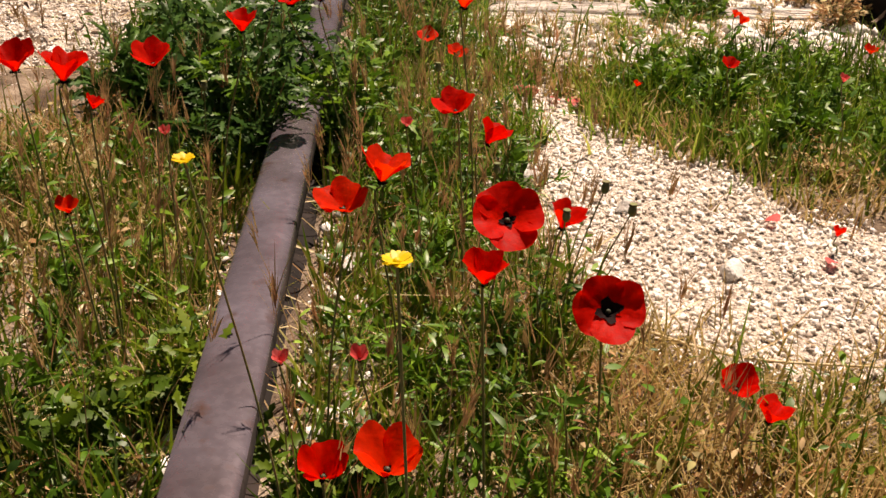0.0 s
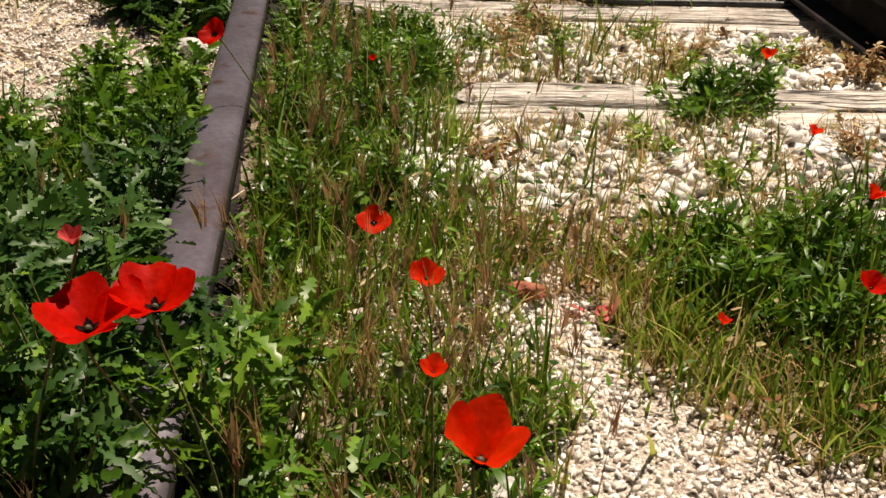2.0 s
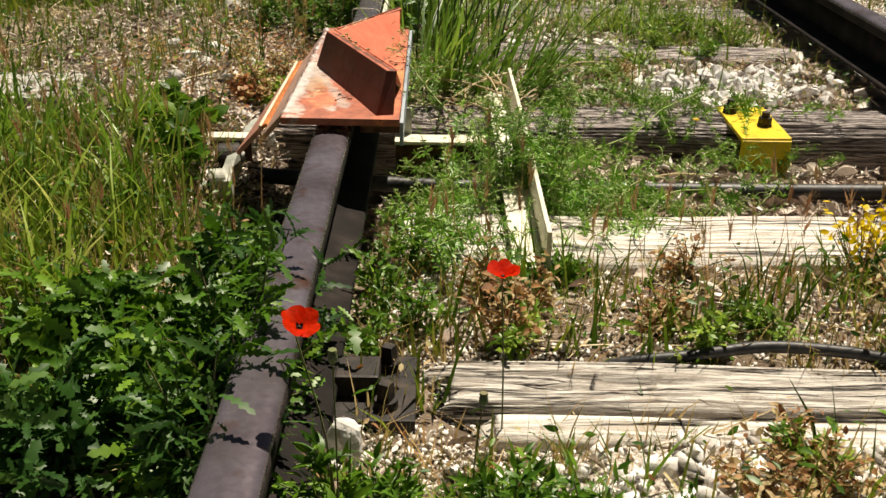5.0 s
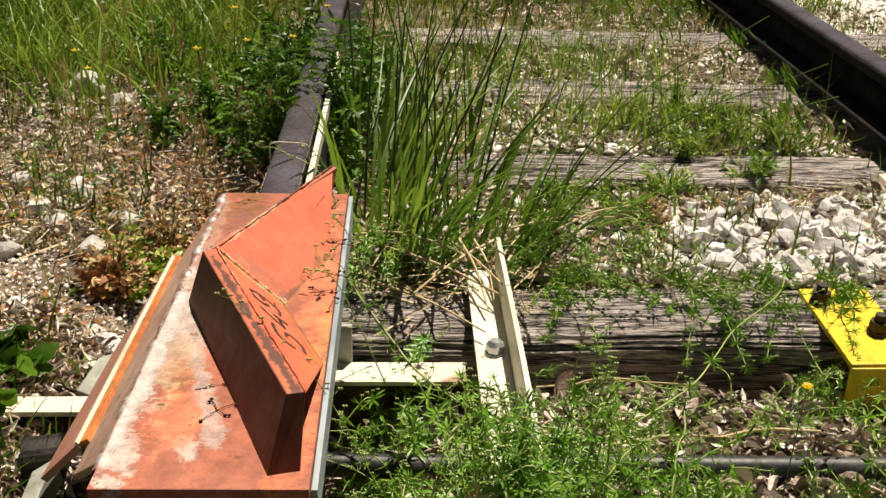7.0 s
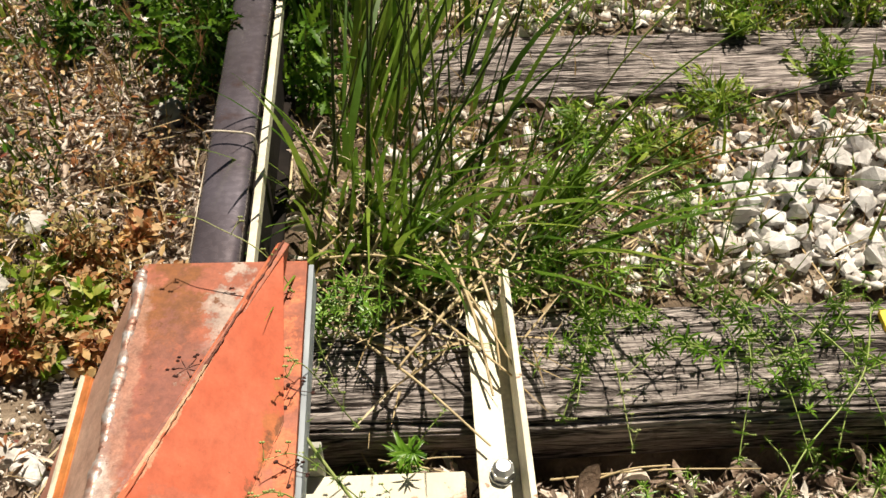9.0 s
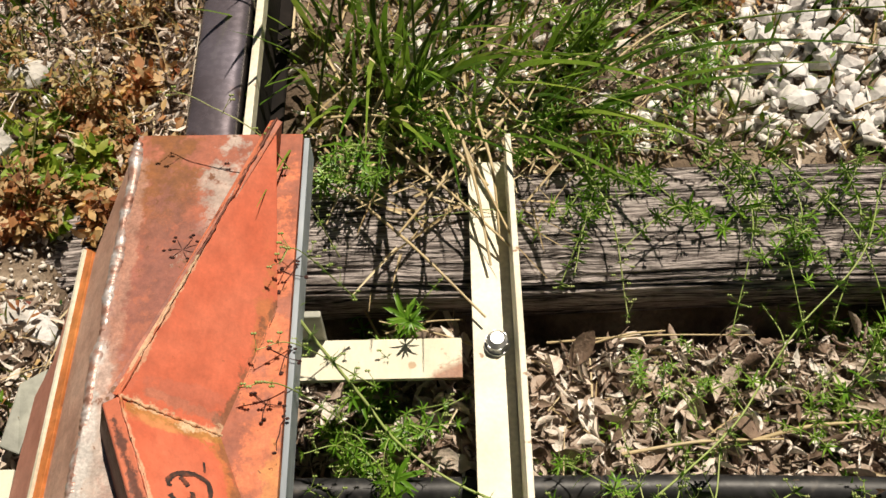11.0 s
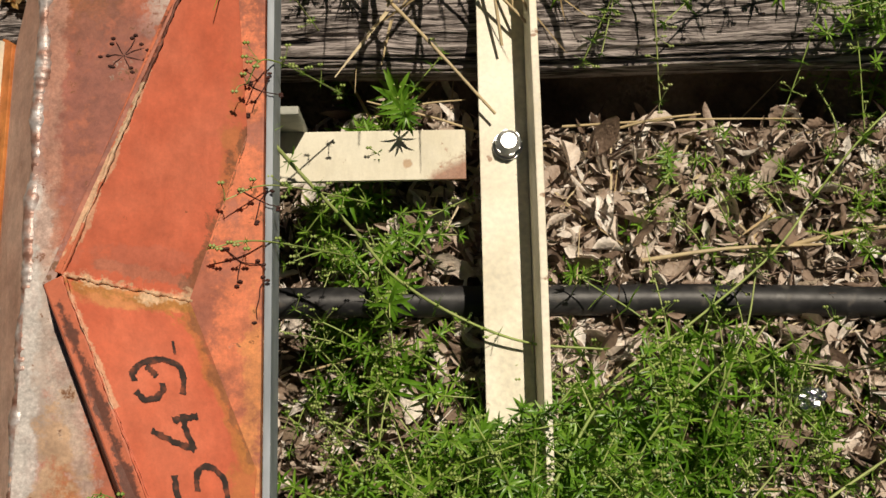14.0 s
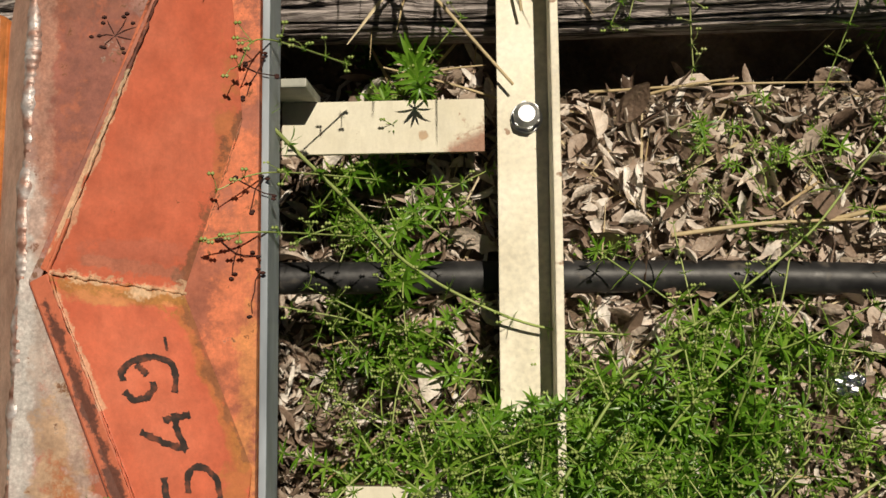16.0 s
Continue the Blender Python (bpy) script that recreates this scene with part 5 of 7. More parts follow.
def grass_at(x, y):
    d = 0.9 * mid_strip(x, y)
    d = np.maximum(d, 0.95 * (x < -0.06) * (1 - step(0.75, 1.25, y)))
    d = np.maximum(d, 0.55 * (y < 0.28) * (x > 0.3))
    d = np.maximum(d, 0.9 * blob(x, y, 1.05, 1.28, 0.5, 0.38))
    d = np.maximum(d, 0.85 * blob(x, y, 1.5, 1.1, 0.4, 0.6))
    d = np.maximum(d, 0.16 * (x > 0.1) * (x < 1.0) * step(1.5, 1.75, y) * (1 - step(3.4, 3.7, y)))
    d = np.maximum(d, 0.55 * ((y > 2.97) & (y < 3.38) & (x > 0.2)) * (0.5 + 0.5 * np.sin(11 * x + 3 * np.sin(9 * y))))
    d = np.maximum(d, 0.9 * blob(x, y, 0.95, 2.15, 0.16, 0.14))
    d = np.maximum(d, 0.9 * blob(x, y, -0.75, 3.35, 0.5, 0.65))
    d = np.maximum(d, 0.7 * blob(x, y, -0.38, 2.95, 0.22, 0.35))
    d = np.maximum(d, 0.7 * blob(x, y, -0.3, 1.7, 0.25, 0.35))
    d = np.maximum(d, 0.30 * step(5.6, 6.4, y))
    d = np.maximum(d, 0.8 * step(6.6, 7.2, y))
    d = np.maximum(d, 0.95 * (x < -0.25) * step(5.5, 5.9, y - 0.3 * x))
    d = np.maximum(d, 0.5 * blob(x, y, 1.1, 5.3, 0.22, 0.25))
    d = np.maximum(d, 0.10 * (y > 4.4) * (x > 0.1))
    d = np.maximum(d, 0.25 * (x < -0.2) * (y > 3.6))
    d = d * (1 - 0.93 * gravel_right(x, y)) * (1 - 0.85 * blob(x, y, -0.55, 2.25, 0.33, 0.6))
    patch = 0.62 + 0.38 * np.sin(9.1 * x + 2 * np.sin(4 * y)) * np.sin(7.3 * y + 1.7 * np.sin(5 * x))
    return d * patch * clear(x, y)


def dry_at(x, y):
    d = (0.20 + 0.30 * step(0.5, 0.9, y)) * mid_strip(x, y)
    d = np.maximum(d, 0.9 * (x < -0.06) * (1 - step(0.9, 1.2, y)))
    d = np.maximum(d, 1.0 * (y < 0.48) * (x > 0.33))
    d = np.maximum(d, 0.55 * blob(x, y, 0.45, 1.55, 0.35, 0.25))
    d = np.maximum(d, 0.5 * blob(x, y, 1.15, 1.0, 0.5, 0.25))
    d = np.maximum(d, 0.45 * blob(x, y, 0.82, 1.14, 0.3, 0.2))
    d = np.maximum(d, 0.40 * (x > 0.1) * (x < 1.0) * step(1.4, 1.6, y) * (1 - step(3.3, 3.6, y)))
    d = np.maximum(d, 0.7 * ((y > 2.96) & (y < 3.38) & (x > 0.2)) * (0.5 + 0.5 * np.sin(13 * x + 2 + 3 * np.sin(7 * y))))
    d = np.maximum(d, 0.25 * blob(x, y, -0.25, 4.75, 0.22, 0.75))
    d = np.maximum(d, 0.5 * (x < -0.15) * (y > 2.5) * (1 - 0.75 * (y > 3.9) * (y < 5.5)))
    d = np.maximum(d, 0.16 * (x > 0.1) * (y > 4.42))
    d = d * (1 - 0.9 * gravel_right(x, y)) * (1 - 0.85 * blob(x, y, -0.55, 2.25, 0.33, 0.6))
    patch = 0.5 + 0.5 * np.sin(6.7 * x + 3 * np.sin(3.1 * y) + 1) * np.sin(8.3 * y + 2.2)
    return d * patch * clear(x, y)


def grass_field(name, n, density, hlo, hhi, wlo, whi, material, label, box4=(-1.5, 2.1, -0.55, 8.5), lean=0.35, bend=0.45, segs=3, tuft=0.03):
    p = draw(n, *box4, density)
    # gather into small tufts
    k = np.repeat(p[: max(1, len(p) // 5)], 5, axis=0)
    k = k + RNG.normal(size=k.shape) * tuft * 0.5
    p = np.concatenate([p[len(p) // 5:][: len(p) // 2], k])
    p = p[off_rail(p[:, 0]) & ~((p[:, 0] > -0.19) & (p[:, 0] < 0.145) & (p[:, 1] > 3.5) & (p[:, 1] < 4.36))]
    m = len(p)
    h = U(hlo, hhi, m) * (0.45 + 0.55 * RNG.random(m))
    arr = blades(at_ground(p, -0.004), h, U(wlo, whi, m), U(0, 6.283, m), U(0, lean, m), U(-0.1, bend, m), segs)
    return stuff(name, [arr], material, label, "grass"), p


grass_field("green_grass", 190000, grass_at, 0.03, 0.17, 0.0014, 0.0044, M_GRASS, "green wild grass growing between the rails", lean=0.4, bend=0.55, segs=2)
grass_field("fresh_grass", 10500, lambda x, y: np.clip(0.8 * ((x > 0.07) & (x < 0.42)) * step(0.95, 1.2, y) * (1 - step(2.5, 2.7, y)) + 0.8 * blob(x, y, 0.95, 1.2, 0.5, 0.30), 0, 1) * (1 - 0.95 * gravel_right(x, y)) * clear(x, y), 0.04, 0.135, 0.0014, 0.0042, M_MEADOW, "fresh yellow-green grass between rail and gravel", (0.06, 1.5, 0.8, 2.75), 0.45, 0.55, 3)
grass_field("drying_grass", 190000, dry_at, 0.025, 0.13, 0.0009, 0.0026, M_GRASS_DRY, "yellowing dry grass between the rails", lean=0.6, bend=0.7, segs=2)


def low_leaves(name, n, density, material, label, size=(0.009, 0.026), zlo=0.005, zhi=0.10, width=0.19, prof=OVAL):
    """Small broad leaves at all heights among the grass."""
    p = draw(n, -1.5, 2.1, -0.55, 8.0, density)
    m = len(p)
    b = at_ground(p) + np.stack([np.zeros(m), np.zeros(m), U(zlo, zhi, m)], 1)
    way = unit(m, -0.1, 0.75)
    ln = U(*size, m)
    return stuff(name, [leaves(b, way, unit(m, 0.4, 1.0), ln, ln * width * U(0.7, 1.3, m), prof, U(-0.1, 0.4, m), U(0.0, 0.5, m))], material, label, "weeds")


low_leaves("low_weeds", 95000, lambda x, y: 0.75 * grass_at(x, y), M_WEED, "small green broad-leaved weeds among the grass")
grass_field("dry_turf", 30000, lambda x, y: np.clip(1.0 * (y < 0.46) + 0.35 * blob(x, y, 1.2, 0.85, 0.5, 0.2) + 0.30 * blob(x, y, 0.82, 1.16, 0.3, 0.2), 0, 1) * (1 - 0.95 * gravel_right(x, y)) * clear(x, y), 0.02, 0.10, 0.0009, 0.0026, M_GRASS_DRY, "matted tan dry grass at the gravel's edge", (0.28, 1.7, -0.4, 1.4), 0.9, 0.9, 2)
grass_field("reddish_turf", 13000, lambda x, y: (0.5 + 0.5 * np.sin(9 * x + 2) * np.sin(7 * y + 3 * x)) * clear(x, y), 0.02, 0.11, 0.0009, 0.0024, M_DEAD, "reddish-brown dry grass beside the rail", (-0.9, 0.42, -0.3, 1.0), 0.9, 0.9, 2)
low_leaves("withered_low_weeds", 80000, lambda x, y: 0.9 * dry_at(x, y), M_DEAD, "small withered tan and reddish weeds among the grass", (0.006, 0.018), 0.002, 0.07, 0.22)
low_leaves("reddish_low_weeds", 150000, lambda x, y: 0.85 * blob(x, y, -0.36, 4.62, 0.34, 0.62) * (0.55 + 0.45 * np.sin(11 * x + 2) * np.sin(9 * y + 4 * x)) * clear(x, y), M_RED, "reddish-brown withered weeds over the leaf litter", (0.007, 0.022), 0.003, 0.06, 0.20)
low_leaves("yellow_green_weeds", 60000, lambda x, y: 0.8 * ((y > 4.42) & (y < 5.6) & (x > 0.1)) * (0.5 + 0.5 * np.sin(8 * x + 1) * np.sin(7 * y + 2 * x)) * (1 - 0.9 * blob(x, y, 1.02, 4.62, 0.36, 0.16)) * clear(x, y) + 0.5 * mid_strip(x, y) * clear(x, y), M_GALIUM, "small yellow-green feathery weeds among stones", (0.006, 0.020), 0.004, 0.08, 0.14)
low_leaves("pale_low_weeds", 45000, lambda x, y: 0.7 * grass_at(x, y), M_WEED_B, "small grey-green weeds among the grass", (0.008, 0.022), 0.01, 0.10, 0.2)


# wild barley and oat stalks with awned heads
def barley(n, density, name, label, hlo=0.14, hhi=0.30):
    p = draw(n, -1.3, 1.9, -0.5, 6.5, density)
    m = len(p)
    h, az, lean, bend = U(hlo, hhi, m), U(0, 6.283, m), U(0, 0.25, m), U(0, 0.3, m)
    base = at_ground(p)
    stalk = blades(base, h, np.full(m, 0.0011), az, lean, bend, 4)
    out = np.stack([np.cos(az), np.sin(az)], 1)
    tip = base + np.concatenate([out * (h * (lean + bend) * 0.86)[:, None], (h * (0.9 - 0.3 * bend))[:, None]], 1)
    k = 13
    t2 = np.repeat(tip, k, 0) + np.concatenate([RNG.normal(size=(m * k, 2)) * 0.002, U(-0.01, 0.026, (m * k, 1))], 1)
    awn = blades(t2, U(0.022, 0.05, m * k), np.full(m * k, 0.0007), np.repeat(az, k) + U(-1.6, 1.6, m * k), U(0.1, 0.5, m * k), U(0, 0.2, m * k), 2)
    grain = leaves(tip + RNG.normal(size=tip.shape) * 0.001, np.concatenate([out * 0.3, np.ones((m, 1))], 1), unit(m, -0.3, 0.3), U(0.022, 0.04, m), U(0.0016, 0.0032, m), OVAL, 0.6, 0.15)
    stuff(name, [stalk, awn, grain], M_AWN, label, "grass")


def barley_at(x, y):
    return np.clip(0.9 * mid_strip(x, y) + 0.8 * (x < -0.07) * (y < 1.0) + 0.5 * ((y > 2.9) & (y < 3.4) & (x > 0.1)) + 0.7 * blob(x, y, -0.3, 5.0, 0.3, 0.5) + 0.5 * blob(x, y, -0.6, 3.3, 0.45, 0.6), 0, 1) * clear(x, y)


barley(4200, barley_at, "wild_barley", "wild barley with pale reddish awned heads")
barley(2600, lambda x, y: 0.85 * (y < 1.35) * (x < 0.45) * ((x > 0.06) | (x < -0.08)) * clear(x, y), "ripe_barley", "ripening wild barley with reddish-brown heads", 0.10, 0.24)

# ---- leaf litter, straw, dead weeds ----
def litter_at(x, y):
    d = 1.0 * step(3.6, 3.75, y) * (1 - step(4.15, 4.18, y - 0.06 * (x < 0.34))) * (x > -0.6)
    d = np.maximum(d, 1.0 * (x < -0.05) * step(3.5, 4.2, y) * (1 - step(5.3, 6.2, y)))
    d = np.maximum(d, 0.95 * (y > 4.42) * (x > 0.05))
    d = np.maximum(d, 0.55 * (x < -0.1) * (y > 1.8) * (y < 3.6))
    d = np.maximum(d, 0.12)
    d = d * (1 - 0.9 * blob(x, y, 0.98, 4.62, 0.28, 0.15)) * (1 - 0.9 * gravel_right(x, y))
    return d * (~on_sleeper(x, y)) * off_rail(x)


p = np.concatenate([draw(18000, -1.2, 1.45, 1.3, 6.4, litter_at), draw(12500, -0.45, 1.3, 3.6, 4.24, litter_at), draw(16000, -0.95, 0.0, 3.6, 5.6, litter_at), draw(6500, 0.5, 2.3, 4.4, 7.0, litter_at), draw(3800, -0.62, -0.17, 3.65, 4.40, litter_at)])
m = len(p)
ln = 0.011 + 0.034 * RNG.random(m) ** 1.6
way = unit(m, -0.42, 0.42)
rolled = RNG.random(m) < 0.72
base = at_ground(p, 0.003) + np.stack([np.zeros(m), np.zeros(m), U(0, 0.034, m)], 1)
nrm, wd = unit(m, 0.15, 1.0), ln * U(0.09, 0.24, m)
fo, dr = np.where(rolled, U(1.4, 3.4, m), U(0.2, 1.2, m)) * RNG.choice([-1, 1], m), U(-0.7, 0.8, m)
small = np.where(p[:, 0] < -0.05, 0.72, 1.0)
ln, wd = ln * small, wd * small
big = (RNG.random(m) < 0.07) & (p[:, 0] > 0.1)
ln, fo = np.where(big, ln * 1.1 + 0.012, ln), np.where(big, fo * 0.5, fo)
wd = np.where(big, ln * U(0.20, 0.34, m), np.where(rolled, wd * 0.7, wd))
lv, lf = join([leaves(base[k], way[k], nrm[k], ln[k], wd[k], pr, fo[k], dr[k]) for k, pr in ((rolled, [0.12, 0.7, 1.0, 0.95, 0.7, 0.10]), (~rolled, [0.12, 0.85, 0.7, 1.0, 0.6, 0.1]))])
tagged(raw("leaf_litter", lv, lf, M_LITTER, smooth=True), "dry curled grey-brown fallen leaves lying deep", "leaf litter", kind="stuff")


def straw(n, density, name, label, lo=0.04, hi=0.16, box4=(-1.2, 1.45, -0.4, 6.3), zhi=0.02, wide=0.0024):
    p = draw(n, *box4, density)
    m = len(p)
    a, ln = U(0, 6.283, m), U(lo, hi, m)
    b = at_ground(p, 0.003)
    b[:, 2] += U(0, zhi, m)
    way = np.stack([np.cos(a), np.sin(a), U(-0.08, 0.25, m)], 1)
    stuff(name, [leaves(b, way, unit(m, 0.6, 1), ln, U(0.0009, wide, m), [1, 1, 0.9, 0.7, 0.3], 0.5, U(-0.1, 0.15, m))], M_STRAW, label, "straw")


straw(9000, lambda x, y: np.clip(0.10 + 0.5 * dry_at(x, y) + 0.5 * litter_at(x, y) + 0.5 * blob(x, y, 0.30, 4.5, 0.25, 0.22) + 0.2 * ((np.abs(x - 0.12) < 0.05) & (y < 2)), 0, 1) * (1 - 0.8 * gravel_right(x, y)) * off_rail(x) * (1 - 0.9 * on_sleeper(x, y)) * (~((x > -0.19) & (x < 0.15) & (y > 3.5) & (y < 4.36))),
      "dry_straw", "dry pale straw and stalks on the ground")


straw(420, lambda x, y: blob(x, y, 0.33, 4.42, 0.17, 0.14), "loose_straw", "loose dry straw lying over the bar's end", 0.04, 0.14, (0.1, 0.60, 4.2, 4.65), 0.070, 0.0028)


def straw_stalk(a, b, wide, sag=0.01):
    """One flat dry stalk from a to b."""
    t = thing("straw_stalk", *a, "thick pale dry grass stalk lying over the timber", "straw", "dry stalks by the bar")
    q0, q1 = np.array(a, float), np.array(b, float)
    c = smooth_curve([q0 * 0, (q1 - q0) * 0.5 + np.array([U(-0.008, 0.008), U(-0.008, 0.008), sag]), q1 - q0], 8)
    v, f = tube(c, wide * 0.72, 6, 0.6)
    raw("stalk", v, f, M_STRAW, t, smooth=True)


for a, b, w in (((0.19, 4.47, 0.00), (0.40, 4.24, 0.012), 0.0042), ((0.40, 4.46, 0.02), (0.24, 4.27, 0.0), 0.0045), ((0.13, 4.46, 0.03), (0.30, 4.44, 0.02), 0.0034), ((0.30, 4.52, 0.0), (0.405, 4.23, 0.03), 0.0036),
                ((0.17, 4.36, -0.02), (0.36, 4.14, 0.0), 0.0038), ((0.44, 4.56, 0.0), (0.66, 4.62, 0.0), 0.0034), ((0.52, 4.52, 0.01), (0.70, 4.68, 0.0), 0.0036), ((0.33, 4.44, 0.03), (0.37, 4.22, 0.0), 0.0040), ((0.36, 4.46, 0.02), (0.385, 4.27, -0.01), 0.0038),
                ((0.22, 4.52, 0.02), (0.14, 4.30, -0.01), 0.0034), ((0.26, 4.50, 0.0), (0.37, 4.34, 0.02), 0.005), ((0.45, 4.16, -0.12), (0.75, 4.165, -0.12), 0.0026), ((0.50, 4.15, -0.115), (0.62, 4.17, -0.11), 0.003),
                ((0.70, 4.00, -0.12), (0.90, 4.03, -0.12), 0.0048), ((0.54, 3.99, -0.12), (0.76, 4.005, -0.115), 0.004), ((0.40, 4.13, -0.11), (0.21, 4.19, -0.10), 0.0028), ((0.22, 4.17, -0.10), (0.33, 4.19, -0.10), 0.0024)):
    straw_stalk(a, b, w)


def clump(name, x, y, h, spread, n, label, material, category, size=(0.03, 0.08), width=0.3, prof=LOBED, up=(0.1, 0.9), stem_mat=None, group=""):
    """A bushy weed: stems that fan out, and leaves along them."""
    z = on_ground(x, y)
    t = thing(name, x, y, z, label, category, group)
    k = max(5, n // 26)
    az, el = U(0, 6.283, k), U(0.25, 1.35, k)
    r = spread * U(0.45, 1.1, k)
    tips = np.stack([np.cos(az) * np.cos(el) * r, np.sin(az) * np.cos(el) * r, np.sin(el) * h * U(0.6, 1.15, k)], 1)
    stems = [tube(smooth_curve([(0.1 * q[0] + U(-0.01, 0.01), 0.1 * q[1] + U(-0.01, 0.01), 0.0), (0.5 * q[0], 0.5 * q[1], 0.62 * q[2]), q], 4), 0.0022, 5, 0.35) for q in tips]
    v, f = join(stems)
    tagged(raw("stem", v, f, stem_mat or M_STEM, t), kind="stuff")
    w = RNG.integers(0, k, n)
    s = U(0.15, 1.05, n)[:, None]
    q = tips[w]
    b = np.concatenate([q[:, :2] * (0.1 + 0.9 * s), q[:, 2:] * (1.35 * s - 0.35 * s * s)], 1) + RNG.normal(size=(n, 3)) * 0.006
    b[:, 2] = np.maximum(b[:, 2], 0.006)
    way = unit(n, *up) + 0.9 * np.concatenate([q[:, :2] / (np.linalg.norm(q[:, :2], axis=1)[:, None] + 1e-6), np.zeros((n, 1))], 1) * U(0, 1, (n, 1))
    ln = U(*size, n)
    v, f = leaves(b, way, unit(n, 0.35, 1.0), ln, ln * width * U(0.7, 1.25, n), prof, U(-0.15, 0.5, n), U(0.05, 0.7, n))
    tagged(raw("foliage", v, f, material, t), kind="stuff")
    return t


# lobed weeds crowding the left rail
for x, y, h, sp, n, mt in ((-0.16, 0.98, 0.17, 0.15, 300, M_WEED_B), (-0.20, 1.20, 0.20, 0.17, 380, M_WEED_B), (-0.15, 1.42, 0.16, 0.10, 260, M_WEED_B), (-0.28, 1.46, 0.19, 0.15, 320, M_WEED_B),
                           (-0.07, 1.02, 0.17, 0.11, 220, M_WEED_B), (-0.34, 1.1, 0.15, 0.14, 220, M_WEED_B), (-0.15, 1.24, 0.18, 0.10, 260, M_WEED_B)):
    clump("thistle", x, y, h, sp, int(n * 1.9), "dark green lobed thistle leaves crowding the rail", mt, "thistle", (0.026, 0.062), 0.15, LOBED, (0.1, 0.95), group="thistles beside the rail")
for x, y in ((0.10, 2.98), (0.11, 3.12), (0.10, 3.24), (0.17, 3.05), (0.16, 3.34)):
    clump("leafy_weed", x, y, 0.11, 0.07, 200, "small green weed in the gap beside the rail", M_WEED, "weed", (0.010, 0.03), 0.18, CUT, group="bushy weeds along the track")
for x, y in ((-0.13, 1.70), (-0.22, 1.84), (-0.12, 1.96), (-0.32, 1.72), (-0.14, 2.12), (-0.24, 2.0), (-0.36, 1.60)):
    clump("leafy_weed", x, y, 0.13, 0.12, 330, "leafy green weed on the gravel beside the rail", M_WEED, "weed", (0.018, 0.042), 0.22, LOBED, group="bushy weeds along the track")
g0 = np.random.default_rng(41)
for k in range(34):
    x, y = (g0.uniform(0.10, 0.38), g0.uniform(-0.12, 1.15)) if k < 18 else (g0.uniform(-0.55, -0.10), g0.uniform(0.0, 0.9))
    clump("leafy_weed", x, y, g0.uniform(0.10, 0.17), 0.075, 110, "upright narrow-leaved green weed in the grass", M_WEED, "weed", (0.014, 0.036), 0.11, LANCE, (0.3, 1.0), group="bushy weeds along the track")
for k in range(16):
    clump("leafy_weed", g0.uniform(0.09, 0.34), g0.uniform(0.1, 0.85), g0.uniform(0.09, 0.15), 0.08, 110, "upright narrow-leaved green weed in the grass", M_WEED, "weed", (0.012, 0.032), 0.10, LANCE, (0.3, 1.0), group="bushy weeds along the track")
clump("thistle", -0.03, 0.98, 0.13, 0.09, 150, "dark green lobed thistle leaning over the rail", M_WEED, "thistle", (0.03, 0.07), 0.26, LOBED, group="thistles beside the rail")
for x, y, h, sp, n in ((-0.20, 2.78, 0.16, 0.16, 420), (-0.12, 2.92, 0.15, 0.13, 360), (-0.28, 2.66, 0.14, 0.13, 320), (-0.30, 2.92, 0.15, 0.14, 300), (-0.10, 2.66, 0.11, 0.10, 240), (-0.06, 3.04, 0.12, 0.09, 200)):
    clump("leafy_weed", x, y, h, sp, int(n * 2.1), "bushy dark green weed against the rail", M_WEED_B if n == 320 else M_WEED, "weed", (0.020, 0.055), 0.21, LOBED, group="bushy weeds along the track")
for x, y, h, sp, n in ((0.15, 1.80, 0.12, 0.11, 300), (0.24, 1.95, 0.12, 0.13, 380), (0.14, 2.14, 0.12, 0.11, 320), (0.27, 2.20, 0.13, 0.13, 400), (0.18, 2.36, 0.12, 0.12, 360), (0.32, 2.42, 0.10, 0.10, 260), (0.14, 2.55, 0.10, 0.09, 220), (0.37, 2.29, 0.12, 0.11, 300), (0.37, 2.52, 0.11, 0.09, 300), (0.29, 2.58, 0.11, 0.10, 280), (0.13, 1.55, 0.12, 0.1, 220), (0.25, 1.62, 0.12, 0.1, 240)):
    clump("leafy_weed", x, y, h, sp, int(n * 2.6), "bushy green weed between rail and sleeper", M_WEED, "weed", (0.009, 0.026), 0.15, LANCE, (0.25, 1.0), group="bushy weeds along the track")
for x, y, h, sp, n in ((0.93, 2.10, 0.13, 0.13, 420), (1.04, 2.16, 0.12, 0.11, 320), (0.85, 1.42, 0.12, 0.16, 380), (1.05, 1.40, 0.13, 0.17, 400), (1.25, 1.28, 0.13, 0.17, 380), (0.70, 1.44, 0.10, 0.12, 260), (1.02, 1.22, 0.11, 0.15, 320), (1.3, 1.05, 0.12, 0.16, 300), (1.42, 1.35, 0.14, 0.18, 320), (0.80, 1.26, 0.10, 0.12, 300), (0.93, 1.10, 0.10, 0.13, 300), (1.12, 1.00, 0.11, 0.14, 300), (0.72, 1.34, 0.09, 0.09, 220)):
    clump("leafy_weed", x, y, h, sp, int(n * 2.0), "low green weed on the gravel between the rails", M_WEED, "weed", (0.012, 0.034), 0.15, LANCE, (0.2, 1.0), group="bushy weeds along the track")
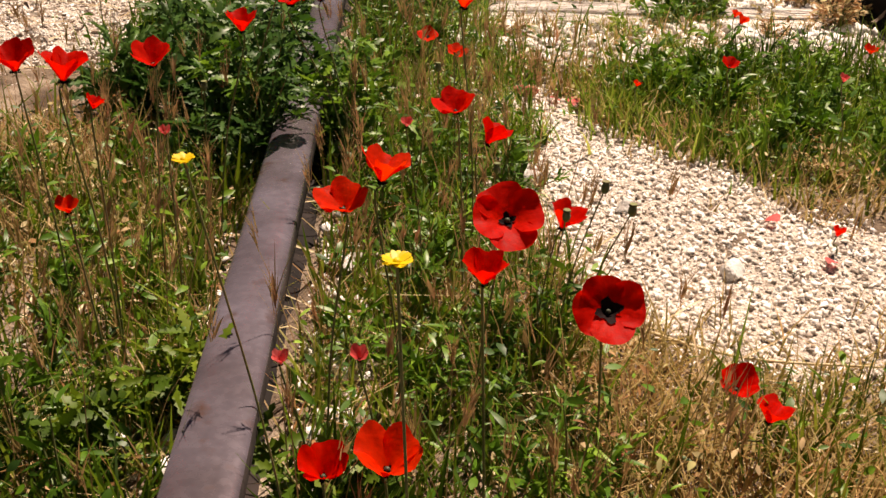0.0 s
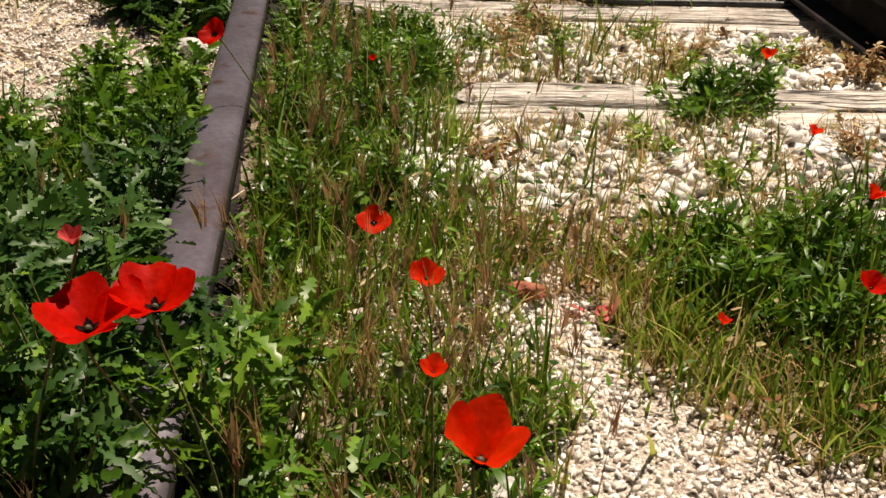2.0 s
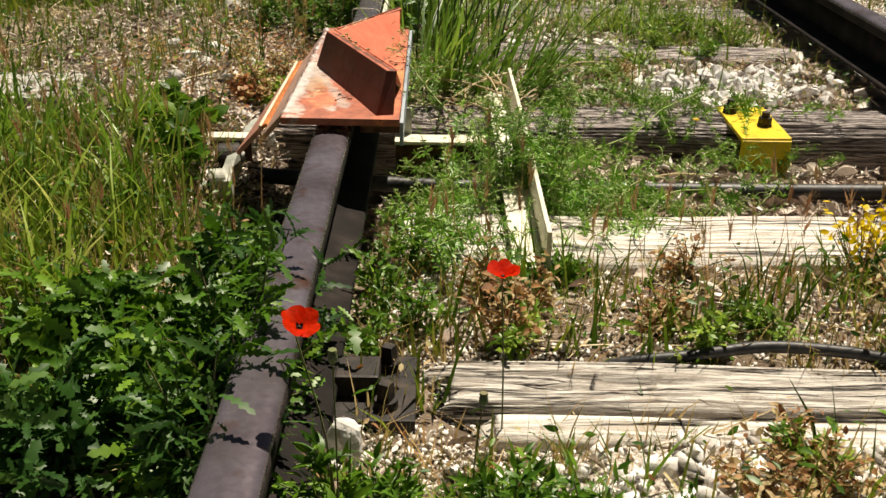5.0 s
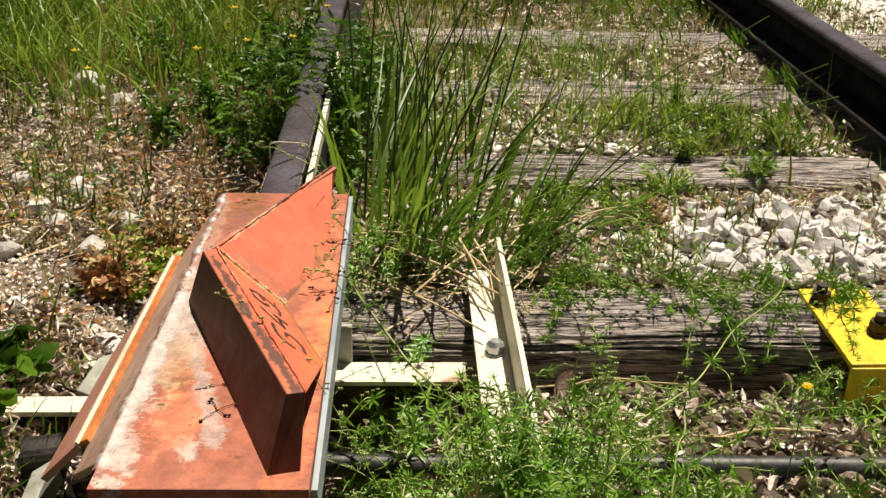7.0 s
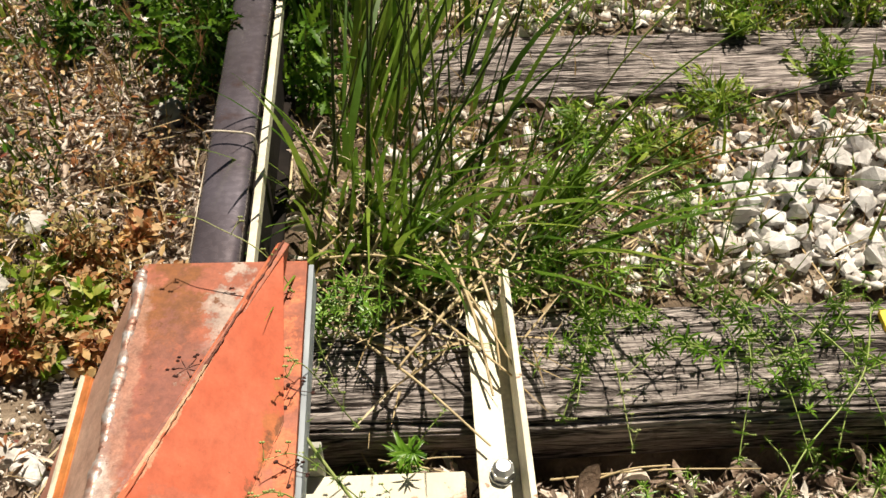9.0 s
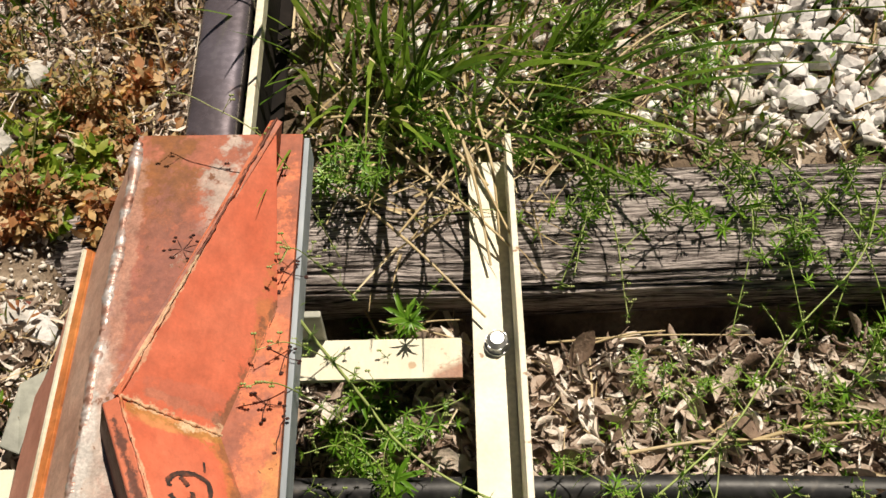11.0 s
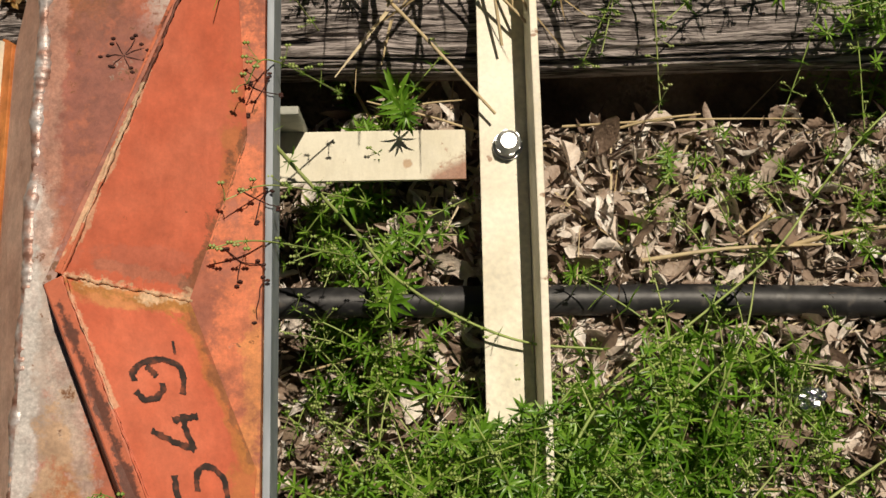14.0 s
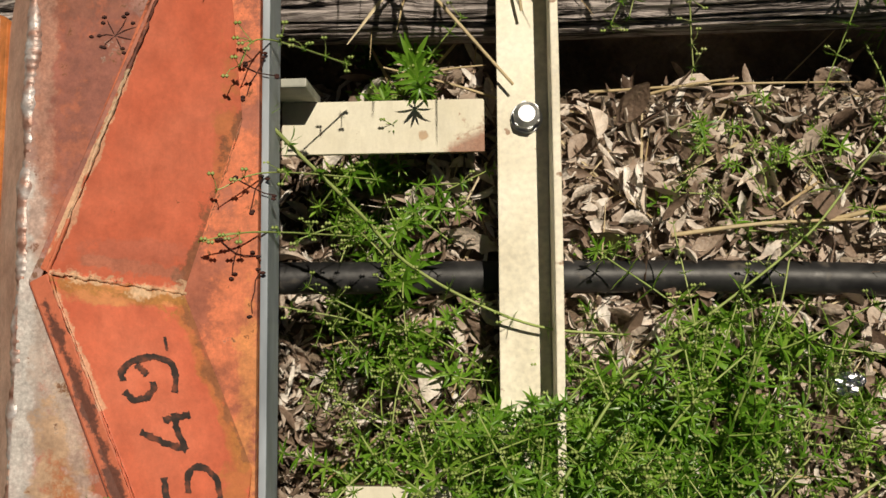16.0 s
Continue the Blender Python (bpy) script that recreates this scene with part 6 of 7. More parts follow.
for x, y, h, sp, n in ((-0.16, 5.10, 0.16, 0.15, 380), (-0.26, 5.30, 0.18, 0.17, 420), (-0.05, 5.42, 0.17, 0.13, 320), (-0.36, 5.08, 0.14, 0.13, 280), (0.02, 5.62, 0.16, 0.12, 280), (-0.15, 5.62, 0.18, 0.16, 320), (-0.42, 5.55, 0.18, 0.17, 320)):
    clump("flowering_weed", x, y, h, sp, n, "green weed with yellow flowers beside the rail", M_WEED, "weed", (0.012, 0.034), 0.24, CUT, group="yellow-flowered weeds")
for x, y in ((0.15, 0.03), (-0.06, 0.2), (-0.16, 0.13), (0.09, 0.02)):
    clump("leafy_weed", x, y, 0.13, 0.09, 160, "fresh green weed sprouting beside the rail", M_GRASS, "weed", (0.02, 0.05), 0.17, LOBED, group="bushy weeds along the track")
for x, y, mt, lab in ((-0.27, 4.38, M_MEADOW, "fresh green and yellow weed on the leaf litter"), (-0.22, 4.43, M_MEADOW, "fresh green and yellow weed on the leaf litter"), (-0.31, 4.46, M_MEADOW, "fresh green and yellow weed on the leaf litter"),
                      (-0.20, 4.36, M_RED, "reddish-brown dying weed on the leaf litter"), (-0.16, 4.46, M_RED, "reddish-brown dying weed on the leaf litter"), (-0.24, 4.52, M_RED, "reddish-brown dying weed on the leaf litter"), (-0.19, 4.60, M_RED, "reddish-brown dying weed on the leaf litter"), (-0.30, 4.33, M_RED, "reddish-brown dying weed on the leaf litter")):
    clump("low_weed", x, y, 0.06, 0.08, 300, lab, mt, "weed", (0.008, 0.026), 0.30, OVAL, group="withered weeds")
g1 = np.random.default_rng(77)
for k in range(26):
    x, y = g1.uniform(0.22, 1.25), g1.uniform(3.0, 3.36)
    if k % 3 == 0:
        clump("leafy_weed", x, y, g1.uniform(0.05, 0.10), 0.08, 170, "low yellow-green weed between the timbers", M_MEADOW, "weed", (0.010, 0.028), 0.22, CUT, group="bushy weeds along the track")
    elif k % 3 == 1:
        clump("withered_weed", x, y, g1.uniform(0.05, 0.11), 0.08, 260, "withered reddish-brown weed between the timbers", M_DEAD, "weed", (0.006, 0.018), 0.26, OVAL, group="withered weeds")
    else:
        clump("leafy_weed", x, y, g1.uniform(0.05, 0.09), 0.07, 150, "low green weed between the timbers", M_WEED, "weed", (0.010, 0.026), 0.26, CUT, group="bushy weeds along the track")
g2 = np.random.default_rng(91)
for k in range(19):
    x, y = (g2.uniform(0.42, 1.30), g2.uniform(2.30, 2.74)) if k < 15 else (g2.uniform(0.40, 1.15), g2.uniform(1.62, 2.02))
    if k % 2:
        clump("withered_weed", x, y, g2.uniform(0.05, 0.09), 0.08, 240, "withered tan weed among the ballast stones", M_DEAD, "weed", (0.006, 0.018), 0.22, OVAL, group="withered weeds")
    else:
        clump("leafy_weed", x, y, g2.uniform(0.04, 0.08), 0.07, 150, "low yellow-green weed among the ballast stones", M_MEADOW, "weed", (0.010, 0.026), 0.16, LANCE, (0.2, 1.0), group="bushy weeds along the track")
grass_field("fringe_grass", 5200, lambda x, y: (0.5 + 0.5 * np.sin(14 * x + 2 * np.sin(31 * x))) * ((np.abs(y - 2.735) < 0.05) + (np.abs(y - 2.02) < 0.05) + (np.abs(y - 2.28) < 0.03) > 0), 0.02, 0.09, 0.0009, 0.0024, M_GRASS_DRY, "dry grass fringing the sleepers", (0.15, 1.45, 1.95, 2.80), 0.7, 0.8, 2)
for x, y, h in ((1.36, 2.02, 0.12), (1.42, 2.14, 0.13), (1.38, 2.34, 0.10)):
    clump("withered_weed", x, y, h, 0.12, 420, "dark brown withered weed against the rail", M_DEAD, "weed", (0.008, 0.024), 0.24, OVAL, group="withered weeds")
for x, y, h in ((0.95, 5.17, 0.11), (1.06, 5.32, 0.14), (1.20, 5.22, 0.12), (0.84, 5.42, 0.13), (1.10, 5.02, 0.09), (0.70, 4.80, 0.10), (0.58, 4.86, 0.11), (0.85, 4.92, 0.08), (1.0, 5.5, 0.15), (0.52, 4.66, 0.10)):
    clump("leafy_weed", x, y, h, 0.11, 380, "feathery yellow-green weed among the stones", M_MEADOW, "weed", (0.012, 0.032), 0.10, LANCE, (0.2, 1.0), group="bushy weeds along the track")
clump("leafy_weed", -0.36, 3.78, 0.10, 0.12, 260, "green weed beside the derailer lever", M_WEED, "weed", (0.02, 0.05), 0.4, OVAL, group="bushy weeds along the track")
clump("leafy_weed", -0.42, 3.98, 0.10, 0.11, 220, "green weed beside the derailer lever", M_WEED, "weed", (0.02, 0.05), 0.4, OVAL, group="bushy weeds along the track")
for x, y, h, sp, n in ((-0.24, 4.55, 0.11, 0.13, 420), (-0.20, 4.75, 0.10, 0.12, 360), (-0.30, 4.36, 0.12, 0.12, 380), (-0.36, 4.62, 0.09, 0.12, 260), (-0.19, 4.38, 0.08, 0.08, 240)):
    clump("withered_weed", x, y, h, sp, int(n * 1.4), "withered reddish-brown weed beside the derailer", M_DEAD, "weed", (0.005, 0.015), 0.28, OVAL, group="withered weeds")
for x, y, h, sp, n in ((0.45, 1.52, 0.07, 0.08, 120), (0.98, 3.14, 0.14, 0.13, 200), (0.66, 2.64, 0.08, 0.12, 220), (0.95, 0.98, 0.07, 0.1, 200), (0.75, 4.78, 0.07, 0.12, 240)):
    clump("withered_weed", x, y, h, sp, int(n * 2.2), "withered reddish-brown weed among the stones", M_DEAD, "weed", (0.005, 0.015), 0.28, OVAL, group="withered weeds")

for x, y, h, sp, n in ((0.085, 1.40, 0.11, 0.07, 130), (0.09, 1.62, 0.12, 0.08, 150), (0.085, 1.85, 0.12, 0.08, 150), (0.09, 2.02, 0.13, 0.08, 160), (0.085, 2.24, 0.14, 0.08, 170), (0.09, 2.42, 0.14, 0.08, 170), (0.09, 2.56, 0.12, 0.07, 130), (-0.09, 1.72, 0.10, 0.08, 130), (-0.09, 1.95, 0.09, 0.08, 120), (-0.10, 2.15, 0.09, 0.08, 110)):
    clump("leafy_weed", x, y, h, sp, int(n * 1.6), "small green weed close against the rail", M_WEED, "weed", (0.010, 0.028), 0.15, LANCE, (0.25, 1.0), group="bushy weeds along the track")
# weeds leaning over the rail head
for x, y, h, sp, n, mt in ((-0.065, 0.86, 0.22, 0.15, 300, M_WEED_B), (-0.06, 0.94, 0.23, 0.17, 340, M_WEED), (0.07, 0.92, 0.21, 0.14, 260, M_WEED), (-0.06, 1.04, 0.24, 0.18, 360, M_WEED_B), (-0.05, 1.08, 0.26, 0.15, 360, M_WEED_B), (0.06, 1.00, 0.23, 0.15, 300, M_WEED), (-0.04, 0.95, 0.26, 0.17, 380, M_WEED_B), (-0.085, 1.26, 0.19, 0.10, 280, M_WEED_B), (-0.085, 1.44, 0.19, 0.11, 280, M_WEED_B), (-0.08, 1.60, 0.17, 0.09, 220, M_WEED), (-0.06, 2.58, 0.22, 0.15, 280, M_WEED_B), (-0.04, 2.70, 0.25, 0.16, 400, M_WEED), (-0.04, 2.80, 0.26, 0.16, 400, M_WEED), (-0.045, 2.90, 0.24, 0.15, 320, M_WEED_B), (-0.075, 0.98, 0.25, 0.13, 330, M_WEED), 
                           (-0.07, 2.74, 0.21, 0.12, 330, M_WEED), (-0.065, 2.86, 0.22, 0.12, 330, M_WEED), (-0.08, 2.63, 0.18, 0.10, 240, M_WEED), (-0.07, 5.25, 0.24, 0.13, 330, M_WEED), (0.10, 5.35, 0.26, 0.14, 330, M_WEED), (-0.06, 5.55, 0.34, 0.19, 400, M_WEED), (0.10, 5.75, 0.26, 0.15, 300, M_WEED),
                           (-0.075, 4.95, 0.29, 0.16, 420, M_WEED), (0.085, 5.08, 0.30, 0.15, 400, M_WEED), (-0.075, 5.10, 0.32, 0.18, 460, M_WEED), (0.085, 4.92, 0.17, 0.09, 220, M_WEED), (0.085, 5.22, 0.32, 0.16, 400, M_WEED), (-0.07, 5.40, 0.34, 0.18, 440, M_WEED), (0.09, 5.52, 0.27, 0.14, 330, M_WEED)):
    clump("leaning_weed", x, y, h, sp, int(n * 0.9), "dark green weed leaning over the rail head", mt, "weed", (0.020, 0.050), 0.16, LOBED, (0.0, 0.9), group="weeds leaning over the rail")
grass_field("meadow_grass", 9500, lambda x, y: np.maximum(0.95 * blob(x, y, -0.72, 3.45, 0.42, 0.6), 0.9 * blob(x, y, -0.6, 5.9, 0.5, 0.6)) * clear(x, y), 0.08, 0.25, 0.0022, 0.0075, M_MEADOW, "lush taller green grass beside the track", (-1.5, 0.0, 2.6, 7.0), 0.45, 0.7, 4)
grass_field("pale_tall_grass", 2600, lambda x, y: (blob(x, y, 1.02, 5.35, 0.28, 0.22) + 0.8 * blob(x, y, 0.62, 5.9, 0.5, 0.5) + 0.5 * blob(x, y, 0.55, 5.35, 0.3, 0.25)) * (1 - 0.6 * on_sleeper(x, y)), 0.10, 0.34, 0.0012, 0.0034, M_MEADOW, "yellow-green taller grass between the far sleepers", (0.1, 1.4, 4.7, 7.0), 0.5, 0.7, 3)
p = draw(700, -0.7, 1.3, 3.6, 5.4, litter_at)
m = len(p)
a = U(0, 6.283, m)
twigs = []
for (x, y), t, ln in zip(p, a, U(0.03, 0.11, m)):
    q = np.array([x, y, on_ground(x, y) + U(0.012, 0.035)])
    w = np.array([math.cos(t), math.sin(t), U(-0.1, 0.15)]) * ln
    twigs.append(tube([q, q + w * 0.5 + U(-0.004, 0.004, 3), q + w], U(0.0008, 0.002), 4, 0.6))
stuff("twigs", twigs, M_LITTER, "thin dry grey twigs on the leaf litter", "twigs")

# ---- tall grass clump beyond the derailer ----
p = np.concatenate([RNG.normal(size=(110, 2)) * np.array([0.10, 0.09]) + np.array([0.24, 4.62]), RNG.normal(size=(100, 2)) * np.array([0.09, 0.22]) + np.array([0.20, 5.02]), RNG.normal(size=(30, 2)) * np.array([0.06, 0.05]) + np.array([0.45, 4.56])])
p = p[(p[:, 0] > 0.09) & ~((p[:, 1] > 4.21) & (p[:, 1] < 4.45))]
m = len(p)
az = np.arctan2(p[:, 1] - 4.75, p[:, 0] - 0.16) + U(-0.7, 0.7, m)
hh = U(0.12, 0.40, m)
tall = blades(at_ground(p), hh, U(0.003, 0.0095, m), az, U(0.05, 0.6, m), U(0, 0.75, m), 6)
k = 26
sp = p[RNG.integers(0, m, k)]
saz = U(-0.7, 2.4, k)
sh = U(0.34, 0.52, k)
stalk = join([tube(smooth_curve([q, q + np.array([0.45 * h * a * math.cos(z), 0.45 * h * a * math.sin(z), 0.52 * h]), q + np.array([h * a * math.cos(z), h * a * math.sin(z), h])], 4), w, 5, 0.55) for q, h, z, a, w in zip(at_ground(sp), sh, saz, U(0.05, 0.55, k), U(0.0018, 0.0034, k))])
tg = thing("tall_grass", 0.26, 4.8, on_ground(0.26, 4.8), "tall dark green grass tussock beyond the derailer", "grass")
v, f = tall
tagged(raw("blades", v - np.array(tg.location), f, M_TALL, tg), kind="stuff")
v, f = stalk
tagged(raw("stalks", v - np.array(tg.location), f, M_STALK, tg), kind="stuff")
# drooping oat heads of the tallest stalks
tops = []
for bx, by, tx, ty, tz in ((0.46, 4.60, 0.92, 4.62, 0.42), (0.44, 4.58, 0.80, 4.72, 0.44), (0.42, 4.62, 0.70, 4.86, 0.47), (0.47, 4.56, 1.00, 4.50, 0.36), (0.45, 4.55, 0.97, 4.36, 0.34)):
    c = smooth_curve([(bx, by, on_ground(bx, by)), ((bx * 0.6 + tx * 0.4), (by * 0.6 + ty * 0.4), 0.55 * tz), (tx, ty, tz)], 6)
    tops.append(tube(c, 0.0022, 5, 0.4))
    n = 16
    b = c[-4:].mean(0) + np.stack([U(-0.03, 0.03, n), U(-0.03, 0.03, n), U(-0.02, 0.03, n)], 1)
    tops.append(leaves(b, np.stack([U(0.2, 0.6, n), U(-0.5, 0.1, n), U(-0.9, -0.3, n)], 1), unit(n, -0.3, 0.3), U(0.02, 0.036, n), U(0.0022, 0.004, n), OVAL, 0.6, 0.1))
v, f = join(tops)
raw("seed_heads", v - np.array(tg.location), f, M_TALL, tg, "dark stalks with hanging seed heads")


# ---- cleavers: sprawling stems with whorls of narrow leaves and small round seeds ----
def cleavers(stem_list, label, whorl=0.020, gap=0.032, seeds=0.5, thick=0.0013):
    first = stem_list[0][0]
    t = thing("cleavers", first[0], first[1], on_ground(first[0], first[1]), label, "cleavers plant", "sprawling cleavers plants")
    o = np.array(t.location)
    stems, leaf, balls = [], [], []
    for ctrl in stem_list:
        c = smooth_curve(ctrl, 8)
        d = np.linalg.norm(np.diff(c, axis=0), axis=1)
        s = np.concatenate([[0], np.cumsum(d)])
        stems.append(tube(c, thick * U(0.85, 1.25), 5, 0.6))
        size = whorl * U(0.6, 1.35)
        at = np.arange(gap * U(0.2, 0.8), s[-1], gap * U(0.8, 1.3))
        at = np.append(at, s[-1])
        for a in at:
            q = np.array([np.interp(a, s, c[:, i]) for i in range(3)])
            j = min(np.searchsorted(s, a), len(c) - 1)
            way = c[j] - c[j - 1] if j else c[1] - c[0]
            way = way / (np.linalg.norm(way) + 1e-9)
            n = RNG.integers(6, 9)
            e1 = np.cross(way, (0.3, 0.2, 1.0))
            e1 /= np.linalg.norm(e1) + 1e-9
            e2 = np.cross(way, e1)
            ang = np.arange(n) * 6.283 / n + U(0, 1) + U(-0.15, 0.15, n)
            tip = a > s[-1] - 0.001
            dirs = e1 * np.cos(ang)[:, None] + e2 * np.sin(ang)[:, None] + way * (0.9 if tip else 0.3)
            ln = size * U(0.7, 1.25, n) * (0.55 if tip else 0.70 + 0.55 * (1 - a / s[-1]))
            leaf.append(leaves(np.repeat(q[None], n, 0), dirs, np.repeat((way + np.array([0, 0, 0.4]))[None], n, 0), ln, ln * 0.088, [0.35, 0.9, 1.0, 0.7, 0.05], 0.3, U(-0.05, 0.45, n)))
            if RNG.random() < seeds:
                for _ in range(RNG.integers(1, 4)):
                    z = q + np.array([U(-0.016, 0.016), U(-0.016, 0.016), U(0.004, 0.018)])
                    stems.append(tube([q, (q + z) / 2 + U(-0.002, 0.002, 3), z], 0.0005, 3))
                    for sg in (-1, 1):
                        balls.append(z + np.array([sg * 0.0016, 0, 0]))
    v, f = join(stems)
    tagged(raw("stem", v - o, f, M_GALIUM_STEM, t), kind="stuff")
    v, f = join(leaf)
    tagged(raw("whorled_foliage", v - o, f, M_GALIUM, t), kind="stuff")
    if balls:
        bs = np.array(balls)
        sv = np.array([(1, 0, 0), (-1, 0, 0), (0, 1, 0), (0, -1, 0), (0, 0, 1), (0, 0, -1)]) * 0.0023
        sf = np.array([(4, 0, 2), (4, 2, 1), (4, 1, 3), (4, 3, 0), (5, 2, 0), (5, 1, 2), (5, 3, 1), (5, 0, 3)])
        v = (bs[:, None] + sv[None]).reshape(-1, 3)
        f = (sf[None] + (np.arange(len(bs)) * len(sv))[:, None, None]).reshape(-1, 3)
        tagged(raw("seed", v - o, f, M_GALIUM_STEM, t), kind="stuff")
    return t


def sprawl(x, y, n, reach, h, heading=None, spread=3.14):
    out = []
    for _ in range(n):
        a = U(-spread, spread) + (heading if heading is not None else 0)
        r = reach * U(0.5, 1.1)
        bx, by = x + U(-0.05, 0.05), y + U(-0.05, 0.05)
        z0 = -0.05 if 4.23 < y < 4.44 else on_ground(bx, by)
        out.append([(bx, by, z0), (bx + 0.4 * r * math.cos(a), by + 0.4 * r * math.sin(a), z0 + h * U(0.5, 1.0)),
                    (bx + r * math.cos(a + 0.2), by + r * math.sin(a + 0.2), z0 + h * U(0.5, 1.2))])
    return out


LC = "sprawling bright green cleavers with whorled leaves"
# centre x, y, stems, reach, height, leaf length
for cx, cy, n, reach, hh, wl in (
        (0.46, 3.78, 13, 0.18, 0.15, 0.024), (0.57, 3.80, 12, 0.20, 0.12, 0.024), (0.40, 3.73, 20, 0.12, 0.30, 0.018), (0.36, 3.70, 18, 0.11, 0.30, 0.017), (0.42, 3.67, 18, 0.12, 0.30, 0.018), (0.38, 3.76, 14, 0.10, 0.27, 0.018), (0.48, 3.70, 16, 0.15, 0.20, 0.019), (0.54, 3.72, 13, 0.15, 0.15, 0.020),
        (0.22, 3.86, 8, 0.15, 0.12, 0.021), (0.21, 3.99, 7, 0.12, 0.14, 0.020), (0.24, 3.72, 10, 0.15, 0.13, 0.018), (0.18, 3.66, 8, 0.14, 0.15, 0.022), (0.31, 3.83, 6, 0.12, 0.10, 0.018), (0.29, 3.64, 9, 0.14, 0.12, 0.018),
        (0.66, 3.88, 8, 0.15, 0.09, 0.020), (0.62, 3.76, 8, 0.16, 0.09, 0.020), (0.74, 3.74, 6, 0.15, 0.07, 0.017), (0.80, 3.86, 7, 0.14, 0.06, 0.018), (0.70, 3.64, 9, 0.16, 0.08, 0.018), (0.58, 3.62, 10, 0.15, 0.10, 0.018), (0.88, 3.80, 6, 0.14, 0.06, 0.018),
        (0.63, 4.10, 7, 0.07, 0.10, 0.014), (0.60, 3.99, 4, 0.10, 0.05, 0.015), (0.78, 4.06, 6, 0.10, 0.07, 0.017), (0.88, 4.03, 6, 0.11, 0.08, 0.018), (1.02, 4.06, 7, 0.13, 0.09, 0.018), (0.96, 3.92, 6, 0.13, 0.06, 0.018), (0.48, 4.02, 3, 0.07, 0.05, 0.014), (0.71, 3.97, 3, 0.09, 0.04, 0.015),
        (0.17, 4.10, 7, 0.10, 0.14, 0.022), (0.21, 4.02, 6, 0.11, 0.12, 0.022), (0.19, 3.90, 7, 0.12, 0.12, 0.023), (0.96, 4.16, 7, 0.14, 0.11, 0.020), (1.08, 4.12, 6, 0.14, 0.10, 0.020), (0.20, 4.22, 7, 0.11, 0.14, 0.022), (0.17, 4.38, 6, 0.12, 0.13, 0.019), (0.28, 4.56, 7, 0.13, 0.10, 0.016), (0.50, 4.50, 9, 0.13, 0.10, 0.016), (0.62, 4.52, 8, 0.12, 0.10, 0.015), (0.72, 4.64, 7, 0.13, 0.09, 0.014), (0.58, 4.72, 7, 0.14, 0.08, 0.014),
        (0.33, 3.30, 9, 0.14, 0.10, 0.018), (0.20, 3.34, 9, 0.13, 0.13, 0.020), (0.26, 3.46, 8, 0.14, 0.12, 0.018), (0.44, 3.44, 6, 0.13, 0.08, 0.016), (0.56, 3.55, 7, 0.13, 0.09, 0.018)):
    cleavers(sprawl(cx, cy, n, reach, hh), LC, wl, 0.026, 0.5 if cx < 0.3 else 0.35, 0.0013)
# stems over the dark timber
for cx, cy, n, reach, hh, wl in ((0.50, 4.34, 3, 0.17, 0.05, 0.016), (0.58, 4.40, 3, 0.15, 0.05, 0.016), (0.68, 4.33, 2, 0.15, 0.06, 0.016), (0.76, 4.34, 4, 0.15, 0.07, 0.017), (0.78, 4.25, 4, 0.13, 0.08, 0.018), (0.86, 4.28, 3, 0.14, 0.06, 0.017), (0.94, 4.34, 2, 0.16, 0.06, 0.017), (1.08, 4.36, 3, 0.16, 0.06, 0.018), (1.22, 4.32, 3, 0.16, 0.06, 0.018)):
    cleavers(sprawl(cx, cy, n, reach, hh), "cleavers stems creeping over the timber", wl, 0.028, 0.5, 0.0012)
for a, b in (((0.70, 4.44), (0.80, 4.12)), ((0.74, 4.42), (0.70, 4.14)), ((0.80, 4.42), (0.92, 4.10)), ((0.52, 4.42), (0.47, 4.22)), ((0.48, 4.46), (0.56, 4.17)), ((0.90, 4.40), (0.84, 4.15)), ((1.02, 4.42), (0.98, 4.12))):
    cleavers([[(a[0], a[1], -0.03), ((a[0] + b[0]) / 2 + 0.02, (a[1] + b[1]) / 2, -0.005), (b[0], b[1], -0.06)]], "cleavers stem hanging over the timber's front edge", 0.020, 0.028, 0.5, 0.0014)
# long stout stems
cleavers([[(0.44, 3.80, -0.06), (0.491, 3.85, -0.02), (0.563, 3.898, -0.01), (0.659, 3.975, 0.0), (0.712, 4.042, 0.01), (0.76, 4.10, 0.03), (0.86, 4.20, 0.04), (0.92, 4.33, 0.03)]], "long stout pale cleavers stem crossing above the pipe", 0.018, 0.075, 0.1, 0.0021)
cleavers([[(0.58, 3.74, -0.09), (0.613, 3.853, -0.03), (0.636, 3.902, -0.03), (0.651, 3.969, -0.03)]], "long pale cleavers stem rising over the pipe", 0.016, 0.06, 0.2, 0.0017)
cleavers([[(0.115, 4.089, 0.165), (0.155, 4.047, 0.12), (0.207, 3.995, 0.07), (0.248, 3.95, 0.04), (0.315, 3.91, 0.01), (0.387, 3.883, 0.0), (0.47, 3.875, -0.01)]], "long stout cleavers stem lying against the derailer's side", 0.016, 0.042, 0.4, 0.0022)
cleavers([[(0.40, 3.66, -0.03), (0.47, 3.72, 0.0), (0.53, 3.80, 0.01), (0.60, 3.86, 0.0)], [(0.30, 3.60, 0.0), (0.38, 3.70, 0.06), (0.46, 3.82, 0.04), (0.53, 3.86, 0.0)], [(0.55, 3.58, -0.08), (0.60, 3.68, -0.03), (0.66, 3.75, -0.02)], [(0.24, 3.62, 0.02), (0.33, 3.68, 0.05), (0.42, 3.74, 0.05)], [(0.62, 3.62, -0.08), (0.70, 3.70, -0.04), (0.80, 3.76, -0.05)]], "long stout green cleavers stems sprawling over the others", 0.026, 0.055, 0.2, 0.0020)
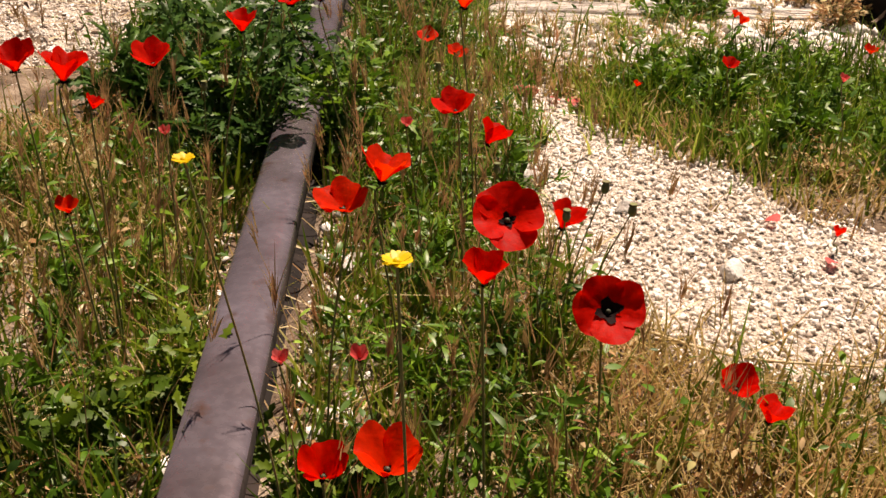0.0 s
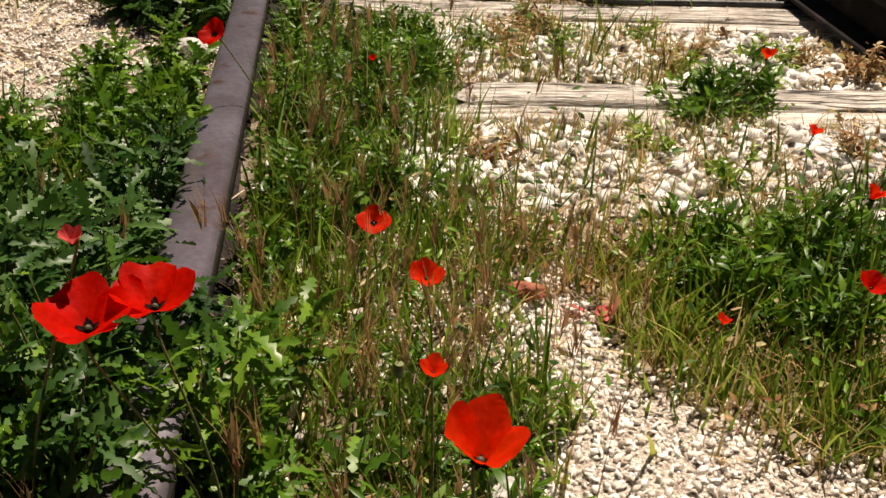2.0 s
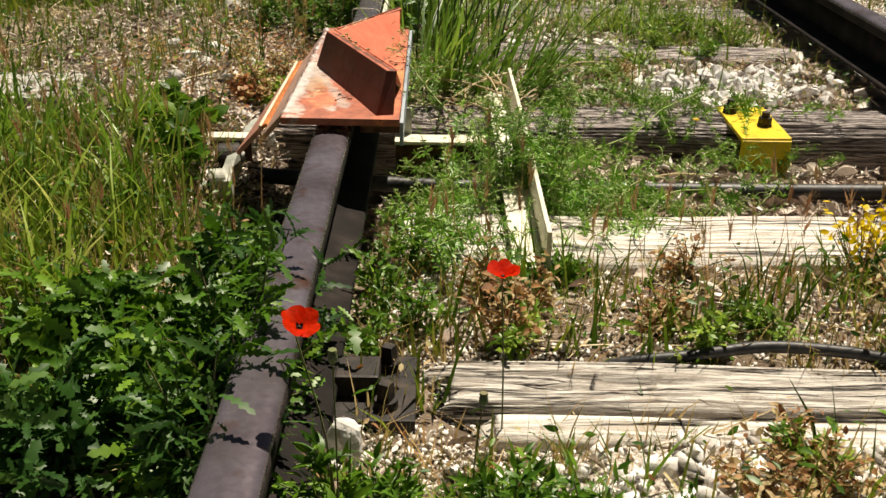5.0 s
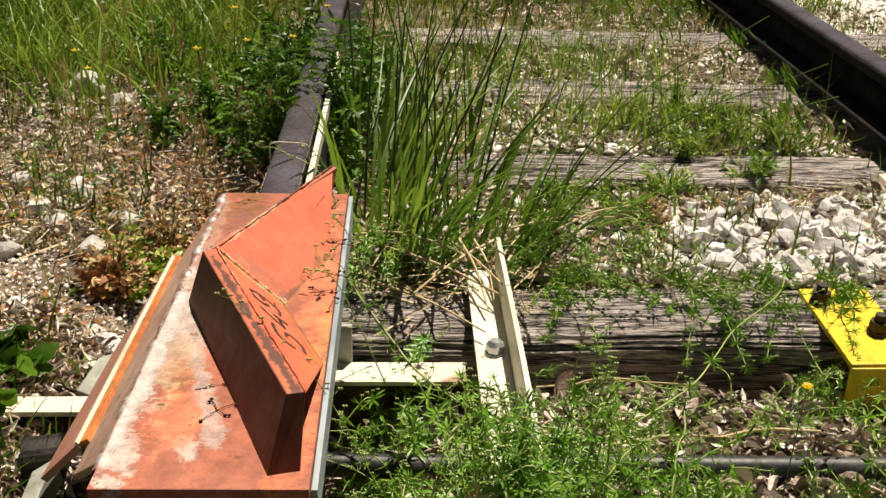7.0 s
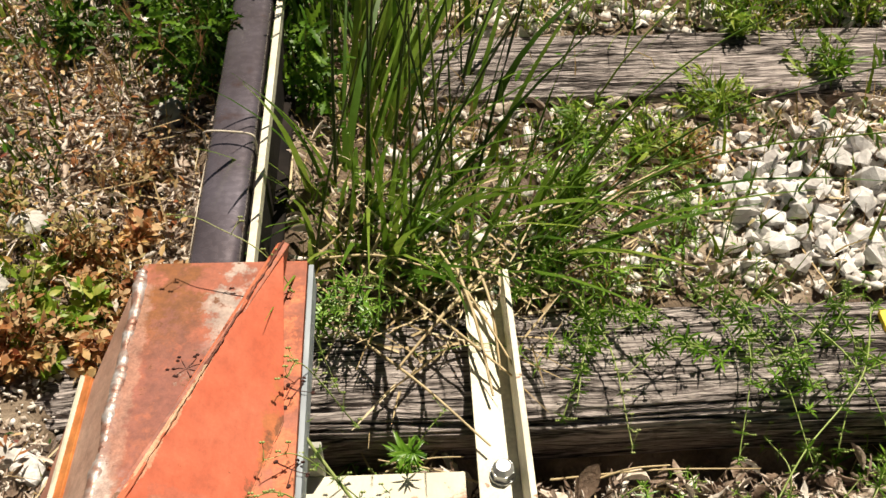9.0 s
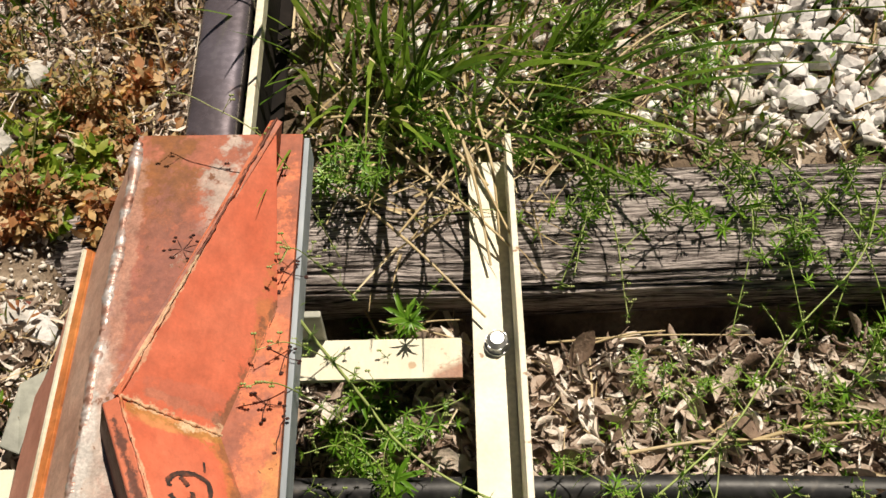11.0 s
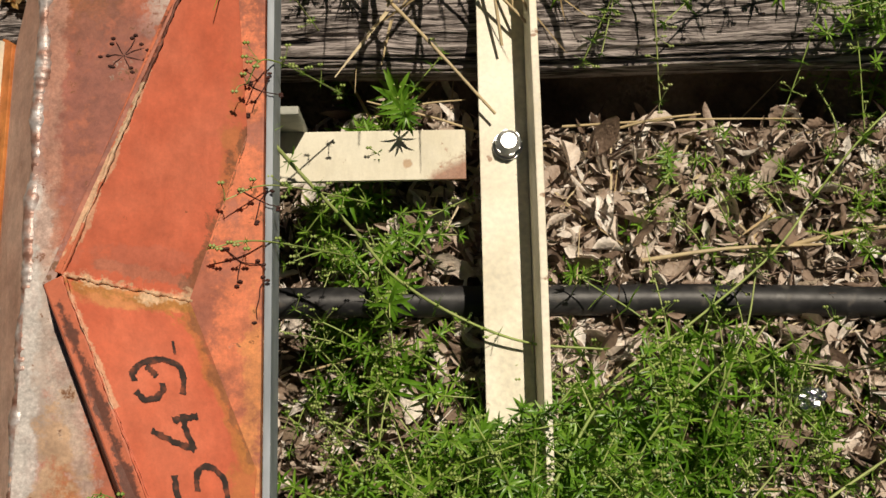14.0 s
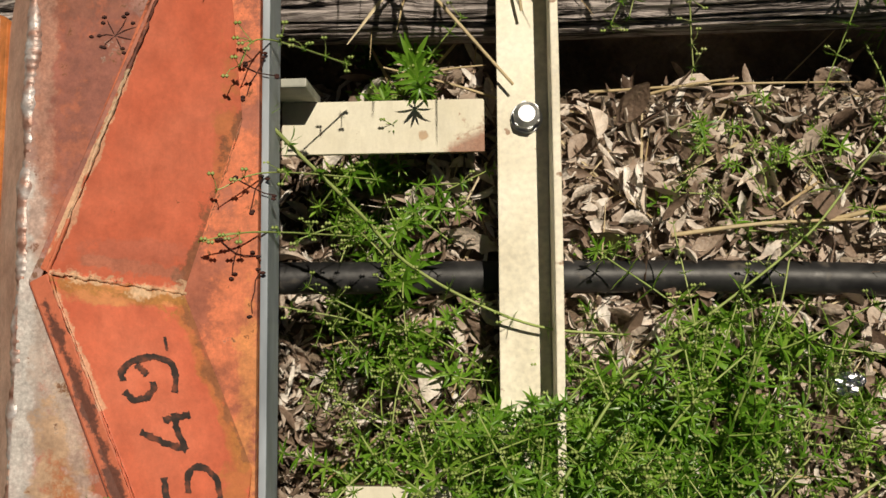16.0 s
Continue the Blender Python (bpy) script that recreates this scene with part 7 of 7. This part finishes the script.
cleavers([[(0.16, 4.25, -0.02), (0.10, 4.275, 0.20), (0.02, 4.31, 0.25), (-0.02, 4.33, 0.25)], [(0.20, 3.98, 0.0), (0.13, 3.965, 0.18), (0.085, 3.955, 0.20)], [(0.22, 4.04, 0.0), (0.14, 4.02, 0.17), (0.10, 4.00, 0.20)], [(0.20, 3.72, 0.0), (0.12, 3.70, 0.19), (0.02, 3.745, 0.27)], [(0.19, 4.16, 0.02), (0.135, 4.14, 0.18), (0.118, 4.11, 0.20)]], "thin cleavers stems with round seeds leaning over the derailer", 0.007, 0.045, 1.0, 0.0009)


def sprig_shadow(x, y, z, turn, arms, size=0.03):
    """A dark flat sprig shape on the plate that stands in for a cleavers stem's cast shadow."""
    t = thing("sprig_shadow", x, y, z, "dark flat shape standing in for a cleavers shadow on the derailer", "dry sprig", "dried sprigs on the derailer")
    arr = []
    for k in range(arms):
        a = turn + k * 6.283 / arms + U(-0.4, 0.4)
        e = np.array([math.cos(a), math.sin(a), 0]) * size * U(0.45, 0.8)
        arr.append(tube([(0, 0, 0.001), tuple(e * 0.5 + np.array([U(-0.002, 0.002), U(-0.002, 0.002), 0.002])), tuple(e + np.array([0, 0, 0.001]))], 0.00055, 4))
        for _ in range(2):
            c0 = e + np.array([U(-0.004, 0.004), U(-0.004, 0.004), 0.0018])
            arr.append(tube([c0 - np.array([0.0022, 0, 0]), c0, c0 + np.array([0.0022, 0, 0])], np.array([0.5, 1.0, 0.5]) * 0.0018, 5))
    v, f = join(arr)
    raw("sprig", v, f, M_SPRIG_SHADOW, t)


# places where cleavers shadows fall on the plate, laid as dark shapes
for x, y, z, tn, k in ((-0.006, 4.150, 0.168, 0.4, 7), (0.110, 3.947, 0.1725, 0.1, 3), (0.127, 4.112, 0.169, 1.4, 4), (0.1265, 4.005, 0.170, 1.2, 4), (0.127, 3.913, 0.171, 1.6, 2), (0.014, 3.651, 0.1755, 2.2, 4)):
    sprig_shadow(x, y, z, tn, k)

# foil scrap in the litter
bm = bmesh.new()
bmesh.ops.create_icosphere(bm, subdivisions=3, radius=0.017)
for q in bm.verts:
    q.co = Vector((q.co.x, q.co.y * 0.8, q.co.z * 0.5)) * (1 + 0.45 * noise.noise(q.co * 130))
foil = part("foil_scrap", bm, M_FOIL)
foil.location = (0.725, 3.82, -0.105)
tagged(foil, "crumpled silver foil scrap in the leaf litter", "litter")
bm = bmesh.new()
bmesh.ops.create_icosphere(bm, subdivisions=3, radius=0.03)
for q in bm.verts:
    q.co = Vector((q.co.x, q.co.y * 0.45, q.co.z * 0.4)) * (1 + 0.25 * noise.noise(q.co * 60))
brick = part("brick_piece", bm, mat("red_brick", [(0.22, 0.06, 0.03), (0.36, 0.12, 0.07)], 40, 0.9, bump=0.5))
brick.location, brick.rotation_euler = (0.435, 1.365, 0.036), (0, 0, -0.3)
tagged(brick, "reddish brick fragment at the gravel's tip", "brick")


# ---- poppies ----
def petal_mesh(open_, width, length, seed):
    """One curved, crinkled petal; open_: 0 cupped to 1 spread wide."""
    g = np.random.default_rng(seed)
    a, b = 15, 10
    u, s = np.meshgrid(np.linspace(-1, 1, a), np.linspace(0.06, 1, b))
    ph = g.uniform(0, 6.28)
    rim = s ** 3
    el = (1.20 - 0.95 * open_) * (1 - 0.30 * open_ * s)
    out = length * s * (1 - 0.42 * np.abs(u) ** 3.2 * s) * (1 + 0.03 * np.sin(6 * u + ph) * rim)
    turn = u * 1.16 * width / length
    flat = out * np.cos(el)
    z = out * np.sin(el) + rim * length * (0.09 * np.sin(4 * u + ph) + 0.035 * np.sin(11 * u + 2 * ph) + 0.008 * g.normal(size=u.shape))
    rad, cy = flat * np.cos(turn), flat * np.sin(turn)
    v = np.stack([rad, cy, z], -1).reshape(-1, 3)
    i = np.arange(a * b).reshape(b, a)
    f = np.stack([i[:-1, :-1], i[:-1, 1:], i[1:, 1:], i[1:, :-1]], -1).reshape(-1, 4)
    me = bpy.data.meshes.new("petal")
    me.from_pydata(v.tolist(), [], f.tolist())
    me.polygons.foreach_set("use_smooth", np.ones(len(f), bool))
    return me


def poppy(x, y, z, d, tilt=0.0, toward=0.0, open_=0.55, kind="red", label="bright red poppy in full bloom on a thin stem", foot=None, seed=0, heart=1.0):
    """A poppy whose flower stands at x, y, z, about d wide, leaning tilt degrees toward a heading."""
    g = np.random.default_rng(seed + 100)
    fx, fy = foot or (x + g.uniform(-0.03, 0.03), y + g.uniform(-0.02, 0.05))
    if abs(fx) < 0.085:
        fx = 0.095 if fx > 0 else -0.095
    fz = on_ground(fx, fy)
    t = thing("poppy", fx, fy, fz, label, "poppy", "poppies along the track")
    o = np.array([fx, fy, fz])
    c = np.array([x, y, z])
    lean = np.array([math.cos(toward), math.sin(toward), 0]) * math.sin(radians(tilt))
    curve = smooth_curve([o, o + (c - o) * np.array([0.35, 0.35, 0.5]), c - np.array([lean[0], lean[1], math.cos(radians(tilt))]) * 0.02 * d / 0.06, c], 6)
    v, f = tube(curve, 0.0013, 5, 0.8)
    raw("stem", v - o, f, M_STEM, t)
    m = Matrix.Translation(c - o) @ Matrix.Rotation(toward, 4, "Z") @ Matrix.Rotation(radians(tilt), 4, "Y") @ Matrix.Rotation(g.uniform(0, 6.28), 4, "Z")
    pm = {"red": M_PETAL, "orange": M_PETAL_OR, "pink": M_PETAL_PINK}[kind]
    r = d / 2
    for k in range(4):
        me = petal_mesh(open_ * (1.0 if k % 2 else 0.85), r * 1.08, r * 1.06, seed * 10 + k)
        me.materials.append(pm)
        p = new("petal", me)
        p.parent = t
        p.matrix_local = m @ pose(0, 0, 0.001 * (k % 2), 0, 0, 90 * k + g.uniform(-9, 9))
    bm = bmesh.new()
    bmesh.ops.create_uvsphere(bm, u_segments=12, v_segments=7, radius=r * 0.075, matrix=pose(0, 0, r * 0.12) @ Matrix.Diagonal((1, 1, 1.2, 1)))
    for q in bm.verts:
        q.co = m @ q.co
    part("capsule", bm, M_POD, t, "dark green seed capsule")
    n = 36
    a = g.uniform(0, 6.283, n)
    q0 = np.zeros((n, 3))
    dirs = np.stack([np.cos(a), np.sin(a), g.uniform(0.25, 1.2, n)], 1)
    v, f = leaves(q0, dirs, unit(n, 0.2, 1), g.uniform(0.10, 0.20, n) * r, np.full(n, r * 0.03), [0.3, 0.3, 0.4, 1.0, 0.8], 0.4, 0.1)
    v = np.array([list(m @ Vector(w)) for w in v])
    raw("stamens", v, f, M_HEART, t, "black stamens")
    bm = bmesh.new()
    rim = r * (0.07 + 0.11 * open_) * heart
    deep = rim * math.tan(1.2 - 0.80 * open_)
    bmesh.ops.create_cone(bm, cap_ends=False, segments=28, radius1=r * 0.02, radius2=rim, depth=deep, matrix=pose(0, 0, deep / 2 + 0.0012))
    for q in bm.verts:
        if q.co.z > deep * 0.5:
            a4 = math.atan2(q.co.y, q.co.x)
            q.co = Vector((0, 0, 0.0012)) + (q.co - Vector((0, 0, 0.0012))) * (0.80 + 0.22 * math.cos(4 * a4) + g.uniform(-0.12, 0.12))
        q.co = m @ q.co
    part("blotch", bm, M_HEART, t, "black blotch at the base")
    return t


PI2 = math.pi / 2
POPPIES = [
    (0.002, 0.800, 0.350, 0.078, 8, -PI2, 0.52, "red"), (0.044, 0.825, 0.352, 0.074, 8, -PI2, 0.50, "red"), (-0.043, 0.61, 0.362, 0.055, 10, -PI2, 0.35, "red"),
    (-0.127, 0.457, 0.362, 0.056, 30, -PI2, 0.5, "red"), (-0.168, 0.25, 0.410, 0.062, 15, 0.3, 0.35, "red"), (-0.235, 0.31, 0.400, 0.058, 20, -PI2, 0.4, "red"),
    (0.248, 0.59, 0.406, 0.056, 12, -1.0, 0.4, "orange"), (0.222, 1.33, 0.155, 0.046, 30, -PI2, 0.65, "orange"), (0.236, 0.455, 0.312, 0.064, 35, -2.2, 0.6, "red"),
    (0.270, 0.412, 0.288, 0.066, 60, 0.4, 0.3, "red"), (0.150, 0.126, 0.362, 0.058, 25, 0.6, 0.4, "orange"), (0.116, 0.122, 0.335, 0.052, 30, -2.0, 0.6, "orange"),
    (0.266, 0.10, 0.338, 0.060, 40, -PI2, 0.75, "red"), (0.367, 0.389, 0.188, 0.062, 30, -0.3, 0.35, "red"), (0.229, -0.101, 0.384, 0.046, 15, -PI2, 0.3, "red"),
    (0.355, 0.042, 0.278, 0.058, 48, -PI2, 0.75, "red"), (0.556, 0.115, 0.10, 0.05, 25, 0.4, 0.45, "red"), (0.524, 0.139, 0.125, 0.05, 40, -PI2, 0.5, "red"),
    (0.80, 1.17, 0.155, 0.046, 35, -PI2, 0.6, "red"), (0.852, 1.308, 0.203, 0.044, 60, 0.3, 0.3, "orange"), (0.936, 0.961, 0.198, 0.032, 20, -PI2, 0.25, "pink"),
    (0.846, 0.667, 0.045, 0.03, 20, 0, 0.25, "red"), (0.161, -0.148, 0.250, 0.072, 15, -PI2, 0.45, "orange"), (0.112, -0.125, 0.225, 0.050, 20, -PI2, 0.4, "red"),
    (0.276, 1.18, 0.164, 0.046, 40, -PI2, 0.7, "orange"), (-0.005, 1.734, 0.263, 0.050, 45, -2.3, 0.7, "red"), (1.004, 2.046, 0.137, 0.046, 15, -PI2, 0.35, "orange"),
    (0.059, 2.55, 0.252, 0.046, 25, -1.0, 0.6, "orange"), (0.282, 2.775, 0.203, 0.046, 10, -PI2, 0.8, "orange"), (-0.29, 1.517, 0.20, 0.046, 40, 0.8, 0.5, "red"),
    (1.21, 1.47, 0.10, 0.045, 20, -PI2, 0.5, "orange"), (0.987, 1.759, 0.10, 0.04, 20, 0, 0.4, "orange"), (0.242, 2.0, 0.135, 0.022, 20, -PI2, 0.4, "red"),
    (0.134, 0.018, 0.239, 0.030, 35, -PI2, 0.25, "pink"), (0.176, 0.495, 0.278, 0.028, 40, -PI2, 0.2, "pink"), (-0.108, 0.405, 0.296, 0.026, 40, -PI2, 0.2, "pink"),
    (0.062, 0.039, 0.22, 0.030, 25, -PI2, 0.2, "pink"), (-0.162, 0.196, 0.293, 0.030, 20, -PI2, 0.4, "orange"), (-0.01, 0.834, 0.402, 0.028, 30, -PI2, 0.25, "pink"),
    (-0.14, 0.245, 0.385, 0.026, 30, 0, 0.3, "red"), (0.253, 0.864, 0.265, 0.03, 20, -PI2, 0.6, "orange"), (0.62, 1.15, 0.12, 0.026, 20, 0, 0.4, "orange"),
]
for i, (x, y, z, d, tl, tw, op, kd) in enumerate(POPPIES):
    heart = 1.5 if (x, y) in ((0.355, 0.042), (0.059, 2.55), (-0.005, 1.734), (0.002, 0.800), (0.044, 0.825), (0.266, 0.10), (0.222, 1.33)) else 1.0
    if tl < 70 and heart == 1.0:
        tl, op = tl * 0.55, op * 0.72
    if d < 0.063 and y < 0.7 and kd != "pink":
        d *= 1.18
    lab = {"red": "bright red poppy in bloom on a thin stem", "orange": "orange-red poppy in bloom on a thin stem", "pink": "half-closed pinkish red poppy on a thin stem"}[kd]
    if d < 0.034 and kd != "pink":
        lab = "small red poppy just opening on a thin stem"
    poppy(x, y, z, d, tl, tw, op, kd, lab, seed=i, heart=2.5 if (x, y) == (0.355, 0.042) else heart)


def poppy_bud(x, y, z, fx, fy, label, dry=False):
    fz = on_ground(fx, fy)
    t = thing("poppy_pod", fx, fy, fz, label, "seed pod", "poppy pods and buds")
    o = np.array([fx, fy, fz])
    c = np.array([x, y, z])
    v, f = tube(smooth_curve([o, o + (c - o) * np.array([0.4, 0.4, 0.55]), c], 6), 0.0011, 5, 0.8)
    raw("stem", v - o, f, M_STEM, t)
    bm = bmesh.new()
    bmesh.ops.create_uvsphere(bm, u_segments=12, v_segments=8, radius=0.0050, matrix=Matrix.Translation(c - o) @ Matrix.Diagonal((1, 1, 1.5, 1)))
    part("pod", bm, M_CAPSULE, t, smooth=True)
    bm = bmesh.new()
    bmesh.ops.create_cone(bm, cap_ends=True, segments=12, radius1=0.0048, radius2=0.0042, depth=0.002, matrix=Matrix.Translation(c - o + np.array([0, 0, 0.0075])))
    part("crown", bm, M_STEM, t)


for x, y, z, fx, fy in ((0.422, 0.265, 0.274, 0.39, 0.36), (0.400, 0.314, 0.279, 0.37, 0.38), (0.36, 0.32, 0.24, 0.36, 0.40), (0.23, 0.93, 0.22, 0.24, 0.95), (0.13, 2.0, 0.22, 0.12, 2.02), (0.21, 2.05, 0.19, 0.2, 2.08), (0.10, 2.48, 0.26, 0.1, 2.5), (0.25, 2.55, 0.17, 0.24, 2.58), (0.30, 0.55, 0.2, 0.3, 0.58), (-0.12, 0.72, 0.25, -0.13, 0.74)):
    poppy_bud(x, y, z, fx, fy, "green poppy seed pod on a thin stem")


def fallen_petal(x, y, i):
    me = petal_mesh(0.9, 0.018, 0.026, 900 + i)
    me.name = "fallen_petal"
    me.materials.append(M_PETAL_PINK)
    p = new("fallen_petal", me)
    p.matrix_world = pose(x, y, on_ground(x, y) + 0.012, U(-12, 12), U(-12, 12), U(0, 360))
    tagged(p, "fallen pinkish poppy petal on the gravel", "petal", "fallen petals")


for i, (x, y) in enumerate(((0.765, 0.76), (0.84, 0.62), (0.53, 1.30), (0.56, 1.33), (0.50, 1.34), (0.86, 0.36), (0.42, 0.14))):
    fallen_petal(x, y, i)


def yellow_flower(x, y, z, d, label, n=14, seed=0, foot=None):
    g = np.random.default_rng(seed + 500)
    fx, fy = foot or (x + g.uniform(-0.02, 0.02), y + g.uniform(-0.01, 0.04))
    if abs(fx) < 0.085:
        fx = 0.095 if x > 0 else -0.095
    fz = on_ground(fx, fy)
    t = thing("yellow_flower", fx, fy, fz, label, "flower", "yellow flowers along the track")
    o, c = np.array([fx, fy, fz]), np.array([x, y, z])
    v, f = tube(smooth_curve([o, o + (c - o) * np.array([0.4, 0.4, 0.5]), c], 5), 0.0011, 5, 0.8)
    raw("stem", v - o, f, M_STEM, t)
    a = np.arange(n) * 6.283 / n
    dirs = np.stack([np.cos(a), np.sin(a), g.uniform(0.15, 0.6, n)], 1)
    v, f = leaves(np.repeat((c - o)[None], n, 0), dirs, np.repeat([[0, 0, 1.0]], n, 0), np.full(n, d / 2), np.full(n, d * 0.11), [0.5, 0.9, 1.0, 0.9, 0.5], -0.1, 0.1)
    raw("petal_ring", v, f, M_YPETAL, t)
    bm = bmesh.new()
    bmesh.ops.create_uvsphere(bm, u_segments=10, v_segments=6, radius=d * 0.16, matrix=Matrix.Translation(c - o))
    part("centre", bm, M_YPETAL, t, smooth=True)


for i, (x, y, z, d) in enumerate(((0.030, -0.14, 0.495, 0.015), (0.166, -0.31, 0.515, 0.016), (0.95, 3.06, 0.06, 0.022), (0.78, 3.85, 0.08, 0.016), (0.80, 2.74, 0.05, 0.016))):
    yellow_flower(x, y, z, d, "yellow daisy-like flower on a thin stem", 30, seed=i)
for i, (x, y, z) in enumerate(((-0.03, 5.02, 0.22), (-0.24, 4.98, 0.2), (-0.14, 5.06, 0.2), (-0.19, 5.22, 0.24), (-0.36, 5.52, 0.26), (-0.38, 5.46, 0.24), (-0.30, 5.40, 0.24), (0.03, 5.30, 0.23), (-0.55, 5.1, 0.16), (-0.50, 5.02, 0.14), (-0.02, 5.6, 0.22))):
    yellow_flower(x, y, z + 0.05, 0.022, "small yellow buttercup-like flower beside the rail", 6, 20 + i)

# heap of yellow blossom at the right of the whitewashed timber
p = np.stack([RNG.normal(size=160) * 0.035 + 0.995, RNG.normal(size=160) * 0.03 + 3.36], 1)
yb = thing("yellow_blossom", 0.995, 3.36, on_ground(0.995, 3.36), "clump of dense yellow blossom beside the timber", "flower")
b = np.concatenate([p - np.array([[0.995, 3.36]]), U(0.05, 0.13, (160, 1))], 1)
n = len(b)
v, f = leaves(b, unit(n, -0.2, 0.8), unit(n, 0.2, 1), U(0.010, 0.02, n), U(0.004, 0.008, n), OVAL, 0.2, 0.2)
tagged(raw("blossom", v, f, M_YPETAL, yb), kind="stuff")
v, f = join([tube([(0.2 * q[0], 0.2 * q[1], 0), (0.7 * q[0], 0.7 * q[1], 0.6 * q[2]), tuple(q)], 0.0009, 4) for q in b[::4]])
tagged(raw("stem", v, f, M_STEM, yb), kind="stuff")
